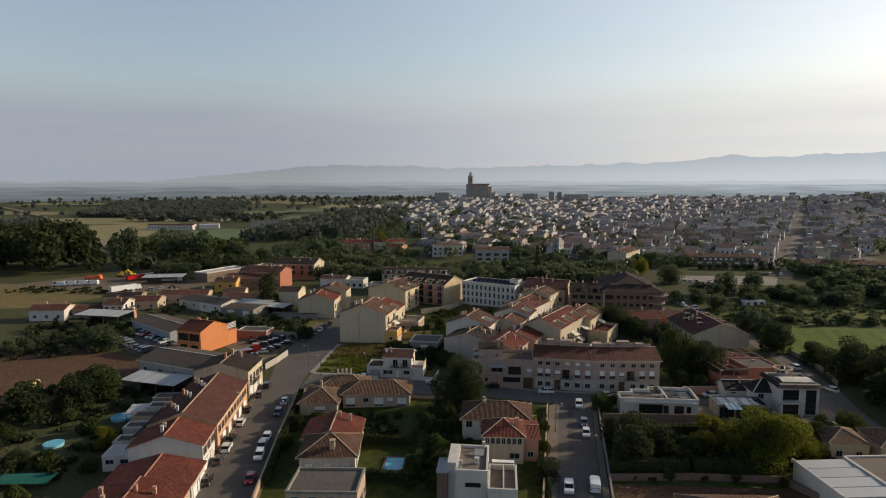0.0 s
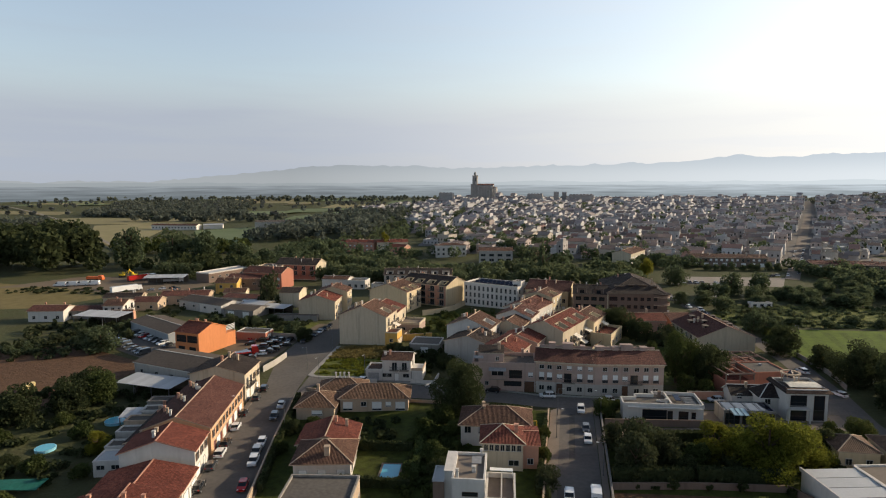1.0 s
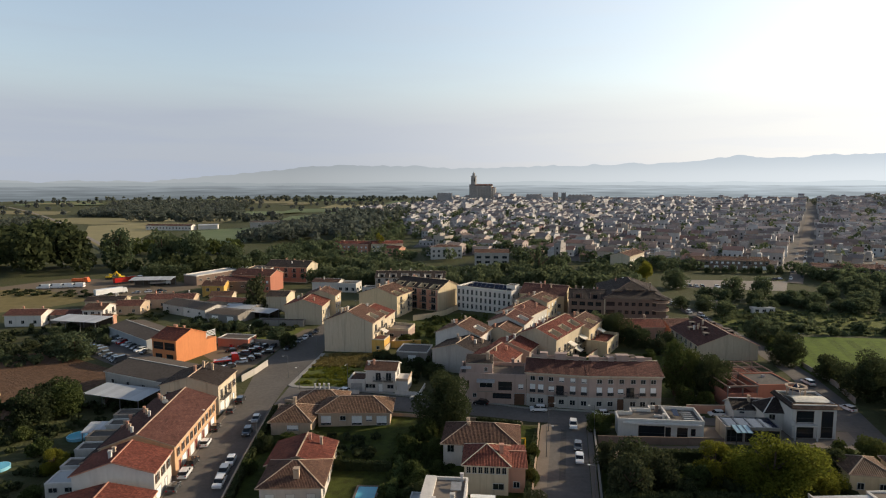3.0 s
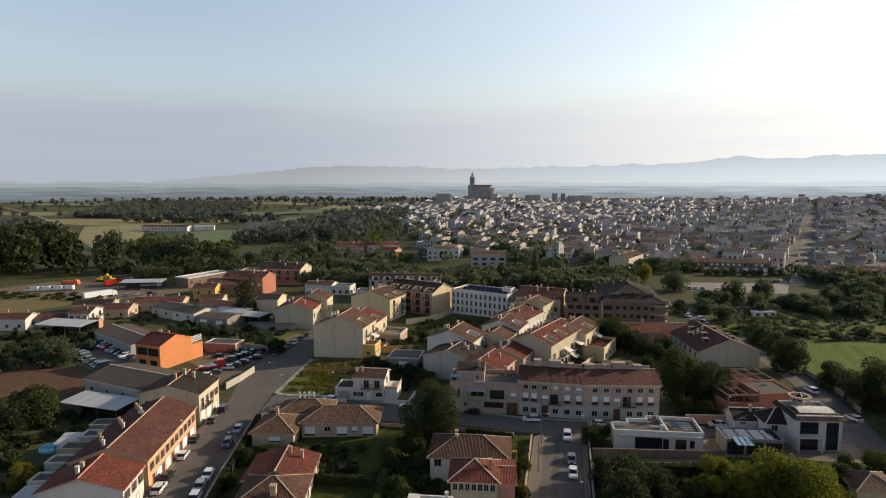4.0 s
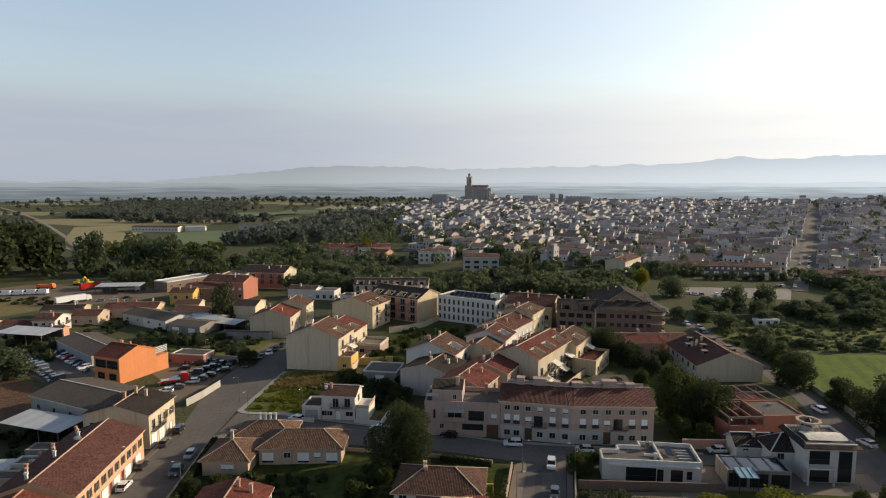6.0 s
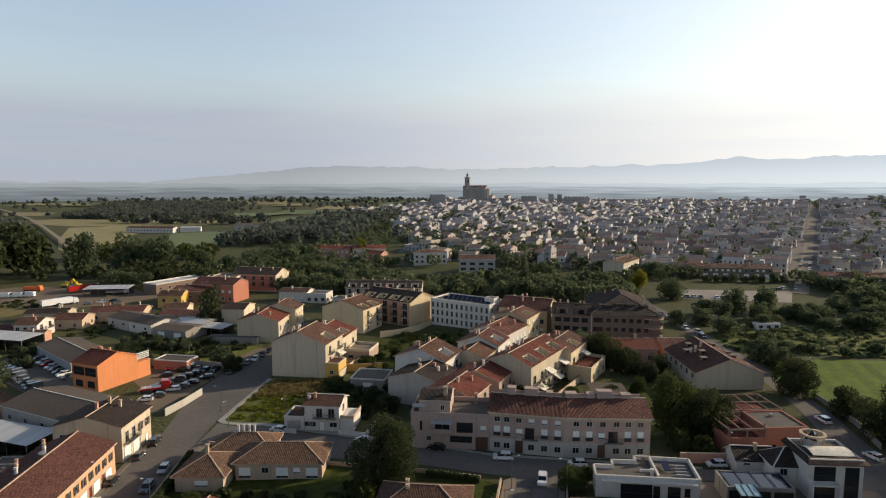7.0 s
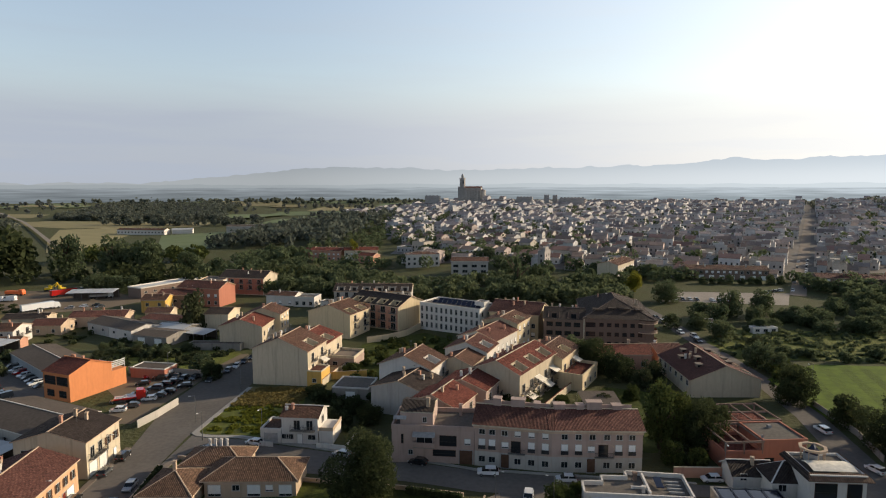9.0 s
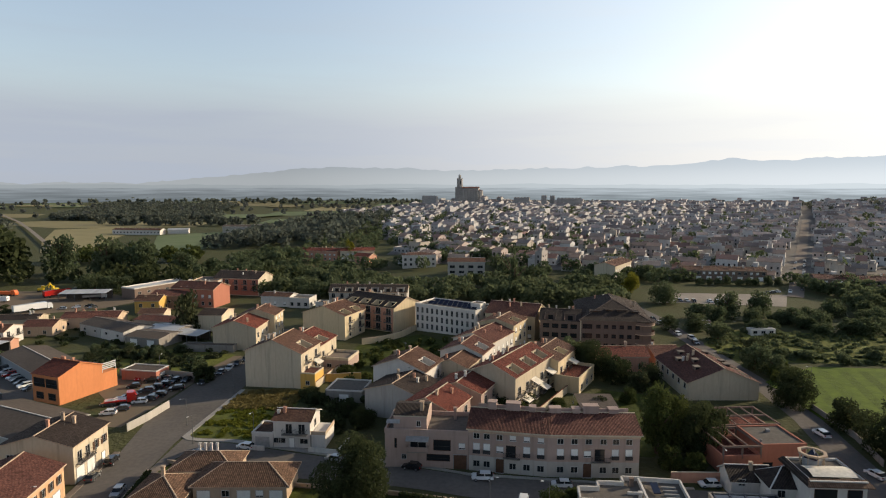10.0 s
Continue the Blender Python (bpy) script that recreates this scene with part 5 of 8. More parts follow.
b.face([(-14.7, 9.6, 6.6), (-14.7, 1.2, 6.6), (-14.7, 1.2, 9.5), (-14.7, 5.4, 10.5), (-14.7, 9.6, 9.5)]); b.face([(-8.2, 9.6, 6.6), (-14.7, 9.6, 6.6), (-14.7, 9.6, 9.5), (-8.2, 9.6, 9.5)])
ph = part("penthouse", b, "pink", wing)
b = Builder()
b.slab([(-14.8, 1.3, 9.65), (-8.1, 1.3, 9.65), (-8.1, 5.4, 10.7), (-14.8, 5.4, 10.7)], 0.2, 0, 1, [(0, 0), (6.8, 0), (6.8, 4.3), (0, 4.3)])
b.slab([(-8.1, 9.8, 9.55), (-14.8, 9.8, 9.55), (-14.8, 5.4, 10.7), (-8.1, 5.4, 10.7)], 0.2, 0, 1, [(0, 0), (6.8, 0), (6.8, 4.6), (0, 4.6)])
part("roof", b, ["tile_dark", "cream"], ph)
window_at(wing, pose(-9.8, 1.2, 7.7), 0.7, 1.0)
chimney_at(wing, -9.4, 3.4, 10.0, 1.9, 0.7, "sand"); chimney_at(wing, -3.2, 8.0, 6.7, 2.4, 0.6, "pink")
b = Builder(); b.slab([(-12.0, -1.4, 5.7), (-7.6, -1.4, 5.7), (-7.6, 0.0, 6.2), (-12.0, 0.0, 6.2)], 0.06, 0)
part("awning", b, "frame_grey", wing)
b = Builder(); b.slab([(-16.0, 0.5, 8.4), (-13.4, 0.5, 8.4), (-13.4, 1.2, 8.9), (-16.0, 1.2, 8.9)], 0.06, 0)
part("awning", b, "frame_grey", wing)

house("outbuilding", "low flat-roofed grey shed with white parapets", (-21.4, 190.6), -3, 9.6, 9, 2.8, "flat", 0.35, "concrete", "flat_roof", "white", "F:garage:1:1:2.4:2.0:0", group="outbuildings")

# small white house on the plot
h = house("house", "small white house with brown hipped roof and a wide balcony", (-26.2, 163.8), 0, 7.9, 7, 5.7, "x", 1.3, "white", "tile_brown", "white",
          "F:balcony:2:1:1.3:2.0:3.1:3:0.25:0.95 F:window:2:1:1.4:1.0:1.0:3:0.02:0.3 F:window:1:1:1.6:1.0:1.0:3:0.68:0.98 F:door:1:1:1.1:2.1:0:3:0.4:0.6 R:window:1:1:1.2:1.4:3.7", chimneys=1)
chimney_at(h, -7.4, 2, 5.9, 1.4, 0.5, "white")
house("garage", "white garage wing with a grey roller door", (-34.3, 163.9), 0, 4.6, 6.5, 2.9, "flat", 0.4, "white", "tile_brown", "white", "F:garage:1:1:2.8:2.2:0", shade="frame_grey")
wall_line([(-38.8, 162.6), (-35.5, 162.2)], 1.0, 0.2, "white", "low white front garden wall", "white")
wall_line([(-26, 162), (-19.5, 160.9), (-19, 168)], 1.0, 0.2, "white", "low white front garden wall", "white")
b = Builder(); b.box(-3, 0, 0, 0, 6.5, 2.7); b.box(-3.1, -0.1, 2.7, 0.1, 6.6, 2.85)
r = thing("terrace", "raised white terrace with a parapet beside the house", "terrace", on_ground(-23, 164, 0)); part("terrace_body", b, "white", r)
b = Builder(); b.box(-3.1, -0.1, 2.85, 0.1, 0.05, 3.6); b.box(-0.05, 0.05, 2.85, 0.1, 6.6, 3.6); part("parapet", b, "sand", r)

# bungalow with three hipped wings
house("bungalow", "long low bungalow with hipped tiled roof and white shutters", (-23.4, 142.2), 6, 16.2, 8.5, 3.1, "hip", 2.0, "sand", "tile_pale", "sand",
      "F:shutter:1:1:2.2:2.0:0.1:3:0.02:0.2 F:window:1:1:1.2:1.0:1.1:3:0.27:0.42 F:shutter:1:1:2.2:2.0:0.1:3:0.44:0.64 F:shutter:1:1:1.2:1.1:1.0:3:0.66:0.76 F:shutter:1:1:2.2:2.0:0.1:3:0.8:0.97", chimneys=0, over=0.6)
h = house("bungalow", "bungalow wing with a hipped tiled roof", (-39.9, 136.4), 5, 8.8, 9.5, 2.9, "hip", 2.0, "sand", "tile_pale", "sand", "F:shutter:1:1:2.4:1.1:0.9:3:0.3:0.8 L:window:2:1:1.2:1.2:0.9", over=0.6)
chimney_at(h, -4.6, 4.7, 4.9, 1.8, 0.55, "sand")
h = house("bungalow", "bungalow wing with a low tiled roof", (-35.5, 147.5), 6, 11.5, 7.5, 3.1, "hip", 1.7, "sand", "tile_pale", "sand", "L:window:2:1:1.2:1.2:0.9 K:window:3:1:1.2:1.2:0.9", over=0.6)
for i in range(4):
    chimney_at(h, -7.6 + i * 1.1, 4.2, 4.9, 1.4, 0.35, "white")

# villas nearer by
h = house("house", "red-roofed house with an outdoor terrace", (-29.6, 115.6), 7, 11.4, 10, 3.2, "y", 1.7, "sand", "tile_red", "sand", "R:window:3:1:1.3:1.4:1.0 F:window:2:1:1.2:1.3:1.0", chimneys=2)
h = house("house", "white-walled house with brown barrel tiles and a chimney", (-28.2, 107.0), 8, 10.4, 9.6, 3.7, "hip", 2.2, "white", "tile_brown", "sand", "F:shutter:3:1:1.4:1.5:0.8 R:window:2:1:1.2:1.3:1.0", chimneys=0, over=0.6)
chimney_at(h, -4.4, 1.6, 4.6, 1.5, 0.95, "sand")
house("house", "flat-roofed concrete house with a low parapet", (-24.0, 91.3), 4, 11.6, 8.4, 4.5, "flat", 0.45, "sand", "flat_roof", "concrete", "F:window:4:1:1.2:1.2:2.8 F:window:4:1:1.2:1.4:0.5 R:window:3:1:1.2:1.3:0.9")
cube = house("house", "white modern cubic house with brown deck roof and parapets", (-3.2, 94.2), 0, 5.2, 9.6, 6.9, "flat", 0.5, "white", "paving", "white", "F:loggia:1:1:2.4:0.6:4.6:3:0.25:0.85 F:window:1:1:2.2:2.0:0.4 R:window:2:1:1.4:1.4:4.4")
b = Builder(); b.box(-6.6, 2.4, -0.5, -5.2, 9.6, 7.3); b.box(-6.7, 2.3, 7.3, -5.2, 9.7, 7.45)
part("side_bay", b, "white", cube)
b = Builder(); b.box(-8.4, 1.6, -0.5, -6.6, 6.4, 5.9)
bay = part("dark_bay", b, "brown", cube, "dark panelled side bay")
b = Builder(); b.box(-8.5, 1.5, 5.9, -6.6, 6.5, 6.0); b.box(-8.5, 1.5, 6.0, -8.3, 6.5, 6.25); b.box(-8.3, 6.3, 6.0, -6.6, 6.5, 6.25)
part("roof", b, "metal_roof", bay)
chimney_at(cube, -4.4, 0.9, 7.0, 1.5, 0.45, "white"); chimney_at(cube, -1.9, 3.4, 7.0, 0.9, 0.6, "white"); chimney_at(cube, -0.9, 9.0, 7.0, 1.3, 0.4, "white")
b = Builder(); b.slab([(-2.4, 5.6, 7.35), (-0.8, 5.6, 7.35), (-0.8, 7.4, 7.75), (-2.4, 7.4, 7.75)], 0.12, 0)
part("skylight", b, "frame_grey", cube)
annex = house("annex", "lower white wing with a sandy roof terrace", (1.6, 92.8), 0, 4.7, 8.6, 4.2, "flat", 0.9, "white", "paving", "white", "F:window:1:1:2.0:2.2:0.3 R:window:2:1:1.4:1.4:1.0")
b = Builder(); b.box(-2.3, 0.3, 4.26, -2.1, 8.3, 5.1); part("divider", b, "white", annex)
b = Builder(); b.box(-4.2, 7.4, 5.9, -0.4, 8.4, 6.0); b.box(-0.5, 7.5, 5.1, -0.4, 7.6, 5.9); b.box(-0.5, 8.2, 5.1, -0.4, 8.3, 5.9); part("pergola", b, "shutter_white", annex)
house("house", "white house with a broad brown hipped roof", (5.0, 123.0), 0, 14.2, 9.4, 4.4, "hip", 2.2, "white", "tile_brown", "sand", "F:mixed:5:1:1.2:1.4:2.6 R:window:2:1:1.2:1.4:2.4", chimneys=2, over=0.6, shade="frame_grey")
h = house("house", "cream two-storey house with arcaded gallery and red hipped roof", (3.2, 112.4), 1, 7.6, 7.6, 5.5, "hip", 1.9, "cream", "tile_red", "cream", "F:window:7:1:0.65:1.3:3.9:3:0.03:0.97 F:window:1:1:1.8:1.0:1.1:3:0.6:0.95", over=0.55)
chimney_at(h, -1.2, 3, 5.9, 2.0, 0.7, "salmon")
house("annex", "red-tiled lean-to wing with brick walls", (6.1, 113.6), 2, 3.0, 8.6, 4.6, "x", 0.8, "salmon", "tile_red", "salmon", "F:window:1:1:1.0:1.0:1.0")

# white flat-roofed bungalow with stepped parapet
def stepped_bungalow():
    root = thing("bungalow", "white flat-roofed modern bungalow with a stepped back and parapets", "bungalow", on_ground(43.8, 139.7, 0))
    pts = [(-17.5, 0), (0, 0), (0.2, 8.0), (-9.6, 8.4), (-9.6, 6.4), (-14, 6.3), (-14, 4.2), (-17.4, 4.1)]
    h, top, t = 3.3, 4.05, 0.32
    wb, rb, pb = Builder(), Builder(), Builder()
    for (xa, ya), (xb, yb) in zip(pts, pts[1:] + pts[:1]):
        wb.face([(xa, ya, -0.5), (xb, yb, -0.5), (xb, yb, h), (xa, ya, h)])
        d = Vector((xb - xa, yb - ya, 0)).normalized(); n = Vector((-d.y, d.x, 0)) * t
        o = -n * 0.35
        p, q = Vector((xa, ya, top)) + o - d * 0.1, Vector((xb, yb, top)) + o + d * 0.1
        pb.slab([p, q, q + n, p + n], top - h + 0.1, 0)
    rb.face([(x, y, h) for x, y in pts])
    part("wall", wb, "white", root)
    part("roof", rb, "flat_roof", root)
    part("parapet", pb, "white", root)
    b = Builder(); b.box(-16.5, -0.9, 3.15, -0.6, 0, 3.38)
    part("canopy", b, "white", root)
    for x, w, z, hh in ((-10.6, 5.2, 0.05, 2.5), (-7.2, 1.0, 0.05, 2.3), (-4.3, 2.0, 0.05, 2.3), (-2.1, 0.8, 0.8, 1.4)):
        window_at(root, pose(x, 0, z), w, hh, "loggia")
    b = Builder(); b.box(-6.9, 1.0, 3.3, -6.55, 7.9, 4.0); b.box(-9.4, 3.3, 3.3, -6.9, 3.55, 3.75)
    part("roof_kerb", b, "white", root)
    b = Builder(); b.slab([(-5.2, 3.4, 3.75), (-4.0, 3.4, 3.75), (-4.0, 6.4, 4.1), (-5.2, 6.4, 4.1)], 0.12, 0)
    part("skylight", b, "solar", root)
    for i in range(4):
        b = Builder(); b.box(-3.4, 2.2 + i * 1.2, 3.3, -1.0, 2.5 + i * 1.2, 3.62); part("pipe_run", b, "frame_grey", root)
    chimney_at(root, -8.2, 6.3, 3.4, 1.3, 0.6, "brown"); chimney_at(root, -7.6, 2.2, 3.4, 1.0, 0.5, "white")


stepped_bungalow()
# white villa with the round roof lantern
v = house("villa", "white villa with tiled eaves, tall dark glazing and a roof lantern", (71.4, 142.9), 2, 8.8, 8.6, 6.9, "flat", 0.45, "white", "flat_roof", "white", "F:loggia:1:1:3.4:2.5:3.4:3:0.06:0.5 F:loggia:1:1:2.2:5.6:0.3:3:0.64:0.94 F:loggia:1:1:3.6:2.5:0.2:3:0.05:0.5 R:window:2:2:1.2:1.4:0.9:3.0")
b = Builder()
b.slab([(-9.5, -0.8, 6.7), (0.8, -0.8, 6.7), (0.1, 0.5, 7.5), (-9.0, 0.5, 7.5)], 0.15, 0, 0, [(0, 0), (10.3, 0), (9.7, 1.4), (.6, 1.4)])
b.slab([(0.8, -0.8, 6.7), (0.8, 9.4, 6.7), (0.1, 8.6, 7.5), (0.1, 0.5, 7.5)], 0.15, 0, 0, [(0, 0), (11.6, 0), (10.6, 1.4), (1, 1.4)])
part("eaves_roof", b, "tile_pale", v)
# left eaves in darker tiles: the sunless side's shade put into the colour
b = Builder(); b.slab([(-9.5, -0.8, 6.7), (-8.9, 0.5, 7.55), (-8.9, 8.6, 7.55), (-9.5, 9.2, 6.7)], 0.15, 0)
part("eaves_roof", b, "tile_dark", v)
b = Builder()
for i in range(8):
    y0, y1 = 1.0 + i * 0.5, 1.5 + i * 0.5
    z0, z1 = 7.55 + 0.35 * math.sin(i / 8 * math.pi), 7.55 + 0.35 * math.sin((i + 1) / 8 * math.pi)
    b.slab([(-7.9, y0, z0), (-0.9, y0, z0), (-0.9, y1, z1), (-7.9, y1, z1)], 0.04, 0)
part("shade_cloth", b, "awning", v)
b = Builder(); b.tube(-5.2, 6.6, 7.0, 8.2, 1.5, 1.5, 8, 0)
ln = part("lantern", b, "frame_grey", v)
b = Builder()
for i in range(8):
    a0, a1 = i * math.pi / 4, (i + 1) * math.pi / 4
    q4 = [(r_ * math.cos(t), r_ * math.sin(t)) for r_, t in ((1.75, a0), (2.3, a0), (2.3, a1), (1.75, a1))]
    b.slab([(-5.2 + q[0], 6.6 + q[1], 9.25) for q in q4], 0.3, 0)
    pb = Builder(); pb.tube(-5.2 + 1.9 * math.cos(a0), 6.6 + 1.9 * math.sin(a0), 7.0, 8.95, 0.08, 0.08, 6)
    part("post", pb, "sand", ln)
part("ring", b, "sand", ln)
b = Builder(); b.tube(-5.2, 6.6, 8.2, 9.8, 1.45, 0.05, 4, 0)
part("skylight", b, "solar", ln)
b = Builder(); b.box(-9.0, -1.5, 3.05, -4.2, 0, 3.3); b.box(-9.0, -1.5, 3.3, -8.88, 0, 4.1); b.box(-8.88, -1.5, 4.0, -4.2, -1.42, 4.08)
part("balcony", b, "white", v)
for x in (-9.0, -4.5):
    b = Builder(); b.box(x, -1.5, -0.1, x + 0.3, -1.2, 3.05); part("column", b, "white", v)
house("annex", "rear wing of the villa with a dark pitched roof", (60.5, 150.5), 2, 7.0, 5.4, 2.9, "x", 1.6, "white", "tile_dark", "white", "F:window:2:1:1.0:1.1:2.2", chimneys=1)
house("annex", "white wing of the villa with a dark hipped roof", (65.0, 146.6), 2, 6.6, 6.0, 4.0, "hip", 2.2, "white", "tile_dark", "white", "F:window:2:1:1.2:1.2:2.4", over=0.4)
house("annex", "low dark glazed wing with a glass roof", (59.1, 139.6), 1, 11, 6.0, 3.0, "flat", 0.2, "concrete", "solar", "concrete", "F:loggia:3:1:3.0:2.4:0.1")
for i in range(5):
    b = Builder(); b.box(48.6 + i * 2.5, 139.7, 3.2, 48.72 + i * 2.5, 145.4, 3.28); tagged(part("roof_bar", b, "iron"), "dark steel glazing bar on the glass roof", "roof bar", "glazing bars")
b = Builder(); b.slab([(-3.4, 1.4, 3.2), (0, 1.4, 3.2), (0, 4.5, 3.6), (-3.4, 4.5, 3.6)], 0.08, 0)
g = thing("glass_canopy", "blue glass canopy on a steel frame", "canopy", on_ground(52.6, 135.2, 2)); part("glass_sheet", b, "pale_glass", g)
for x in (-3.4, -2.3, -1.2, -0.08):
    b = Builder(); b.slab([(x, 1.4, 3.28), (x + 0.08, 1.4, 3.28), (x + 0.08, 4.5, 3.68), (x, 4.5, 3.68)], 0.08, 0); part("rafter", b, "iron", g)
for x in (-3.3, -0.1):
    for y in (1.5, 4.3):
        b = Builder(); b.box(x - 0.06, y - 0.06, -0.1, x + 0.06, y + 0.06, 3.3); part("post", b, "iron", g)

# brick building with open roof frames
p = house("building", "salmon brick building with a flat grey roof", (70.8, 161.0), 9, 8.6, 9, 5.5, "flat", 0.3, "brick_red", "flat_roof", "brick_red", "F:loggia:1:1:1.8:1.2:1.0:3:0.02:0.25 R:loggia:2:1:0.9:1.2:3.2")
b = Builder(); b.box(-8.4, 1.0, 5.5, -8.1, 1.3, 6.3); b.box(-4.2, 6.0, 5.5, -3.5, 6.6, 6.1)
part("roof_vent", b, "frame_grey", p)
q = house("building", "brick terrace wing under an open concrete frame", (62.3, 159.65), 9, 7.6, 9, 3.1, "flat", 0.7, "brick_red", "tile_red", "brick_red", "F:loggia:1:1:1.8:1.2:1.0:3:0.1:0.5")
for i in range(4):
    x = -7.45 + i * 2.4
    b = Builder(); b.box(x - 0.11, 0.1, 5.3, x + 0.11, 9, 5.6); part("beam", b, "beam_paint", q)
for y in (-0.05, 8.75):
    b = Builder(); b.box(-7.6, y, 5.26, 0.1, y + 0.28, 5.64); part("beam", b, "beam_paint", q)
for x in (-7.45, -3.8, -0.2):
    for y in (0.1, 8.9):
        b = Builder(); b.box(x - 0.15, y - 0.15, 3.1, x + 0.15, y + 0.15, 5.3); part("post", b, "beam_paint", q)
p = house("building", "unfinished brick annex with an open beam grid on its roof", (70.6, 171.4), 9, 12.5, 10, 3.2, "flat", 0.3, "salmon", "tile_red", "salmon", "R:window:2:1:1.2:1.2:1.2")
for i in range(5):
    b = Builder(); b.box(-12.3 + i * 3.0, 0, 5.2, -12.08 + i * 3.0, 10, 5.48); part("beam", b, "beam_paint", p)
for i in range(3):
    b = Builder(); b.box(-12.5, i * 4.8, 5.16, 0, i * 4.8 + 0.25, 5.5); part("beam", b, "beam_paint", p)
for x in (-12.2, -6.2, -0.3):
    for y in (0.15, 9.7):
        b = Builder(); b.box(x - 0.14, y - 0.14, 3.2, x + 0.14, y + 0.14, 5.2); part("post", b, "beam_paint", p)
wall_line([(44.5, 154.6), (55, 155.4)], 2.0, 0.25, "salmon", "salmon rendered wall with a dark gate", "cream")

g = house("terraced_house", "grey gabled terrace with a long dark red roof and skylights", (78.2, 200.8), 6, 18, 23, 4.5, "y", 3.6, "beige", "tile_old", "sand", "L:window:6:1:1.2:1.4:2.6", chimneys=2, terraces=4)
for x, y in ((-13.5, 6), (-12.0, 10.5), (-14.5, 15), (-12.5, 19), (-5.0, 7.5), (-4.2, 12), (-6.0, 18)):
    zz = 4.5 + 3.6 * (1 - abs(x + 9) / 9)
    b = Builder(); b.box(x - 0.7, y - 0.8, zz - 0.8, x + 0.7, y + 0.8, zz + 0.75); dm = part("dormer", b, "brown", g)
    b = Builder(); b.box(x - 0.85, y - 0.95, zz + 0.75, x + 0.85, y + 0.95, zz + 0.87); part("roof", b, "paving", dm)
    b = Builder(); b.box(x - 0.5, y - 0.84, zz - 0.1, x + 0.5, y - 0.79, zz + 0.6); part("pane", b, "glass", dm)
house("house", "low red-roofed house behind the terrace", (56, 222), 5, 14, 10, 4.5, "x", 1.8, "salmon", "tile_red", "sand", "F:window:3:1:1.2:1.3:1", chimneys=2)
house("house", "small red-roofed house among gardens", (66.5, 226.5), 8, 8, 10, 4.0, "x", 1.6, "salmon", "tile_old", "sand", "F:window:2:1:1.2:1.2:1", chimneys=1)
a = house("apartment_block", "brown brick apartment block with wrapped balconies and a high hipped roof", (61.6, 243), -3, 22.5, 34, 10.2, "hip", 4.8, "brown", "tile_dark", "brown", "F:loggia:6:3:1.3:1.2:1.3:3.1:0.2:0.86 F:loggia:1:3:3.0:1.5:1.1:3.1:0.02:0.18 R:loggia:6:3:2.2:1.9:1.0:3.1:0.1:0.95", chimneys=3, terraces=0, over=0.5)
for j in range(3):
    b = Builder(); b.tube(-2.2, 2.2, 2.7 + j * 3.1, 2.95 + j * 3.1, 3.6, 3.6, 20)
    bal = part("balcony", b, "sand", a)
    b = Builder()
    for k in range(14):
        a0, a1 = -2.4 + k * 0.24, -2.16 + k * 0.24
        p = [(-2.2 + 3.5 * math.cos(t), 2.2 + 3.5 * math.sin(t)) for t in (a0, a1)]
        b.face([(*p[0], 2.95 + j * 3.1), (*p[1], 2.95 + j * 3.1), (*p[1], 3.75 + j * 3.1), (*p[0], 3.75 + j * 3.1)])
    part("parapet", b, "brown", bal)
b = Builder(); b.tube(-2.2, 2.2, 10.05, 10.35, 3.9, 3.9, 20)
part("corner_roof", b, "tile_dark", a)
for x, y, z, w in ((-17.5, 4.0, 11.5, 3.4), (-13, 4.6, 11.9, 2.0), (-8.8, 4.6, 11.9, 3.2), (-4.6, 4.2, 11.6, 2.4)):
    b = Builder(); b.box(x - w / 2, y, z - 1.2, x + w / 2, y + 2.6, z + 0.9); dm = part("dormer", b, "brown", a)
    b = Builder(); b.box(x - w / 2 + .2, y - .04, z - .6, x + w / 2 - .2, y + .02, z + .6); part("pane", b, "glass", dm)
    b = Builder(); b.box(x - w / 2 - .2, y - .4, z + .9, x + w / 2 + .2, y + 2.8, z + 1.05); part("roof", b, "tile_dark", dm)
b = Builder(); b.box(-22.6, -0.25, -1, -22.2, 0.1, 10.2)
part("downpipe_band", b, "beige", a)
house("apartment_block", "brown apartment wing with dark roof dormers", (39.0, 244.4), -8, 13, 13, 9.4, "x", 2.6, "brown", "tile_dark", "brown", "F:loggia:4:3:2.0:1.4:1.0:3.0:0.04:0.96", chimneys=2, terraces=2)

# orange cube
o = house("house", "bright orange rendered house with dark loggias and tiled roof", (-98.3, 184.2), -16, 9.8, 12.5, 7.2, "x", 2.3, "orange", "tile_red", "orange", "F:loggia:2:1:4.0:2.2:4.2:3:0.04:0.96 F:loggia:2:1:2.6:1.7:1.0:3:0.04:0.96", chimneys=0, over=0.25)
for i, x in enumerate((-7, -6.2, -3)):
    chimney_at(o, x, 6.5, 9.2, 1.2, 0.45, "salmon")
b = Builder(); b.box(-5, 12.5, -1, 0, 17, 4.6); b.box(-5.1, 12.5, 4.6, 0.1, 17.1, 4.8)
part("annex", b, "orange", o)
b = Builder()
for i in range(4):
    b.box(-4.8, 12.7, 5.6 + i * 0.5, -0.2, 12.75, 5.9 + i * 0.5); b.box(-0.2, 12.7, 5.6 + i * 0.5, -0.15, 16.8, 5.9 + i * 0.5)
for x, y in ((-4.8, 12.7), (-0.2, 12.7), (-0.2, 16.8)):
    b.box(x - 0.05, y - 0.05, 4.8, x + 0.05, y + 0.05, 7.5)
part("screen", b, "metal_roof", o, "grey slatted terrace screen")

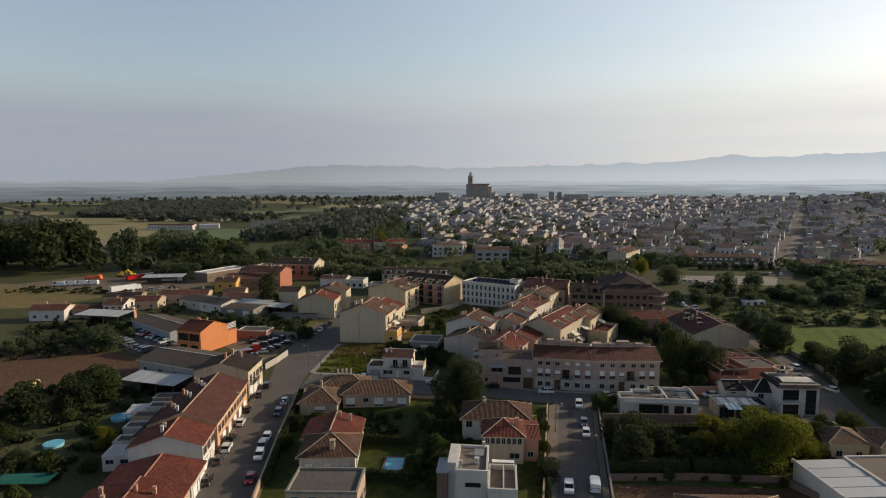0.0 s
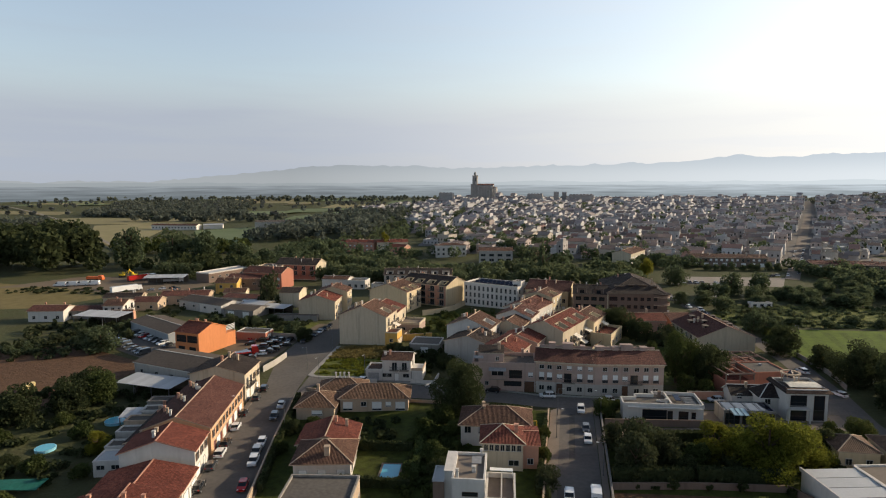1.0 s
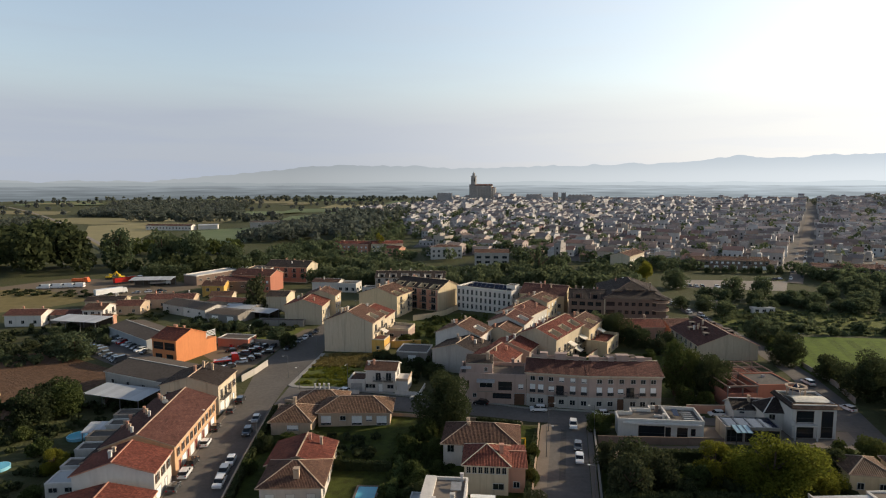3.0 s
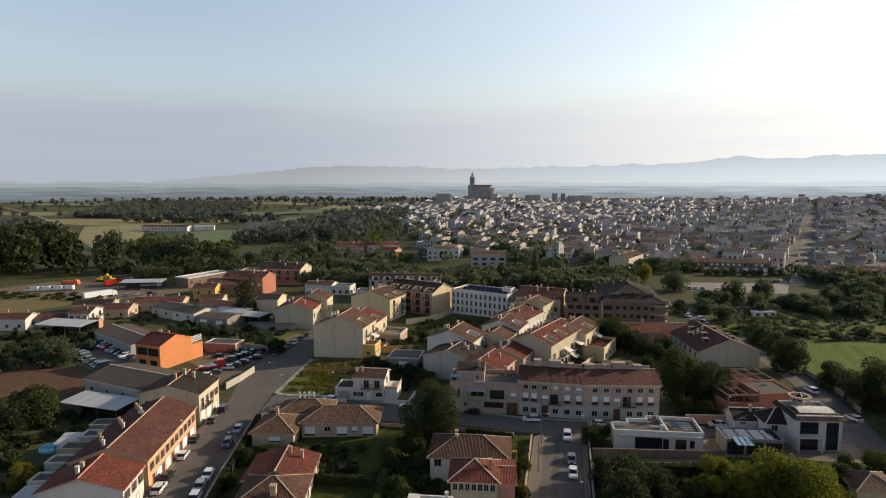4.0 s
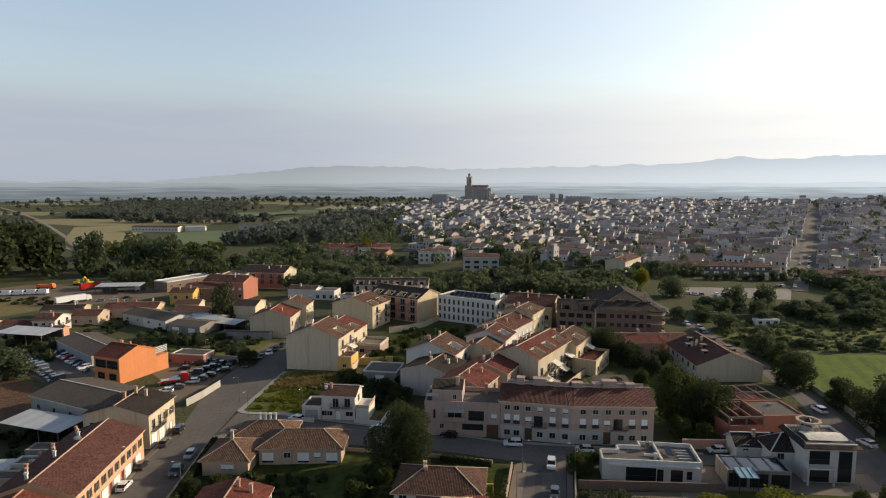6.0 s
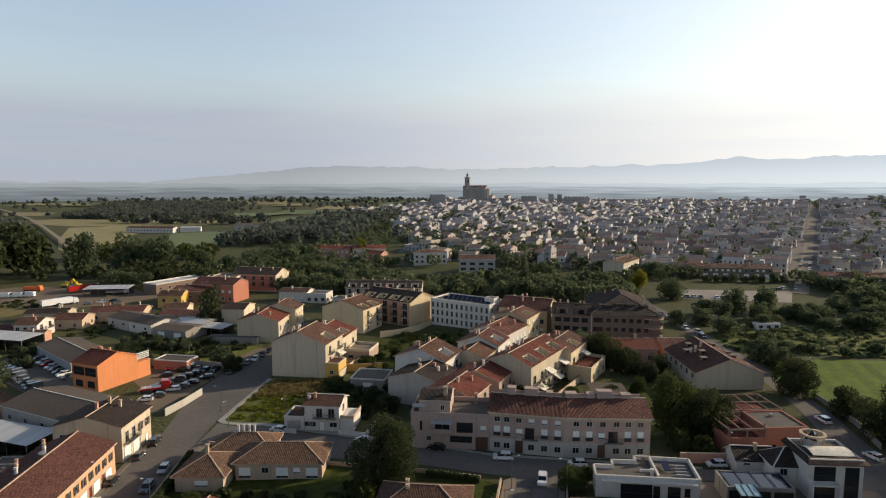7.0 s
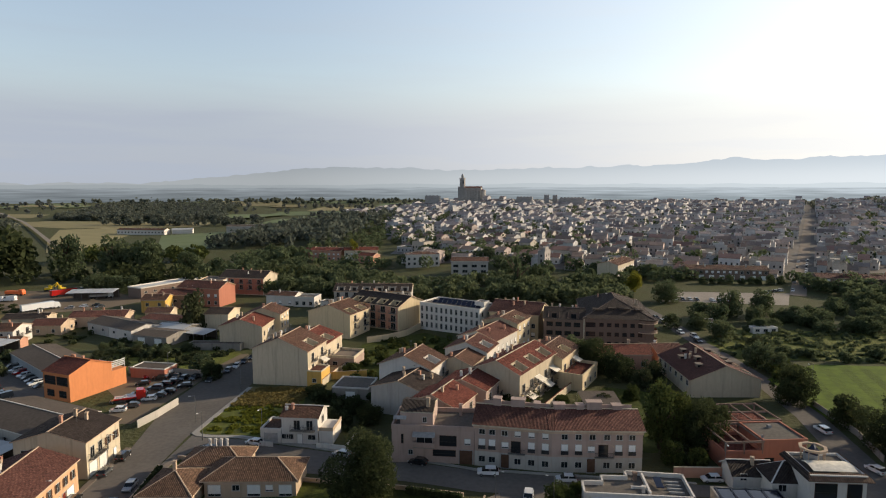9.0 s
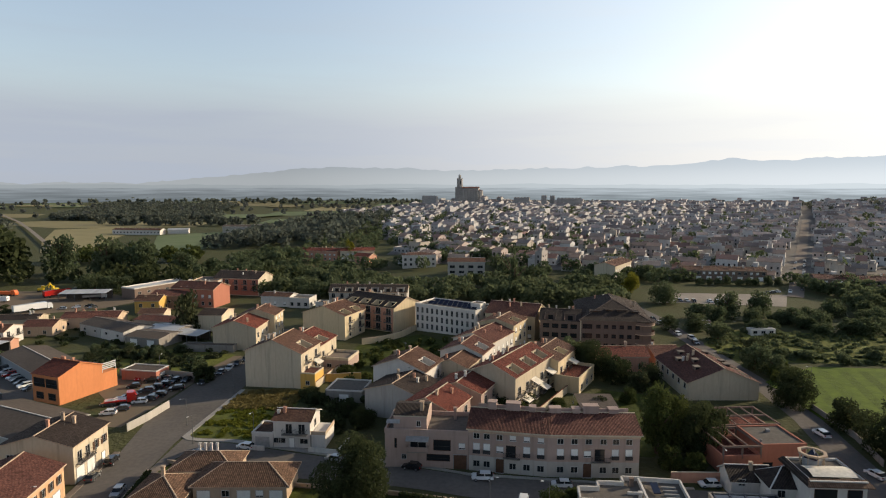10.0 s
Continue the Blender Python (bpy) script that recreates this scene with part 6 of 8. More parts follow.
# street terrace
rowh = house("terraced_house", "long terrace with red tiled roof, ochre front, doors and garages", (-59.6, 116.2), 10.5, 13.4, 26, 6.0, "y", 2.4, "apricot", "tile_old", "sand",
             "R:garage:5:1:2.3:2.3:0:3:0.1:0.98 R:door@door_red:5:1:1.0:2.3:0:3:0.0:0.9 R:leaves@shutter_brown:10:1:0.8:1.5:3.4:3:0.02:0.98", chimneys=0, shade="shutter_white")
for i in range(9):
    chimney_at(rowh, -8.5 - (i % 3) * 1.6, 2.2 + i * 2.7, 7.6 - (i % 3) * 0.5, 1.5, 0.4, ("white", "sand", "salmon")[i % 3])
b = Builder(); b.tube(0, 0, -0.08, 0.02, 0.1, 0.65, 14)
part("satellite_dish", b, "shutter_white", rowh, at=pose(-7.2, 15.5, 9.2, 60, 0, 200))
# dark tiles carry on the terrace's back slope, its shade put into their colour
house("annex", "lower back range, its dark roof standing for the terrace's unlit slope", (-72.9, 113.8), 10.5, 3.4, 25, 3.3, "y", 0.6, "sand", "tile_dark", "sand", "L:window:5:1:1.1:1.2:0.9", chimneys=5)
house("terraced_house", "cream corner house with dark old roof and sunlit front", (-65.8, 146.2), 5, 14, 11.5, 7.3, "y", 2.0, "cream", "tile_dark", "sand", "R:balcony:2:1:1.2:2.1:3.7:3:0.05:0.5 R:leaves@shutter_brown:2:1:1.0:1.6:4.0:3:0.5:0.98 R:garage:2:1:2.4:2.8:0:3:0.02:0.6 R:door:1:1:1.1:2.2:0:3:0.7:0.95 F:window:1:1:1.2:1.2:4.5:3:0:0.3", chimneys=1, antenna=True)
house("terraced_house", "white gabled house with bright red roof", (-57.6, 106.2), 12, 13.5, 8.4, 5.7, "y", 2.2, "white", "tile_red", "salmon", "R:leaves@shutter_brown:3:1:1.0:1.5:3.4 R:garage:1:1:2.4:2.3:0:3:0:0.4 R:door:1:1:1.1:2.2:0:3:0.5:0.8 F:window:1:1:2.2:0.8:2.4:3:0:0.25", chimneys=2)
house("terraced_house", "low terraced house with broad red roof and white chimney", (-54.3, 95.6), 12, 15, 8.4, 3.4, "y", 1.8, "white", "tile_red", "salmon", "R:garage:2:1:2.4:2.3:0 R:door:1:1:1.0:2.1:0", chimneys=0)
house("terraced_house", "terraced house with dark red roof", (-52.0, 84.4), 12, 16, 10.8, 3.4, "y", 1.8, "sand", "tile_red", "salmon", "R:garage:2:1:2.4:2.3:0", chimneys=2)
house("annex", "low white lean-to with a sheet roof", (-72.2, 106.4), 12, 5.4, 5.0, 3.0, "flat", 0.2, "white", "metal_roof", "white", "F:window:2:1:1.4:0.8:1.5")
for i, (x, y, w, mat) in enumerate(((-80, 120, 5, "white"), (-81, 126, 6, "sand"), (-82, 132, 5, "white"), (-83, 138, 6, "concrete"), (-77.5, 113, 5, "white"))):
    house("outbuilding", "low pale outbuilding with a flat roof behind the terrace", (x + 2.5, y), 10, w, 3.6, 2.6, "flat", 0.35, mat, "flat_roof", mat, "L:window:1:1:1.0:0.9:1.0", group="outbuildings")
house("building", "grey workshop with a low dark fibre roof", (-82.2, 152.2), -19, 23.5, 15, 5.2, "x", 1.6, "grey", "fibre_roof", "white", "F:window:4:1:1.0:1.0:2.6", over=0.3)
house("building", "flat-roofed workshop yard with white parapet walls", (-77.5, 157), 5, 9, 9, 3.2, "flat", 0.8, "white", "concrete", "white", "R:window:2:1:1.0:1.0:1.2")


def canopy(at, L, W, h, label, mat="metal_roof", drop=0.5, posts=4):
    root = thing("canopy", label, "canopy", at)
    n = max(4, int(L / 1.6))
    for i in range(n):
        b = Builder()
        x0, x1 = -L + i * L / n, -L + (i + 1) * L / n - 0.03
        b.slab([(x0, 0, h - drop), (x1, 0, h - drop), (x1, W, h), (x0, W, h)], 0.08, 0)
        part("roof_sheet", b, mat, root)
    for i in range(posts):
        for y, zz in ((0.2, h - drop), (W - 0.2, h)):
            b = Builder(); x = -L + 0.3 + i * (L - 0.6) / (posts - 1)
            b.box(x - 0.08, y - 0.08, -0.2, x + 0.08, y + 0.08, zz - 0.05)
            part("post", b, "galvanised", root)
    b = Builder(); b.box(-L, W - 0.1, -0.2, 0, W, h - 0.1); part("back_wall", b, "fibre_roof", root)
    return root


canopy(on_ground(-85, 144.2, -12), 17.5, 7.5, 4.0, "open shed with a pale corrugated sheet roof")
canopy(on_ground(-148, 216, -6), 20, 9, 5.0, "open shed with a white sheet roof and dark inside")
canopy(on_ground(-83.4, 129, 12), 4.6, 5, 2.8, "small lean-to with a grey corrugated roof")
canopy(on_ground(-93, 244, -14), 14, 7, 3.6, "broken sheet-roofed canopy over a scrap yard")
canopy(on_ground(-178, 318, 12), 22, 8, 4.5, "long grey truck shelter", drop=0.8)

# left background
house("house", "bright yellow house with a brown roof", (-136, 293), 8, 10.5, 10, 5.4, "x", 1.8, "ochre", "tile_brown", "sand", "F:window:2:1:1.2:1.4:2.8 R:window:2:1:1.2:1.4:1.2", chimneys=2)
house("building", "brown tiled warehouse block", (-128, 303), 8, 17, 15, 6.0, "x", 1.6, "brown", "tile_old", "sand", "F:window:3:1:1.4:1.0:3", chimneys=2)
house("building", "long low warehouse with a white roof edge", (-150, 361), 68, 42, 10, 5.0, "flat", 0.6, "brown", "metal_roof", "white", "F:window:8:1:1.6:1.0:2.4", category="warehouse")
house("building", "white-walled warehouse end beside the trees", (-128, 332), 6, 13, 14, 8.0, "flat", 0.5, "white", "flat_roof", "sand", "F:window:2:2:1.2:1.2:1.4:3")
house("building", "grey-white workshop row with low fibre roofs", (-120, 243.5), -25, 14, 12, 3.8, "x", 1.4, "white", "fibre_roof", "concrete", "F:window:2:1:1.2:0.9:1.8", over=0.15)
house("building", "grey-white workshop with a low fibre roof", (-133, 249.6), -25, 13.5, 12, 3.8, "x", 1.4, "grey", "fibre_roof", "concrete", "F:window:2:1:1.2:0.9:1.8", over=0.15)
house("building", "dark open-fronted shed with pale doors", (-103.5, 238), -12, 14.5, 11, 3.2, "x", 0.8, "concrete", "fibre_roof", "concrete", "F:garage:2:1:3.0:2.6:0", over=0.3)
house("house", "low cottage with a brown tiled roof", (-152.6, 250.5), 10, 11, 10, 3.6, "x", 1.6, "sand", "tile_old", "sand", "F:window:2:1:1.0:1.2:1.0 R:window:2:1:1.0:1.2:1.0", chimneys=2)
house("house", "long brown-roofed house with a tan front", (-137.4, 266), 12, 21, 10, 4.0, "x", 1.6, "sand", "tile_old", "sand", "F:window:4:1:1.1:1.2:1.2", chimneys=2)
house("house", "small white cottage among the workshops", (-124, 276), 10, 10, 8, 3.8, "x", 1.3, "beige", "tile_brown", "sand", "F:window:2:1:1.0:1.2:1.0", chimneys=1)
house("house", "pale two-storey house with a wide terrace", (-158, 234.5), 10, 8, 11, 5.2, "x", 1.6, "white", "tile_brown", "sand", "R:balcony:2:1:1.6:2.0:2.8 F:window:3:1:1.2:1.2:3.2 F:window:3:1:1.2:1.2:0.8", chimneys=2)
house("house", "white farmhouse at the field's edge", (-178, 226), 8, 14, 9, 4.4, "x", 1.5, "white", "tile_old", "sand", "F:window:3:1:1.1:1.2:1.2 R:window:1:1:1.1:1.2:1.2", chimneys=2)
house("building", "long blue-grey shed with a low fibre roof", (-116.5, 197.6), -34, 31, 13, 3.4, "x", 1.2, "bluegrey", "fibre_roof", "white", "", over=0.2, category="shed")
house("building", "low brick store with a white side wall", (-84.5, 204.5), -4, 11, 6, 2.8, "flat", 0.3, "brick_red", "fibre_roof", "white", "R:garage:1:1:2.2:2.0:0")
house("farm", "long white farm building with red roof in the fields", (-370, 690), -2, 58, 12, 5.0, "x", 1.6, "white", "tile_brown", "white", "F:window:14:1:1.6:1.4:1.8", category="farm building")
house("farm", "white farm shed with a bright roof", (-345, 706), 20, 22, 10, 4.5, "x", 1.2, "white", "metal_roof", "white", "", category="farm building")
house("building", "long pale industrial shed beside woods", (-262, 712), 12, 42, 14, 6, "x", 1.6, "grey", "fibre_roof", "white", "", category="warehouse")
house("building", "grey roofed farm shed", (-205, 640), 12, 26, 12, 6, "x", 1.6, "beige", "tile_brown", "white", "F:window:5:1:1.4:1.2:2", category="farm building")
house("apartment_block", "pink-roofed estate house among trees", (-104, 464), -8, 28, 13, 7, "x", 1.8, "salmon", "tile_red", "cream", "F:mixed:8:2:1.2:1.3:1:2.9", chimneys=3)
house("apartment_block", "pale terrace with salmon roof among trees", (-78, 470), 14, 24, 12, 7.0, "x", 1.8, "cream", "tile_red", "cream", "F:mixed:7:2:1.2:1.3:1:2.9", chimneys=3)
house("apartment_block", "white three-storey block with flat eaves among trees", (-30, 438), 14, 22, 12, 8, "hip", 1.2, "white", "tile_brown", "white", "F:window:6:2:1.4:1.6:1.2:3.2 R:window:3:2:1.2:1.5:1.2:3.2")
house("apartment_block", "grey and white block with dark window bands", (3, 402), 2, 22, 12, 8, "x", 1.8, "grey", "tile_brown", "white", "F:window:4:2:3.0:1.6:1.2:3.2")

# near right
lv = house("building", "white pavilion with pale roof panels and dark gaps", (62.0, 98.4), 8, 9.0, 13.4, 3.6, "plain", 0, "white", "metal_roof", "white", "F:window:4:1:1.8:2.0:0.4")
for i in range(4):
    b = Builder(); b.slab([(-9.3, 0.2 + i * 3.3, 3.9), (0.1, 0.2 + i * 3.3, 3.9), (0.1, 3.0 + i * 3.3, 4.05), (-9.3, 3.0 + i * 3.3, 4.05)], 0.12, 0)
    part("roof_panel", b, "metal_roof", lv)
for x in (-9.45, 0.15):
    b = Builder(); b.box(x, 0, 3.6, x + 0.25, 13.4, 4.2); part("roof_beam", b, "white", lv)
house("building", "broad flat-roofed pavilion with a sandy deck", (75.6, 100.3), 8, 13.2, 14, 3.8, "flat", 0.35, "white", "paving", "white", "F:window:4:1:1.8:2.0:0.4", chimneys=1)
house("house", "cream house with small hipped tiled roofs", (68.8, 118.8), -4, 7, 7.5, 3.6, "hip", 1.5, "yellow", "tile_pale", "sand", "F:window:2:1:1.0:1.1:1.0", over=0.4)
house("house", "cream house with a pyramid tiled roof", (80, 116.5), -4, 10, 9, 3.9, "hip", 1.9, "yellow", "tile_pale", "sand", "F:window:2:1:0.9:0.9:1.4", over=0.4)
house("house", "tiled roof of a garden house", (44, 90), 3, 16, 9, 2.6, "hip", 1.7, "sand", "tile_pale", "sand", "F:window:2:1:1:1:1", over=0.4)

# walls, fences
wall_line([(-98.5, 209), (-84, 208.6), (-73.8, 207.4)], 2.0, 0.25, "concrete", "long concrete wall round the car yard", "concrete")
wall_line([(-71.2, 170.4), (-70.2, 177), (-69.8, 185.6)], 1.9, 0.15, "grey", "grey corrugated hoarding at the yard corner")
wall_line([(-34.8, 247.1), (-27.8, 251), (-22.5, 258), (-18.8, 268)], 2.2, 0.25, "yellow", "curved sunlit ochre boundary wall", "sand")
wall_line([(-36.5, 207), (-26, 209)], 2.2, 0.2, "ochre", "orange-yellow boundary wall of a back garden", "sand")
wall_line([(-53.8, 150.2), (-48.8, 122), (-44.2, 100), (-38, 70)], 1.4, 0.25, "sand", "street-side garden wall with sandy coping", "sand")
wall_line([(-53.2, 156), (-24, 147.6), (-5, 145.4), (6.2, 143.6)], 0.7, 0.22, "sand", "low garden wall along the cross street", "sand")
wall_line([(9.9, 142.6), (6.4, 102), (4, 74)], 1.0, 0.25, "sand", "pale garden wall along the side street", "sand")
# white wall greyed: the side street's shade put into its colour
wall_line([(21.9, 144.6), (17.8, 100.4), (15.8, 74)], 1.2, 0.22, "concrete", "white garden wall along the side street, greyed for its shade", "concrete")
wall_line([(21.6, 135.6), (47, 137)], 1.6, 0.22, "brown", "dark retaining wall below the white bungalow", "brown")
# brown render here puts the garden's shade into the wall colour
wall_line([(18.4, 107.2), (33, 108.8), (48.6, 109.2), (55, 99)], 1.2, 0.25, "brown", "dark shaded garden wall", "brown")
wall_line([(-98, 150), (-106, 172), (-108, 180)], 1.1, 0.2, "concrete", "low rubble wall by the ploughed field", "concrete")
wall_line([(88.5, 196), (89, 178), (87, 165)], 1.4, 0.2, "concrete", "garden wall along the lane", None)
hedge(-30.5, 120.4, -18.8, 120.2, 1.0, 2.0); hedge(-17.6, 124, -16.6, 108, 1.6, 1.8, "leaf_green", "clipped bright green hedge"); hedge(-30, 105.4, -17, 105, 1.2, 2.0)
hedge(-48, 124, -52.8, 149, 1.0, 1.8); hedge(-43.4, 102, -48, 123, 1.0, 1.8); hedge(-4, 144.2, 6, 142.4, 0.9, 1.3); hedge(8.8, 136, 5.6, 104, 0.9, 1.5)
hedge(30, 128.8, 46, 129.6, 1.4, 2.2); hedge(46, 128, 62, 130, 1.6, 2.6); hedge(19, 109.4, 33, 110.6, 1.6, 3.0); hedge(34, 110.6, 49, 111.0, 1.6, 3.2)
hedge(-74.5, 209, -97, 211, 1.2, 1.4, "leaf_olive", "scrubby hedge along the wall")


def pool(x, y, L, W, rz, label, round_=False):
    root = thing("pool", label, "swimming pool", on_ground(x, y, rz))
    b = Builder()
    if round_:
        b.tube(0, 0, 0, 0.6, L / 2, L / 2, 20); part("pool_wall", b, "pool_lining", root)
        b = Builder(); b.tube(0, 0, 0.6, 0.61, L / 2 - 0.15, L / 2 - 0.15, 20); part("water", b, "pool_water", root)
    else:
        for x0, y0, x1, y1 in ((-L / 2 - .4, -W / 2 - .4, L / 2 + .4, -W / 2), (-L / 2 - .4, W / 2, L / 2 + .4, W / 2 + .4), (-L / 2 - .4, -W / 2, -L / 2, W / 2), (L / 2, -W / 2, L / 2 + .4, W / 2)):
            b = Builder(); b.box(x0, y0, 0, x1, y1, 0.14); part("coping", b, "paving", root)
        b = Builder(); b.box(-L / 2, -W / 2, 0, L / 2, W / 2, 0.09); part("water", b, "pool_water", root)
    return root


pool(-21.6, 111.2, 3.4, 5.6, 3, "small rectangular blue garden pool set in a dark lawn")
pool(-95.6, 115.4, 4.0, 0, 0, "round above-ground pool with pale blue water", True)
pool(-90.3, 130.7, 4.8, 0, 0, "round blue above-ground pool behind the terrace", True)
b = Builder(); b.slab([(-6, -1.4, 1.2), (4.5, -1.6, 1.0), (5, 1.6, 1.6), (-5.4, 1.8, 1.4)], 0.06, 0)
t_ = thing("tarpaulin", "green shade netting stretched over a garden bed", "tarpaulin", on_ground(-88, 99, 8)); part("netting", b, "tarp", t_)
for x in (-5, 0, 4):
    b = Builder(); b.box(x - .05, -.05, -0.1, x + .05, .05, 1.25); part("post", b, "wood", t_)
for i in range(4):
    b = Builder(); b.tube(0, 0, -0.62, 0.62, 0.78, 0.78, 16)
    tagged(part("straw_bale", b, "straw", at=pose(-128.2 - i * 0.25, 146.8 + i * 1.5, ground_z(-130) + 0.8, 90, 0, 8 + (i % 2) * 5)), "round golden straw bale on the ploughed field", "straw bale", "straw bales")
house("house", "grey ruined outhouse with patchy tiled roof", (-166, 233), 12, 12, 9, 3.4, "x", 1.2, "concrete", "tile_old", "concrete", "F:window:2:1:1.0:1.0:1.0")
house("house", "salmon cottage with an open porch", (-151, 228.5), 12, 8, 6, 3.2, "x", 1.0, "salmon", "tile_brown", "sand", "F:door:2:1:1.2:2.0:0", chimneys=1)
house("house", "low house with dark tiles behind the yard", (-168, 262), 14, 16, 9, 3.4, "x", 1.3, "beige", "tile_dark", "sand", "F:window:3:1:1.0:1.1:1.0", chimneys=2)
house("building", "low store with rusty dark roof", (-112, 262), -10, 18, 10, 3.4, "x", 1.0, "concrete", "tile_old", "concrete", "F:garage:2:1:2.6:2.2:0")
house("building", "grey shed with a pale sheet roof", (-104, 250), -12, 13, 9, 3.2, "x", 0.8, "concrete", "metal_roof", "concrete", "F:garage:1:1:2.6:2.2:0")
house("house", "beige blank-walled house behind the tall tree", (-92.5, 262), 3, 9, 12, 6.6, "x", 1.4, "cream", "tile_dark", "sand", "")
house("building", "long low wall-like store by the meadow", (-76, 236), 3, 18, 4, 2.2, "flat", 0.2, "concrete", "fibre_roof", "concrete", "")
house("house", "small salmon-gabled house among trees", (-78, 452), -20, 12, 10, 5, "x", 1.8, "salmon", "tile_red", "cream", "F:window:2:1:1.1:1.2:1.2")
house("house", "white garden house with flat roof", (-62, 306), -4, 8, 6, 3.2, "flat", 0.4, "white", "flat_roof", "white", "F:window:2:1:1.0:1.1:1.0")
house("apartment_block", "long low terrace facing the square at the town's edge", (160, 396), -4, 44, 11, 5.6, "x", 1.6, "brown", "tile_brown", "sand", "F:mixed:14:1:1.3:1.5:3.3 F:garage:8:1:2.6:2.3:0", chimneys=4, base=0.6)
house("apartment_block", "long brown terrace beside the straight town street", (222, 366), -8, 48, 11, 5.6, "x", 1.6, "brown", "tile_old", "sand", "F:mixed:14:1:1.3:1.5:3.3", chimneys=4, base=0.4)
house("apartment_block", "cream sunlit block at the edge of the square", (90, 414), 62, 30, 12, 7.6, "x", 1.8, "cream", "tile_brown", "sand", "F:mixed:9:2:1.2:1.5:1.0:3.1", chimneys=3, base=1.5)


def awning(x, y, z, w, d, rz, label="cream fabric awning over a terrace"):
    root = thing("awning", label, "awning", pose(x, y, z, 0, 0, rz), "awnings")
    b = Builder(); b.slab([(-w / 2, -d, -0.9), (w / 2, -d, -0.9), (w / 2, 0, 0), (-w / 2, 0, 0)], 0.04, 0); part("fabric", b, "awning", root)
    b = Builder(); b.box(-w / 2, -0.06, -0.06, w / 2, 0.06, 0.08); part("roller", b, "shutter_white", root)
    for sx in (-w / 2 + 0.05, w / 2 - 0.05):
        b = Builder(); b.slab([(sx - 0.03, -d, -0.95), (sx + 0.03, -d, -0.95), (sx + 0.03, 0, -0.5), (sx - 0.03, 0, -0.5)], 0.05, 0); part("arm", b, "shutter_white", root)


for hs, spots in (((16.8, 185.8, -26), (5, 10.5, 16, 20)), ((28.5, 204.5, -24), (4, 10)), ((-40.7, 201.2, -6), (4, 9)), ((-40, 214.4, -6), (5,)), ((8.9, 180, -19), (6,)), ((3.0, 167.2, -20), (7,))):
    m = pose(hs[0], hs[1], 0, 0, 0, hs[2])
    for k, u in enumerate(spots):
        p = m @ Vector((0.05, u, 0))
        awning(p.x, p.y, 2.9 + 2.9 * (k % 2) + ground_z(p.x), 3.0, 2.2, hs[2] + 90)
# walled front terraces of the sunny row
for hs, w, d in (((16.8, 185.8, -26), 22, 5.5), ((-40.7, 201.2, -6), 12, 4.0), ((-40, 214.4, -6), 13, 5)):
    m = pose(hs[0], hs[1], 0, 0, 0, hs[2])
    pts = [m @ Vector(q) for q in ((0.2, 0.2, 0), (d, 0.2, 0), (d, w, 0), (0.2, w, 0))]
    wall_line([(p.x, p.y) for p in pts], 2.0, 0.18, "beige", "beige terrace wall in front of the sunny houses", "tile_red")


def solar_panel(x, y, z, rz, n):
    for i in range(n):
        root = thing("solar_panel", "dark blue tilted solar panel on a flat roof", "solar panel", pose(x, y, z, 0, 0, rz) @ pose(-2.1 * i, 0, 0), "solar panels")
        b = Builder(); b.slab([(-0.95, -0.8, 0.15), (0.95, -0.8, 0.15), (0.95, 0.7, 0.95), (-0.95, 0.7, 0.95)], 0.06, 0); part("cell_sheet", b, "solar", root)
        for q in (-0.8, 0.8):
            b = Builder(); b.box(q - 0.03, 0.55, 0, q + 0.03, 0.61, 0.85); part("leg", b, "galvanised", root)


m = pose(4.1, 256.5, 0, 0, 0, -27)
p = m @ Vector((-3, 9, 0)); solar_panel(p.x, p.y, 9.46, -27, 10)
p = m @ Vector((-3, 4.5, 0)); solar_panel(p.x, p.y, 9.46, -27, 10)
# blocks and boxes on the white apartment roof
house("stairhead", "white stair tower on the apartment roof", (5.6, 261), -27, 4, 4, 11.4, "flat", 0.2, "white", "flat_roof", "white", "")


def greenhouse(x, y, rz, L, W):
    root = thing("greenhouse", "small white-framed greenhouse with a dark mesh roof", "greenhouse", on_ground(x, y, rz))
    for i in range(6):
        b = Builder(); b.box(-L + i * L / 6 + 0.05, -0.04, 0.1, -L + (i + 1) * L / 6 - 0.05, 0, 2.0); part("panel", b, "shutter_white", root)
    for q in range(7):
        for yy in (0, W):
            b = Builder(); b.box(-L + q * L / 6 - 0.05, yy - 0.05, -0.1, -L + q * L / 6 + 0.05, yy + 0.05, 2.4); part("post", b, "shutter_white", root)
    b = Builder(); b.slab([(-L, 0, 2.4), (0, 0, 2.4), (0, W, 2.8), (-L, W, 2.8)], 0.05, 0); part("roof", b, "fibre_roof", root)


greenhouse(41, 184, 4, 9, 10)

r = thing("swing_frame", "yellow painted garden swing frame on a lawn", "swing", on_ground(5.4, 131.5, 10))
for x in (-1.2, 1.2):
    for sgn in (-1, 1):
        b = Builder(); b.slab([(x - 0.06, sgn * 0.8, 0.0), (x + 0.06, sgn * 0.8, 0.0), (x + 0.06, 0, 2.1), (x - 0.06, 0, 2.1)], 0.08, 0); part("leg", b, "paint_yellow", r)
b = Builder(); b.box(-1.3, -0.07, 2.05, 1.3, 0.07, 2.2); part("crossbar", b, "paint_yellow", r)
b = Builder(); b.box(-0.4, -0.15, 0.5, 0.4, 0.15, 0.56); part("seat", b, "wood", r)
for x in (-0.38, 0.36):
    b = Builder(); b.box(x, -0.01, 0.5, x + 0.02, 0.01, 2.1); part("rope", b, "iron", r)

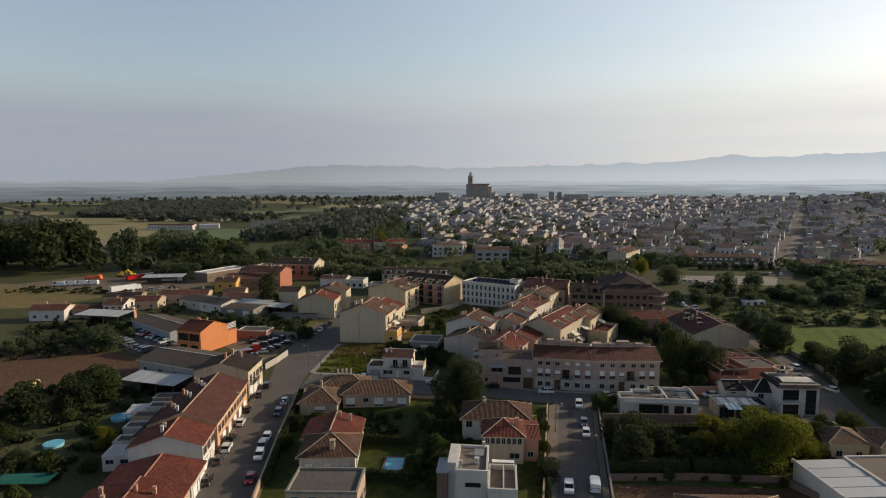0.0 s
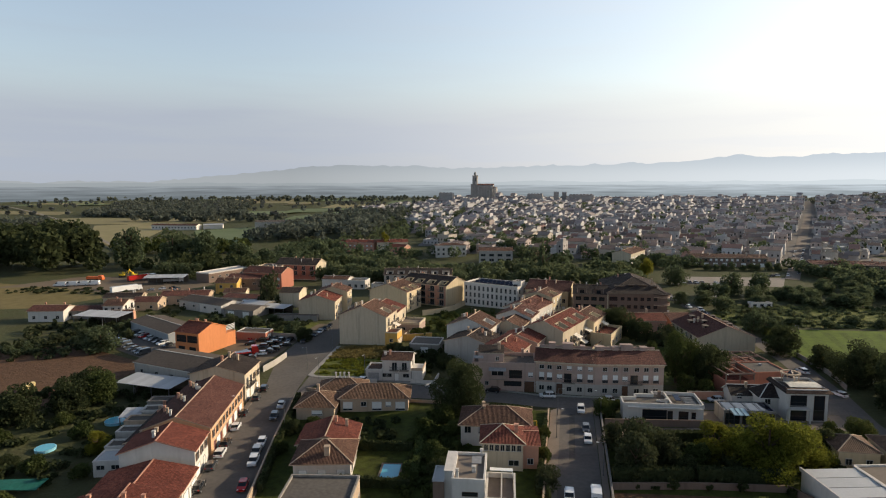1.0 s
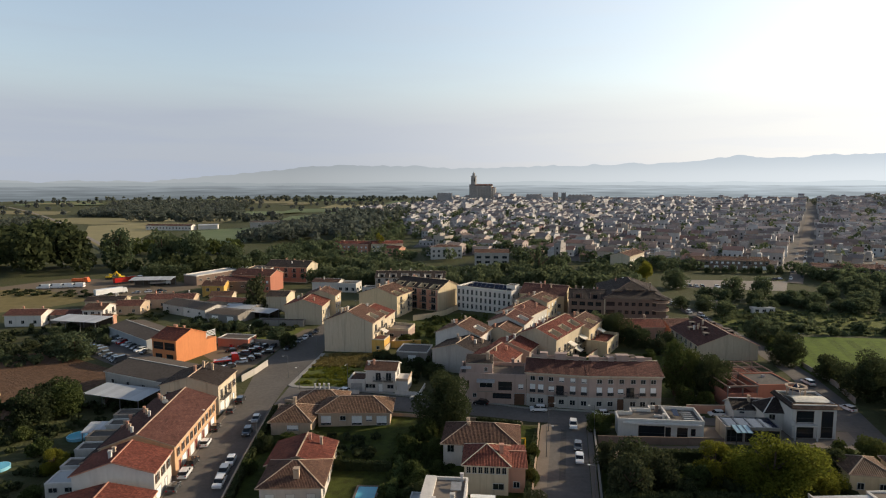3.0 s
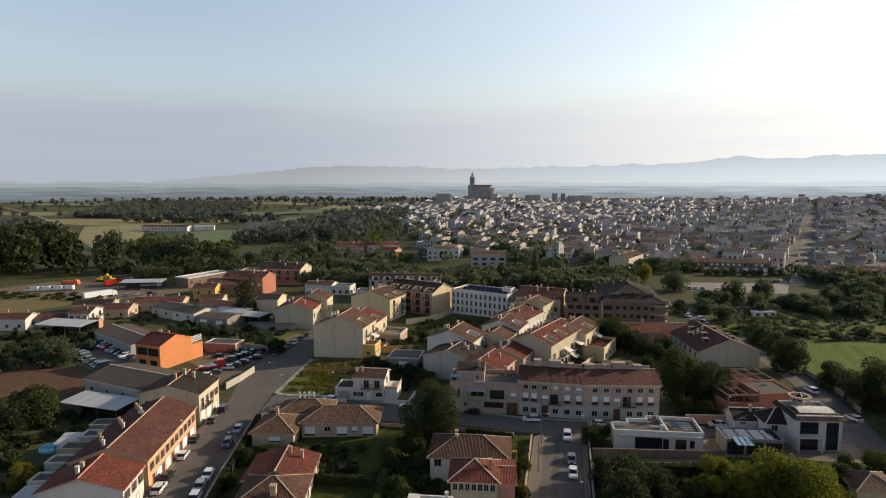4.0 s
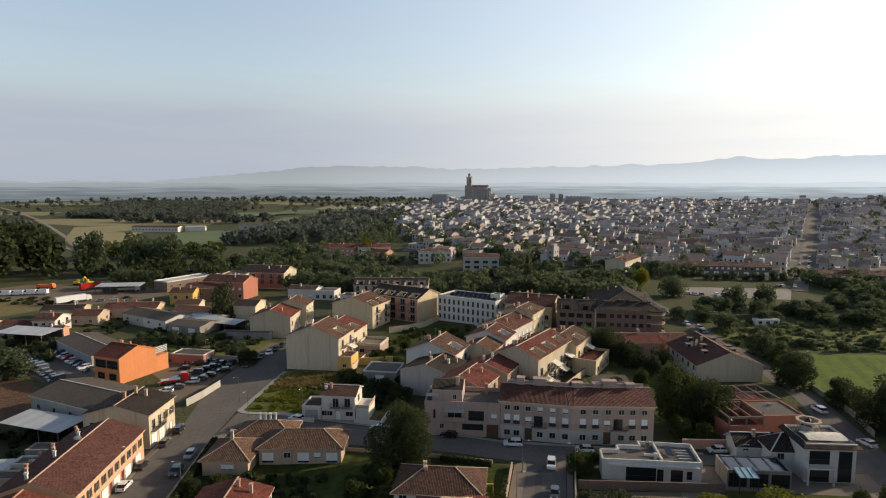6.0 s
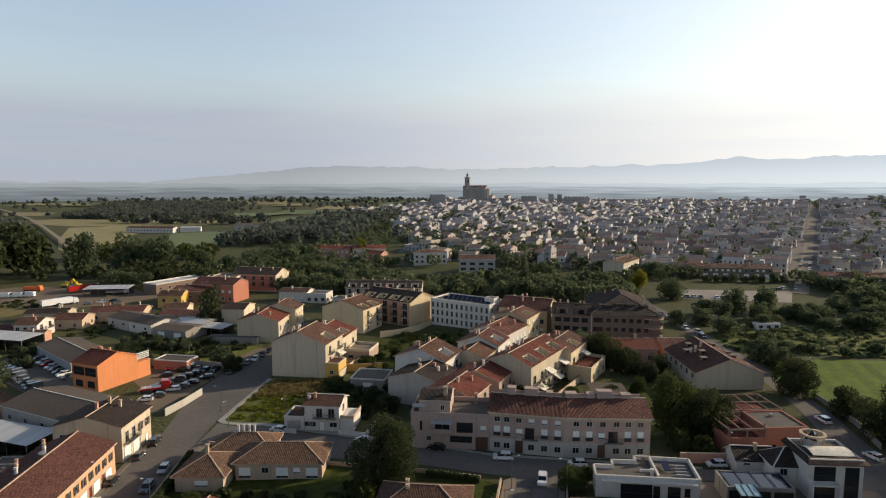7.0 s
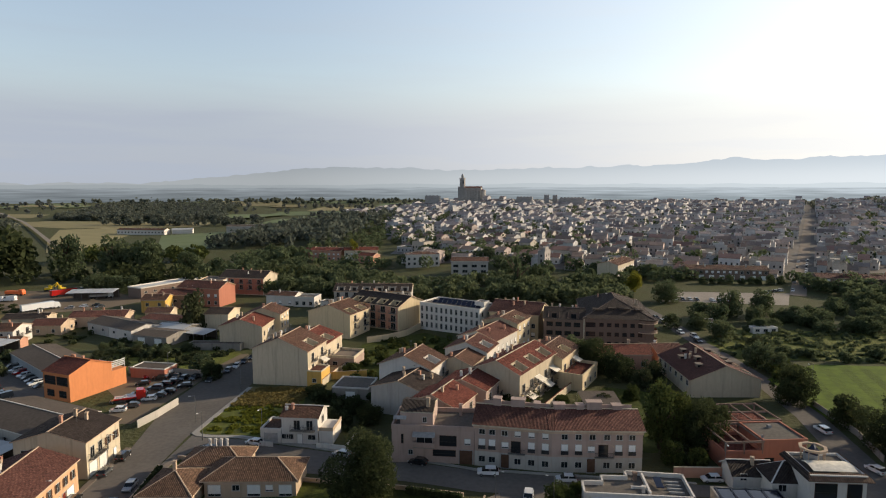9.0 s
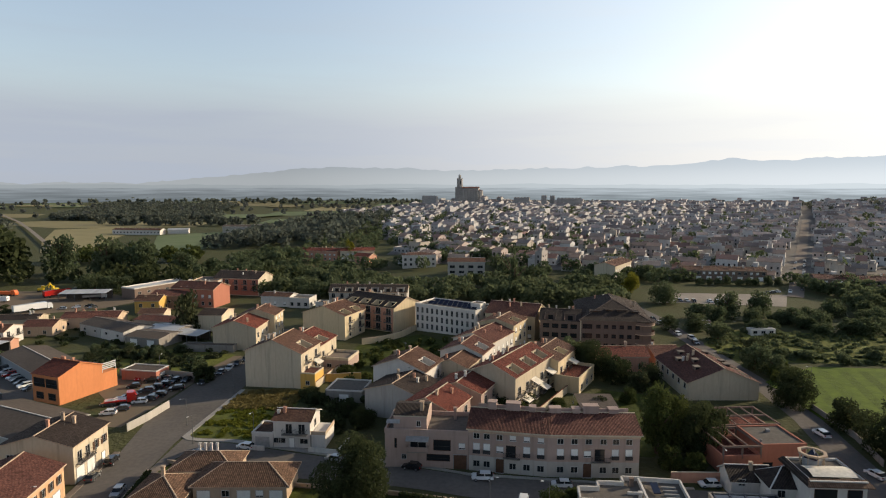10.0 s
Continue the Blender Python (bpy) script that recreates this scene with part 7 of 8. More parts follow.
# ---------------------------------------------------------------- vehicles
WH, BK, GY, SV, RD, BL = "paint_white", "paint_black", "paint_grey", "paint_silver", "paint_red", "paint_blue"
for x, y, p, k in ((-60.8, 130, WH, "car"), (-58.9, 121, BK, "suv"), (-57.8, 116.4, WH, "suv"), (-57, 111, GY, "car"), (-55.2, 102.6, BK, "suv"), (-62.6, 138, BK, "car"), (-63.9, 148.5, GY, "car"), (-64.6, 155.2, BK, "suv")):
    car(x, y, 281, p, k, "parked along the terrace")
for x, y, p, k in ((-55.4, 143.4, SV, "car"), (-54.2, 136, GY, "suv"), (-51.4, 122, WH, "car"), (-50.6, 117.4, SV, "suv"), (-49.4, 113.2, WH, "suv"), (-47.2, 103.6, RD, "car")):
    car(x, y, 101, p, k, "parked by the garden wall")
for x, y, p, k, r in ((17.4, 143.6, WH, "suv", 85), (17.2, 132.6, GY, "car", 85), (16.9, 127, WH, "car", 85), (10.8, 103, WH, "suv", 85), (15.4, 104.2, WH, "van", 265)):
    car(x, y, r, p, k, "parked on the side street")
for x, y, p, k, r in ((10.2, 152.2, WH, "suv", 2), (24.5, 151, WH, "car", 2), (-3.5, 155.4, BK, "car", -12), (-48.5, 159.6, BK, "car", -15), (-40, 163.2, WH, "car", -14), (-19.5, 158.2, SV, "car", -14), (-31, 154, BK, "car", -14), (-12, 156.5, GY, "car", -12)):
    car(x, y, r, p, k, "parked on the cross street")
for x, y, p, k, r in ((51, 153.6, WH, "car", 5), (83, 160.4, WH, "car", -70), (82.6, 179, WH, "suv", -80), (75, 285, SV, "car", 100), (77, 268, WH, "car", 98), (79.5, 256, GY, "car", 98), (80, 262, WH, "suv", 98), (74, 292, BK, "car", 100)):
    car(x, y, r, p, k, "parked by the lane")
rng = random.Random(11)
PAINTS = (WH, BK, GY, SV, GY, BL, GY, BK, BK, GY, BK, GY, RD)
for i in range(26):
    u, w = i % 9, i // 9
    x, y = -74.8 - u * 1.0 - w * 4.6 + (0.4 if w else 0), 198 - u * 2.6 + w * 5.5
    if u < 8 and not (w == 2 and u > 4) and i % 4 != 1:
        car(x + rng.uniform(-.3, .3), y + rng.uniform(-.3, .3), 15 + rng.uniform(-8, 8), rng.choice(PAINTS), rng.choice(("car", "suv", "car")), "standing in the crowded yard")
for i in range(7):
    car(-76 - i * 2.9, 205.4 + 0.3 * i - (1 if i % 2 else 0), 92 + rng.uniform(-8, 8), rng.choice(PAINTS), "car", "standing in the crowded yard")
for i in range(16):
    u, w = i % 8, i // 8
    car(-136 + u * 3.0 - w * 3, 209 - u * 2.1 - w * 9.5, 60 + rng.uniform(-6, 6), rng.choice(PAINTS), rng.choice(("car", "car", "suv", "van")), "in the shaded car park")
for i in range(6):
    car(-70.5 + i * 0.5, 204 + i * 4.6, 95, rng.choice(PAINTS), "car", "parked beside the wall")
for x, y, r in ((-241, 304, 10), (-236, 306, 12), (-231, 308, 14), (-226, 310, 8)):
    car(x, y, r, WH, "van", "standing at the truck yard").scale = (1.25, 1.2, 1.35)
for x, y, r in ((-180, 300, 30), (-176, 303, 30), (-172, 300, 60), (-184, 296, 20)):
    car(x, y, r, rng.choice(PAINTS), "car", "by the workshops")


def lorry(x, y, rz, box, cabp, L, label, h=3.6):
    root = thing("lorry", label, "lorry", on_ground(x, y, rz), "lorries")
    b = Builder(); b.box(-L / 2, -1.22, 1.0, L / 2, 1.22, h); part("trailer_body", b, box, root)
    b = Builder()
    b.face([(L / 2 + .2, -1.2, .6), (L / 2 + 2.4, -1.2, .6), (L / 2 + 2.4, -1.2, 1.7), (L / 2 + 1.9, -1.2, 3.0), (L / 2 + .2, -1.2, 3.1)]); b.face([(L / 2 + .2, 1.2, 3.1), (L / 2 + 1.9, 1.2, 3.0), (L / 2 + 2.4, 1.2, 1.7), (L / 2 + 2.4, 1.2, .6), (L / 2 + .2, 1.2, .6)])
    for p, q in (((.2, .6), (2.4, .6)), ((2.4, .6), (2.4, 1.7)), ((2.4, 1.7), (1.9, 3.0)), ((1.9, 3.0), (.2, 3.1)), ((.2, 3.1), (.2, .6))):
        b.face([(L / 2 + p[0], -1.2, p[1]), (L / 2 + p[0], 1.2, p[1]), (L / 2 + q[0], 1.2, q[1]), (L / 2 + q[0], -1.2, q[1])])
    part("cab", b, cabp, root)
    b = Builder(); b.box(-L / 2, -1.0, .6, L / 2 + 2, 1.0, .98); part("chassis", b, "iron", root)
    for q in (-L / 2 + 1, -L / 2 + 2.3, L / 2 - .6, L / 2 + 1.5):
        for s in (-1, 1):
            part("wheel", TYRE, None, root, at=pose(q, s * 1.1, 0.5, 90) @ Matrix.Diagonal((1.6, 1.6, 1.5, 1)))
    return root


lorry(-195, 290.5, 60, "paint_white", "paint_white", 13, "long white box trailer lorry parked in the yard")
lorry(-210, 326, 62, "paint_red", "paint_red", 12, "red curtain-sided lorry in the yard")
lorry(-203, 334, 60, "paint_grey", "paint_red", 9, "grey lorry with a red cab")
lorry(-237, 325, 4, "paint_orange", "paint_orange", 7, "orange tipper lorry in the yard", 2.4)
lorry(-84.6, 186.2, 30, "paint_red", "paint_red", 5, "red tow truck with a low flat bed", 1.4)
lorry(-188, 322, 25, "paint_silver", "paint_white", 8, "grey flatbed lorry in the yard", 2.0)


def digger(x, y, rz):
    root = thing("excavator", "yellow excavator standing in the yard", "excavator", on_ground(x, y, rz), "excavators")
    b = Builder(); b.box(-1.6, -1.3, 0.1, 1.6, -0.7, 0.9); part("track", b, "tyre", root)
    b = Builder(); b.box(-1.6, 0.7, 0.1, 1.6, 1.3, 0.9); part("track", b, "tyre", root)
    b = Builder(); b.box(-1.5, -1.2, 1.0, 1.2, 1.2, 2.0); b.box(0, 0.1, 2.0, 1.2, 1.2, 3.2); part("body", b, "paint_yellow", root)
    b = Builder(); b.slab([(1.0, -.25, 2.0), (4, -.25, 4.6), (4, .25, 4.6), (1.0, .25, 2.0)], 0.5, 0); b.slab([(4, -.2, 4.6), (5.6, -.2, 2.0), (5.6, .2, 2.0), (4, .2, 4.6)], 0.45, 0); part("arm", b, "paint_yellow", root)
    b = Builder(); b.box(5.2, -.5, 1.0, 6.1, .5, 1.9); part("bucket", b, "iron", root)


digger(-228, 338, 20); digger(-221, 339, 160)
for x, y, r in ((-63.8, 133, 10), (-65.6, 152, 5), (-48.6, 128, 190), (-52.6, 165, 250), (10.6, 128, 0), (11.8, 140.5, 0), (17.8, 112, 180), (21.4, 140, 180), (-59.4, 175, 200), (-58.2, 197, 190), (-86, 209, 90), (54, 156, 270), (87.6, 200, 180), (95, 210, 180), (-40, 167.4, 260)):
    street_lamp(x, y, r)

# ---------------------------------------------------------------- trees
tree(-11, 141, 12.9, 7.1, "great", words="large dense dark green tree beside the villa gardens")
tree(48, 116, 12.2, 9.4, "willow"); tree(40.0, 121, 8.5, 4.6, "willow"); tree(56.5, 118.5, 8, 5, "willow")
for x, y, h, r, k in ((23.5, 112, 9, 4.8, "olive"), (25, 118.5, 8.8, 4.6, "olive"), (21.5, 125, 6, 2.8, "olive"), (30, 118, 7, 3.6, "olive"), (27, 124, 6, 3, "broad"), (36, 118, 5, 3, "bush"), (33, 114, 4, 2.8, "dark"), (62, 125, 6, 3.6, "dark"), (66, 130, 5, 3, "bush"), (72, 131, 6, 3.5, "broad"),
                      (45, 167, 14.5, 3.9, "poplar"), (48.8, 168, 12, 3.8, "poplar"), (53, 167, 11, 5, "great"), (57, 172, 10, 4.6, "dark"), (46, 160.5, 5, 3, "broad"), (50, 159, 4.5, 2.8, "bush")):
    tree(x, y, h, r, k)
for x, y, h, r, k in ((84.5, 197, 10, 5.8, "great"), (89.8, 183, 7.5, 4.8, "dark"), (92, 170, 12, 7, "great"), (98, 160, 12, 7.5, "great"), (92, 151, 10, 6.5, "dark"), (103, 172, 10, 6, "dark"), (108, 155, 12, 8, "dark"), (90, 139, 9, 5.5, "dark"), (100, 143, 11, 7, "dark"), (88, 128, 8, 5, "dark"), (97, 128, 10, 6, "dark"),
                      (39, 219, 11, 6.8, "great"), (45, 212, 8.5, 4.8, "dark"), (33, 226, 9, 5, "broad"), (50, 205, 6, 3.5, "olive"), (54, 212, 6, 3.6, "olive")):
    tree(x, y, h, r, k)
for x, y, h, r, k in ((87.6, 329, 10.5, 7.5, "great"), (105, 300, 12, 6, "dark"), (97, 290, 8, 5, "dark"), (92, 296, 7, 5, "broad"), (128, 292, 7, 5, "broad"), (119, 303, 11.5, 5.5, "broad"), (111, 288, 8, 5, "broad"), (76, 277, 6, 4, "broad"), (86, 277, 7, 5, "broad"), (89, 262, 7, 5, "broad"), (93, 244, 6, 4, "olive"), (98, 252, 5, 4, "bush"), (88, 228, 9, 4.6, "dark"), (91, 222, 7, 4, "dark")):
    tree(x, y, h, r, k)
rng = random.Random(5)
for i in range(62):
    u = rng.random()
    tree(108 + 150 * u + rng.uniform(-5, 5), 270 + (16 + 40 * min(1, 2 * u)) * rng.random() + u * 8, rng.uniform(4, 6) + 4.5 * min(1, u * 1.5), rng.uniform(3.5, 5) + 2 * u, rng.choice(("dark", "broad", "broad", "dark")))
for i in range(16):
    tree(100 + i * 9 + rng.uniform(-3, 3), 238 + rng.uniform(-3, 6), rng.uniform(2.5, 4.5), rng.uniform(2.5, 4.5), "bush")
for i in range(12):
    tree(140 + rng.uniform(0, 70), 150 + rng.uniform(0, 25), rng.uniform(8, 12), rng.uniform(5, 8), "dark")
for i in range(36):
    x = 166 + 120 * rng.random()
    tree(x, 322 + 34 * rng.random() - 0.05 * x, rng.uniform(6, 11), rng.uniform(4, 6.5), rng.choice(("broad", "dark", "broad")))
for i in range(9):
    tree(120 + i * 5 + rng.uniform(-1, 1), 383 + rng.uniform(-1, 1), rng.uniform(4, 6), rng.uniform(2, 3), "broad")
for k in range(7):
    car(93 + k * 3.1 + (k > 3) * 4, 334.5 - k * 0.3, 92 + (k % 3) * 3, ("paint_white", "paint_grey", "paint_silver", "paint_black")[k % 4], "car", "parked at the edge of the square")
for k in range(4):
    car(142 + k * 3.2, 356 + k * 2.2, 25, ("paint_silver", "paint_black", "paint_grey", "paint_white")[k], "car", "parked on the square")
house("outbuilding", "long low white shed among the allotments", (112, 271), 8, 9, 3.2, 2.2, "flat", 0.2, "white", "metal_roof", "white", "F:window:3:1:1.4:0.9:0.8", group="outbuildings")
house("outbuilding", "small grey garden shed among the allotments", (92, 279), 4, 4, 3, 2.2, "x", 0.6, "grey", "fibre_roof", "white", "", group="outbuildings")
# belt between the blocks and the old town
tree(19, 347, 23, 3.4, "cypress"); tree(-96, 470, 17, 5, "willow"); tree(78, 356, 12, 6, "willow")
# left side
for x, y, h, r, k in ((-106, 261, 18, 6.4, "olive"), (-134, 187, 9, 7, "dark"), (-142, 192, 7, 5, "dark"), (-77, 212, 6.5, 4.4, "dark"), (-71, 206, 6, 3.4, "dark"), (-262, 396, 27, 12, "dark"), (-224, 387, 27, 14, "broad"), (-204, 390, 25, 12, "broad"), (-181, 396, 17, 10, "broad"), (-198, 336, 11, 9, "broad"), (-186, 340, 10, 8, "dark")):
    tree(x, y, h, r, k)
for x, y, h, r, k in ((-107, 137, 9, 6, "dark"), (-110, 149, 8, 5.5, "dark"), (-103, 143, 8, 5, "broad"), (-113, 129, 9, 6.5, "dark"), (-120, 124, 8, 6, "dark"), (-108, 118, 3, 2.6, "bush"), (-101, 128, 3.4, 2.6, "bush"), (-83.5, 115, 5.5, 3.4, "willow"), (-92, 122, 4, 3, "bush"), (-97, 107, 3, 2.6, "dark"), (-106, 104, 4, 3, "olive"),
                      (-96, 92, 6, 5, "broad"), (-84, 92, 4, 3, "bush"), (-90, 106, 3.5, 3, "bush"), (-80, 105, 3, 2.5, "bush")):
    tree(x, y, h, r, k)
for i in range(22):
    tree(-175 + 45 * rng.random(), 178 + 40 * rng.random(), rng.uniform(2, 5), rng.uniform(1.6, 3.0), rng.choice(("bush", "dark", "olive", "broad")))
for i in range(14):
    tree(-122 + i * 2.2 + rng.uniform(-2, 2), 229 + rng.uniform(-5, 6), rng.uniform(2, 4), rng.uniform(1.8, 3.2), rng.choice(("bush", "dark", "olive")))
for x, y, h, r, k in ((-14, 134, 5, 3, "bush"), (-7, 133, 4, 3, "broad"), (-17, 128, 4, 2.6, "bush"), (-10, 126, 5, 3, "broad"), (-14, 118, 4, 2.6, "bush"), (-12, 112, 5, 3, "broad"), (-11, 106, 6, 3.4, "dark"), (7.4, 106.4, 4.4, 2.6, "olive"), (7.6, 117, 3.5, 1.8, "bush"), (8, 127, 3.5, 2, "bush"), (7, 100, 4, 0.9, "cypress"), (-43, 131, 3, 2, "broad"), (-47, 128, 3.4, 2.4, "dark"), (-40.5, 127, 2.6, 2, "bush"), (-46, 118, 3, 2, "bush"), (22.5, 141.5, 4.5, 3, "broad"), (26, 147, 2.4, 2, "bush"),
                      (-39, 206, 3, 2.6, "dark"), (-36.5, 195, 3, 3.2, "dark"), (-23, 182, 4, 3, "dark"), (-28, 198, 3, 3, "bush"), (-33, 190, 3, 2.6, "dark"), (-18, 176, 5, 3.5, "dark"), (-26, 174, 4, 3, "dark"), (-31, 214, 3, 3, "bush"), (-24, 222, 4, 3, "broad"), (-14, 230, 4, 3, "broad")):
    tree(x, y, h, r, k)
for i in range(16):
    tree(14 + 36 * rng.random(), 168 + 30 * rng.random(), rng.uniform(2, 5), rng.uniform(1.8, 3.2), rng.choice(("bush", "olive", "broad")))


def forest(name, label, n, place, mat="leaf_far_haze", hmin=7, hmax=13, spr=26, size=1.6, wmin=3.2, wmax=6.0):
    """Far woods as one body of many leaf clumps, none of which can be picked out."""
    r = np.random.RandomState(n + int(abs(hmax * 10)))
    v, f = [], []
    for _ in range(n):
        x, y = place(r)
        z = ground_z(x, y)
        h, w = r.uniform(hmin, hmax), r.uniform(wmin, wmax)
        for _ in range(spr):
            d = r.normal(size=3); d /= np.linalg.norm(d)
            c = np.array((x, y, z + h * 0.55)) + d * np.array((w, w, h * 0.45)) * r.uniform(0.7, 1.0)
            s = size * r.uniform(0.7, 1.5)
            a, e = r.uniform(0, 6.28), r.uniform(-1.2, 1.2)
            u = np.array((math.cos(a), math.sin(a), 0)) * s
            q = np.array((-math.sin(a) * math.sin(e), math.cos(a) * math.sin(e), math.cos(e))) * s
            k = len(v)
            v += [tuple(c - u - q * .4), tuple(c + u * .3 - q), tuple(c + u + q * .4), tuple(c - u * .3 + q)]
            f.append((k, k + 1, k + 2, k + 3))
    me = bpy.data.meshes.new(name)
    me.from_pydata(v, [], f)
    me.materials.append(MATS[mat])
    return tagged(new(name, me), label, "woodland", kind="stuff")


def band(x0, x1, y0, y1):
    return lambda r: (r.uniform(x0, x1), r.uniform(y0, y1))


def wood_place(r):
    t = r.rand() ** 1.6
    return (-710 - 420 * t + (285 + 110 * t) * r.rand(), 945 + 760 * t)


def patch(label, n, x0, y0, x1, y1, mat="leaf_green", hmin=0.8, hmax=2.6, skip=None):
    """Garden shrubs and weeds too many to count."""
    def place(r):
        while True:
            p = (x0 + (x1 - x0) * r.rand(), y0 + (y1 - y0) * r.rand())
            if skip is None or not skip(*p):
                return p
    forest("shrubbery", label, n, place, mat, hmin, hmax, 55, 0.32, 0.6, 1.7)


patch("overgrown allotment shrubs and vegetable rows", 330, 84, 236, 190, 276, "leaf_mid_haze", 0.3, 1.6)
patch("low shrubs along the field's edge", 60, 88, 214, 96, 236, "leaf_green", 1, 4)
patch("shaded shrubs of the back gardens", 70, 12, 168, 42, 196, "leaf_dark", skip=lambda x, y: y > 172 + (x - 12) * 0.9)
patch("weeds and shrubs of the vacant meadow", 90, -118, 213, -78, 238, "leaf_olive", 0.5, 1.8)
# dark leaves: the terrace's shadow over these gardens put into the colour
patch("kitchen gardens behind the terrace", 210, -128, 95, -84, 150, "leaf_dark", 0.4, 2.2, skip=lambda x, y: math.hypot(x + 95.6, y - 114) < 5.5 or math.hypot(x + 90, y - 129) < 5)
patch("garden shrubs between the apartment blocks", 70, -34, 204, -6, 250, "leaf_green", 0.6, 2.4, skip=lambda x, y: x > -20 and y < 212)
patch("villa garden shrubs and flower beds", 80, -20, 102, -8, 146, "leaf_green", 0.4, 2)
patch("villa garden shrubs and flower beds", 40, -44, 124, -24, 135, "leaf_dark", 0.4, 1.6)
patch("garden shrubs below the white bungalow", 130, 22, 108, 62, 130, "leaf_dark", 0.5, 2.4)
patch("scrub by the ploughed field", 120, -180, 172, -140, 225, "leaf_olive", 0.6, 2.6)
patch("scrub between the workshops", 90, -160, 236, -92, 290, "leaf_dark", 0.5, 2.2)
patch("verge scrub round the truck yard", 70, -260, 282, -190, 300, "leaf_olive", 0.4, 1.5)
patch("shrubs in the dark corner behind the small house", 70, -37, 171, -18, 198, "leaf_dark", 0.8, 3)
patch("dry grass and weeds on the plot", 150, -55, 186, -39, 199, "leaf_dry", 0.1, 0.45)
patch("rough grass tufts on the plot", 70, -55, 169, -38, 187, "leaf_willow", 0.05, 0.18)

forest("woodland", "belt of leafy trees below the old town", 210, lambda r: (lambda u: (-112 + 180 * u, 322 + 56 * r.rand() - 8 * u + (14 if u < .3 else 0)))(r.rand()), "leaf_mid_haze", 5, 9, 150, 0.62, 3.0, 5.5)


def estate_place(r):
    while True:
        x, y = -175 + 215 * r.rand(), 385 + 125 * r.rand()
        if not (-146 < x < -48 and y > 436) and not (-66 < x < 8 and 380 < y < 460):
            return x, y


forest("woodland", "trees among the estates", 130, estate_place, "leaf_mid_haze", 5, 9.5, 130, 0.7, 3, 6)


def edge_place(r):
    while True:
        x = 52 + 270 * r.rand()
        y = 421 - 0.27 * (x - 60) - 62 * r.rand()
        if not (76 < x < 169 and y < 387) and not (150 < x < 168):
            return x, y


forest("woodland", "leafy trees along the lower edge of the town", 150, edge_place, "leaf_mid_haze", 4.5, 9, 150, 0.6, 2.6, 5)
forest("woodland", "thick trees beside the car park and allotments", 90, lambda r: (168 + 150 * r.rand(), 284 + 44 * r.rand()), "leaf_mid_haze", 4, 8.5, 150, 0.6, 3, 5.5)
forest("woodland", "tall dark wood beside the truck yard", 46, lambda r: (-410 + 130 * r.rand(), 345 + 55 * r.rand()), "leaf_dark", 24, 33, 330, 1.2, 8, 12)
forest("woodland", "dark trees behind the truck yard", 34, lambda r: (-275 + 175 * r.rand(), 352 + 26 * r.rand() + (40 * r.rand() if r.rand() < .4 else 0)), "leaf_dark", 6, 12, 110, 0.9, 4, 7)
forest("woodland", "copse at the meadow's edge", 22, lambda r: (-310 + 100 * r.rand(), 440 + 45 * r.rand()), "leaf_green", 7, 13, 110, 1.0, 5, 8)
forest("woodland", "dark green wood on the plain", 900, wood_place, "leaf_far_haze", hmin=8, hmax=12, spr=34, size=1.45)
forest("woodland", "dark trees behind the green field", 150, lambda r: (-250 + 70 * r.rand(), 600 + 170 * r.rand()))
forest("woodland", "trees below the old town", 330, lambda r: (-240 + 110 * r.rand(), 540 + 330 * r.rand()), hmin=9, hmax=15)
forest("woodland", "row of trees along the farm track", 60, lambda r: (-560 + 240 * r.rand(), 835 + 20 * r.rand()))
forest("woodland", "hedgerow trees on the plain", 170, lambda r: ((-1400 + 1250 * r.rand()), (1000, 1180, 1300, 1480, 1600)[r.randint(5)] + 16 * r.rand()), "leaf_haze", size=2.0)
forest("woodland", "dark woods of the far plain", 260, lambda r: (-1900 + 1700 * r.rand(), 1800 + 330 * r.rand()), "leaf_far_haze", hmin=8, hmax=14, size=3.4, spr=16)
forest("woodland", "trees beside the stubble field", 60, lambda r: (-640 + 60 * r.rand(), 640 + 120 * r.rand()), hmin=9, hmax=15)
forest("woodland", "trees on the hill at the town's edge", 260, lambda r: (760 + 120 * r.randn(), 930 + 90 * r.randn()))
def roof_tree_place(r):
    while True:
        x, y = -150 + 760 * r.rand() ** 1.6, 420 + 470 * r.rand()
        if abs((x - 159) * 0.9026 - (y - 359) * 0.4305) > 10:
            return x, y


forest("woodland", "trees scattered among the old town's roofs", 640, roof_tree_place, "leaf_mid_haze", 6, 11, 44, 0.95, 2.6, 5)
forest("woodland", "far woods behind the town", 260, lambda r: (-100 + 1500 * r.rand(), 1500 + 400 * r.rand()), "leaf_haze", hmin=8, hmax=13, size=3.2, spr=14)

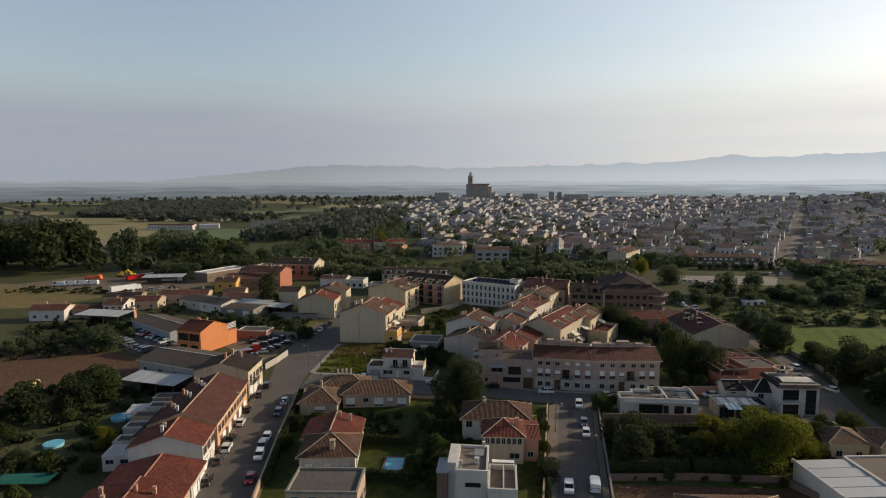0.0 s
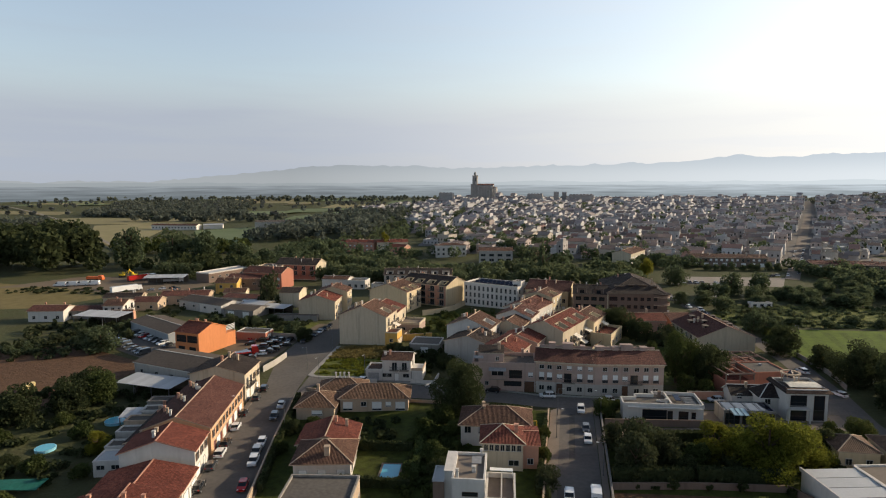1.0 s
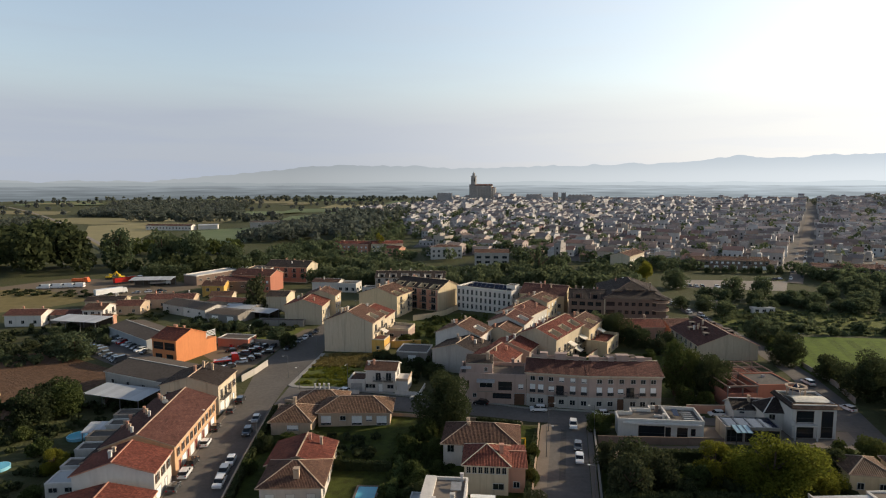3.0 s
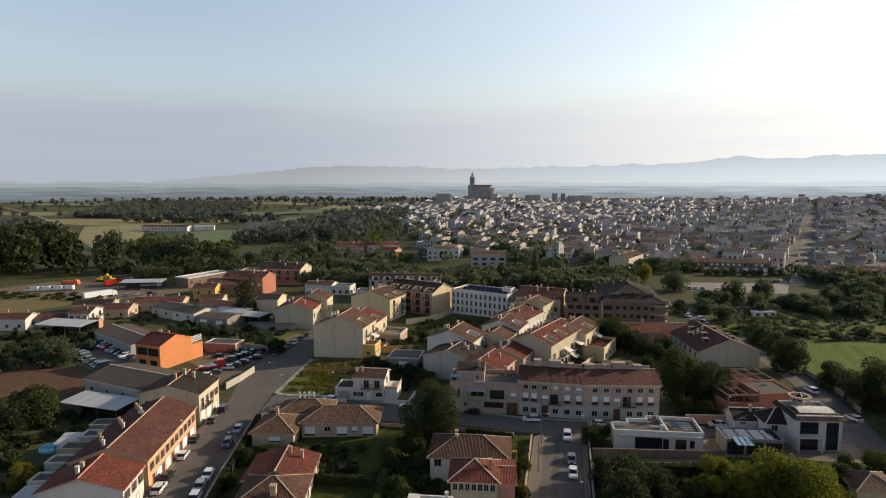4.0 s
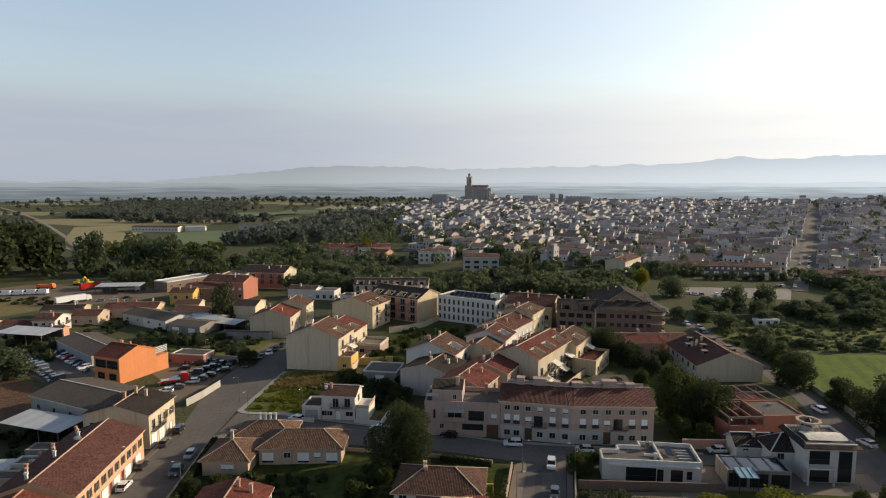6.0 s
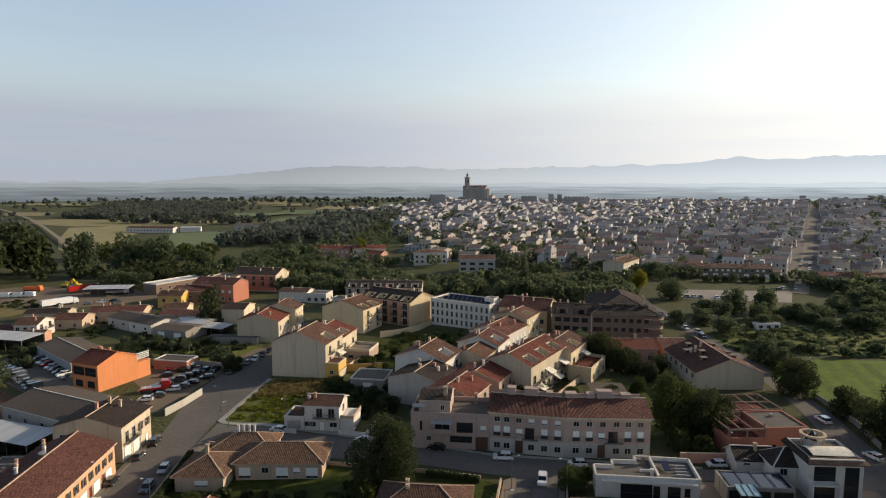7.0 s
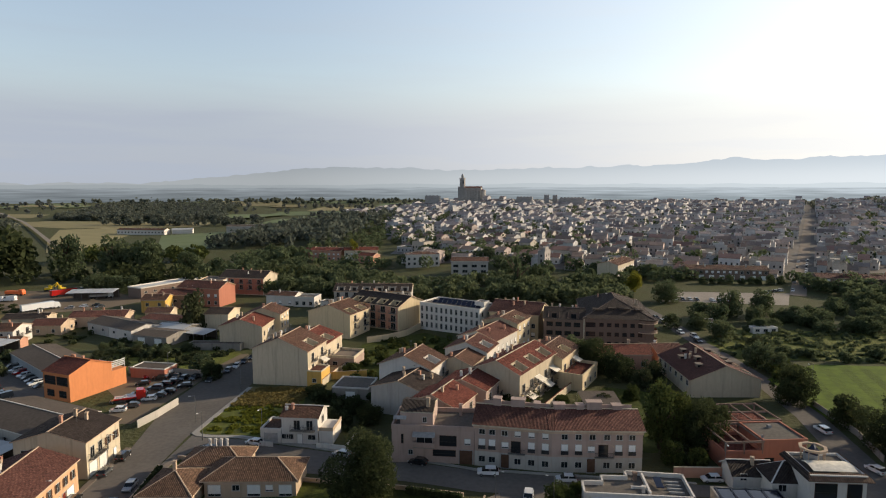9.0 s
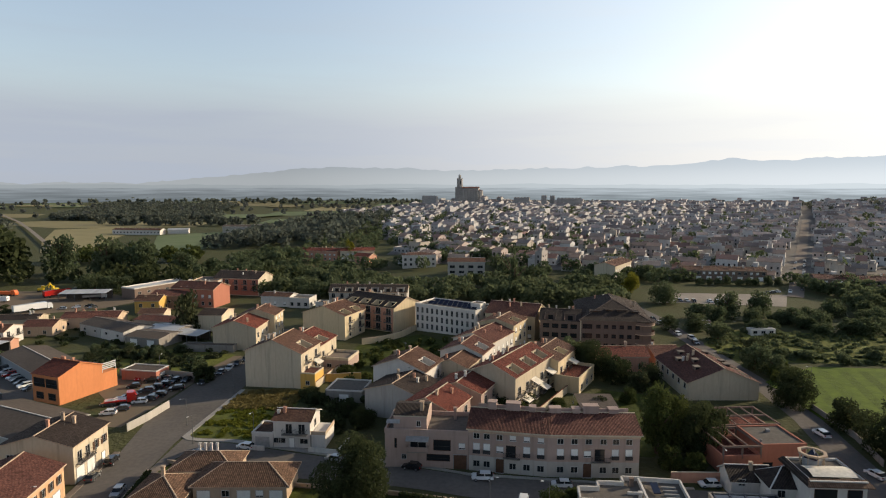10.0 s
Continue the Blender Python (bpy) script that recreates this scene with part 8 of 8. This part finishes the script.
# ---------------------------------------------------------------- the old town
def town_house(r, L, W, h, rise, kind, rich):
    """A wall mesh with recessed dark openings and a roof mesh, both about the house's middle."""
    wb, rb = Builder(), Builder()
    x0, x1, y0, y1 = -L / 2, L / 2, -W / 2, W / 2
    z0 = -4
    if kind == "gable":
        wb.face([(x0, y0, z0), (x1, y0, z0), (x1, y0, h), (x0, y0, h)]); wb.face([(x1, y1, z0), (x0, y1, z0), (x0, y1, h), (x1, y1, h)])
        wb.face([(x1, y0, z0), (x1, y1, z0), (x1, y1, h), (x1, 0, h + rise), (x1, y0, h)]); wb.face([(x0, y1, z0), (x0, y0, z0), (x0, y0, h), (x0, 0, h + rise), (x0, y1, h)])
        o, k = 0.4, rise / (W / 2)
        for s in (-1, 1):
            q = [(x0 - .15, s * (W / 2 + o), h - o * k + .2), (x1 + .15, s * (W / 2 + o), h - o * k + .2), (x1 + .15, 0, h + rise + .2), (x0 - .15, 0, h + rise + .2)]
            rb.slab(q if s < 0 else q[::-1], 0.18)
        if r.random() < 0.7:
            cx = r.uniform(x0 * .7, x1 * .7); rb.box(cx - .3, -0.9, h + rise * .5, cx + .3, -0.3, h + rise + 1.0, 1)
    else:
        wb.box(x0, y0, z0, x1, y1, h)
        rb.box(x0 + .25, y0 + .25, h, x1 - .25, y1 - .25, h + 0.05, 0)
        for a in ((x0, y0, x1, y0 + .25), (x0, y1 - .25, x1, y1), (x0, y0 + .25, x0 + .25, y1 - .25), (x1 - .25, y0 + .25, x1, y1 - .25)):
            rb.box(a[0], a[1], h, a[2], a[3], h + .8, 1)
        if r.random() < 0.6:
            rb.box(x0 + 1, -1.2, h + .05, x0 + 3.4, y1 - .4, h + 2.4, 1)
    n, fl = max(1, int(L / 2.8)), max(1, int(h / 3))
    if rich:
        for j in range(fl):
            for i in range(n):
                if r.random() < 0.88:
                    u, z = x0 + (i + .5) * L / n, .9 + j * 3
                    tall = r.random() < .4 and j > 0
                    for s in (-1, 1):
                        ya, yb = sorted((s * W / 2, s * (W / 2 + .05)))
                        wb.box(u - .5, ya, z - (.7 if tall else 0), u + .5, yb, z + 1.4, 1)
            for s in (-1, 1):
                xa, xb = sorted((s * L / 2, s * (L / 2 + .05)))
                wb.box(xa, -W * .2 - .5, .9 + j * 3, xb, -W * .2 + .5, 2.2 + j * 3, 1); wb.box(xa, W * .2 - .5, .9 + j * 3, xb, W * .2 + .5, 2.2 + j * 3, 1)
    else:
        for j in range(fl):
            for i in range(n):
                u, z = x0 + (i + .5) * L / n, 1.0 + j * 3
                wb.face([(u - .5, y0 - .03, z), (u + .5, y0 - .03, z), (u + .5, y0 - .03, z + 1.5), (u - .5, y0 - .03, z + 1.5)], 1)
    return wb, rb


# town colours held pale and grey, with part of the haze in them
WALLS = []
for i, c in enumerate(((.44, .405, .37), (.50, .475, .455), (.39, .355, .33), (.55, .54, .53), (.45, .37, .335), (.42, .405, .395), (.49, .43, .36))):
    rough(f"town_wall_{i}", c, ((0.12, 0.2), (1.2, 0.15)), dark=0.65, light=1.15, amount=0.12)
    WALLS.append(f"town_wall_{i}")
ROOFS = []
for i, c in enumerate(((.225, .17, .145), (.25, .185, .155), (.205, .175, .16), (.25, .155, .13))):
    rough(f"town_roof_{i}", c, ((0.2, 0.25), (2.0, 0.2)), dark=0.55, light=1.3, amount=0.2)
    ROOFS.append(f"town_roof_{i}")


def in_town(x, y):
    if y < 425 - 0.27 * (x - 60) or y > 1080:
        return False
    left = -40 - 0.2 * (y - 380) if y < 591 else -83 - 0.38 * (y - 591)
    if x < left or x > 150 + 0.92 * (y - 340):
        return False
    if math.hypot(x + 40, y - 1010) < 46:
        return False
    # open squares and a park
    if math.hypot(x - 110, y - 335) < 40 or (abs(x - 40) < 36 and 470 < y < 500):
        return False
    return True


def make_town():
    r = random.Random(3)
    ang = -25.5
    ca, sa = math.cos(radians(ang)), math.sin(radians(ang))
    ox, oy = 159.0, 359.0
    far_w, far_r = Builder(), Builder()
    count = 0
    v = -420.0
    while v < 900:
        depth = r.uniform(9, 13)
        for side in range(2):
            u = -760.0
            step = 0
            while u < 760:
                L = r.uniform(4.5, 8) if r.random() < .68 else r.uniform(8, 14)
                step += L
                cu, cv = u + L / 2, v + depth / 2 + side * (depth + 1.5)
                u += L + (0 if r.random() < 0.72 else r.uniform(2, 8))
                if step > r.uniform(62, 85):
                    u += 8.5
                    step = 0
                if abs(cu) < 5.4 + L / 2:
                    continue
                wob = 9 * noise.noise((cu * .01, cv * .01, 0))
                x, y = ox + ca * cu - sa * (cv + wob), oy + sa * cu + ca * (cv + wob)
                edge = -40 - 0.2 * (y - 380) if y < 591 else -83 - 0.38 * (y - 591)
                if not in_town(x, y) or r.random() < 0.06 + 0.55 * max(0, 1 - (x - edge) / 110):
                    continue
                h = r.choice((3.0, 3.3, 3.6, 4.6, 5.2, 5.6, 6.0, 6.2, 6.6, 8.0)) + (3.5 if r.random() < .04 else 0)
                kind = "gable" if r.random() < 0.62 else "flat"
                W = depth * r.uniform(.9, 1.1)
                rise = r.uniform(1.5, 2.6)
                dist = math.hypot(x, y)
                a2 = ang + r.uniform(-6, 6) + 8 * noise.noise((x * .004, y * .004, 3)) * 3 + (90 if r.random() < .14 and L > 8.5 else 0)
                if abs(cu) < 26:
                    a2 = ang
                m = pose(x, y, ground_z(x, y), 0, 0, a2)
                if dist < 640 and count < 300:
                    count += 1
                    wb, rb = town_house(r, L, W, h, rise, kind, dist < 620)
                    wm = r.choice(WALLS)
                    root = tagged(new("house", wb.mesh("house", [wm, "glass"])), ("tiled-roof town house with plain rendered walls" if kind == "gable" else "flat-roofed town house with a parapet") + " on the slope", "house", "houses of the old town")
                    root.matrix_basis = m
                    part("roof", rb.mesh("roof", [r.choice(ROOFS) if kind == "gable" else "flat_roof", wm]), None, root)
                else:
                    wb, rb = town_house(r, L, W, h, rise, kind, False)
                    for src, dst in ((wb, far_w), (rb, far_r)):
                        k = len(dst.v)
                        dst.v += [tuple(m @ Vector(p)) for p in src.v]
                        dst.f += [tuple(i + k for i in q) for q in src.f]
                        dst.m += src.m
                        dst.uv += src.uv
        v += 2 * depth + 1.5 + 5.5
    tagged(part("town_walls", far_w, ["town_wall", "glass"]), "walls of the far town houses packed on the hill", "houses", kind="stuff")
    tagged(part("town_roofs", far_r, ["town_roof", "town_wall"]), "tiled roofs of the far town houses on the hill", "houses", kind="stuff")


make_town()


def town_floor():
    """Streets and yards under the town, draped on the hill."""
    b = Builder()
    for x in range(-275, 1000, 25):
        for y in range(375, 1100, 25):
            q = [(x, y), (x + 25, y), (x + 25, y + 25), (x, y + 25)]
            if in_town(x + 12, y + 12):
                b.face([(p[0], p[1], ground_z(*p) + 0.12) for p in q])
    tagged(part("town_ground", b, "town_ground"), "grey streets and yards between the town houses", "street", kind="structure")


town_floor()


def town_street():
    """The straight street that climbs from the lower edge of the town."""
    b = Builder()
    d, n = Vector((0.4305, 0.9026)), Vector((0.9026, -0.4305)) * 3.6
    o = Vector((159, 359))
    for i in range(50):
        p, q = o + d * (i * 10 - 10), o + d * (i * 10)
        b.face([(v.x, v.y, ground_z(v.x, v.y) + 0.3) for v in (p - n, p + n, q + n, q - n)])
    tagged(part("road", b, "paving"), "pale straight street climbing between the town houses", "road", kind="structure")
    for k in range(14):
        c = o + d * (4 + k * 9.5) + n * (0.7 if k % 3 else -0.7)
        car(c.x, c.y, 64.5, ("paint_white", "paint_grey", "paint_black", "paint_silver")[k % 4], "car", "parked in the straight town street")


town_street()


def church(x, y, rz):
    z = ground_z(x, y) + 5.5
    root = thing("church", "old stone church with a tall bell tower on the hill", "church", pose(x, y, z, 0, 0, rz))
    b = Builder()
    b.box(4, -8, -9, 30, 8, 17)
    b.tube(30, 0, -9, 13, 6.5, 6.5, 10)
    nv = part("nave", b, "stone_old", root)
    for i in range(6):
        for s in (-1, 1):
            b = Builder(); b.box(6 + i * 4.4, min(s * 8, s * 9.2), -9, 7.2 + i * 4.4, max(s * 8, s * 9.2), 14); part("buttress", b, "stone_old", nv)
    rb = Builder()
    for s in (-1, 1):
        q = [(3.6, s * 8.6, 16.8), (30.5, s * 8.6, 16.8), (30.5, 0, 19), (3.6, 0, 19)]
        rb.slab(q if s < 0 else q[::-1], .3)
    rb.tube(30, 0, 13, 14.5, 6.8, 1.0, 10)
    part("roof", rb, "tile_old", root)
    b = Builder(); b.box(-6.5, -6, -9, 4, 5.5, 18.5); part("tower_base", b, "stone_old", root)
    b = Builder(); b.tube(0, -0.5, 18.5, 30.5, 4.6, 4.4, 8); b.tube(0, -0.5, 30.5, 31.3, 4.9, 4.9, 8); t2 = part("tower_shaft", b, "stone_old", root)
    for k in range(4):
        b = Builder(); b.box(-.8, -4.55, 23, .8, -3.8, 28); b.tube(0, -4.2, 28, 28.5, .7, .3, 6)
        part("bell_opening", b, "glass", t2, at=pose(0, -0.5, 0, 0, 0, 22.5 + 90 * k) @ pose(0, 0.25, 0))
    b = Builder()
    for k in range(8):
        a = math.pi / 8 + k * math.pi / 4
        b.box(4.2 * math.cos(a) - .35, -0.5 + 4.2 * math.sin(a) - .35, 31.3, 4.2 * math.cos(a) + .35, -0.5 + 4.2 * math.sin(a) + .35, 32.6)
    part("parapet", b, "stone_old", root)
    b = Builder(); b.tube(0, -0.5, 31.3, 35.6, 2.2, 2.0, 8); b.tube(0, -0.5, 35.6, 38.4, 2.3, .2, 8); b.tube(0, -0.5, 38.4, 40.2, .12, .05, 5); part("belfry", b, "stone_old", root)


church(-54.5, 1000, -4)


def castle(x, y, L, W, h, label, n=5):
    root = thing("old_building", label, "old building", pose(x, y, ground_z(x, y), 0, 0, -6), "old stone buildings on the crest")
    b = Builder(); b.box(-L / 2, -W / 2, -4, L / 2, W / 2, h)
    part("wall", b, "stone_old", root)
    for i in range(n):
        b = Builder(); xx = -L / 2 + (i + .5) * L / n
        b.box(xx - L / n * .28, -W / 2, h, xx + L / n * .28, -W / 2 + .8, h + 1.1); part("merlon", b, "stone_old", root)
    return root


castle(-100, 985, 22, 14, 16, "squat stone keep below the church", 4)
castle(42, 985, 24, 12, 14, "old stone house with a battlemented top")
castle(75, 980, 8, 8, 18, "square stone tower on the town's crest", 3)
castle(112, 972, 36, 14, 15, "long stone palace on the town's crest", 7)
castle(88, 985, 7, 7, 17.5, "slim square tower on the town's crest", 3)
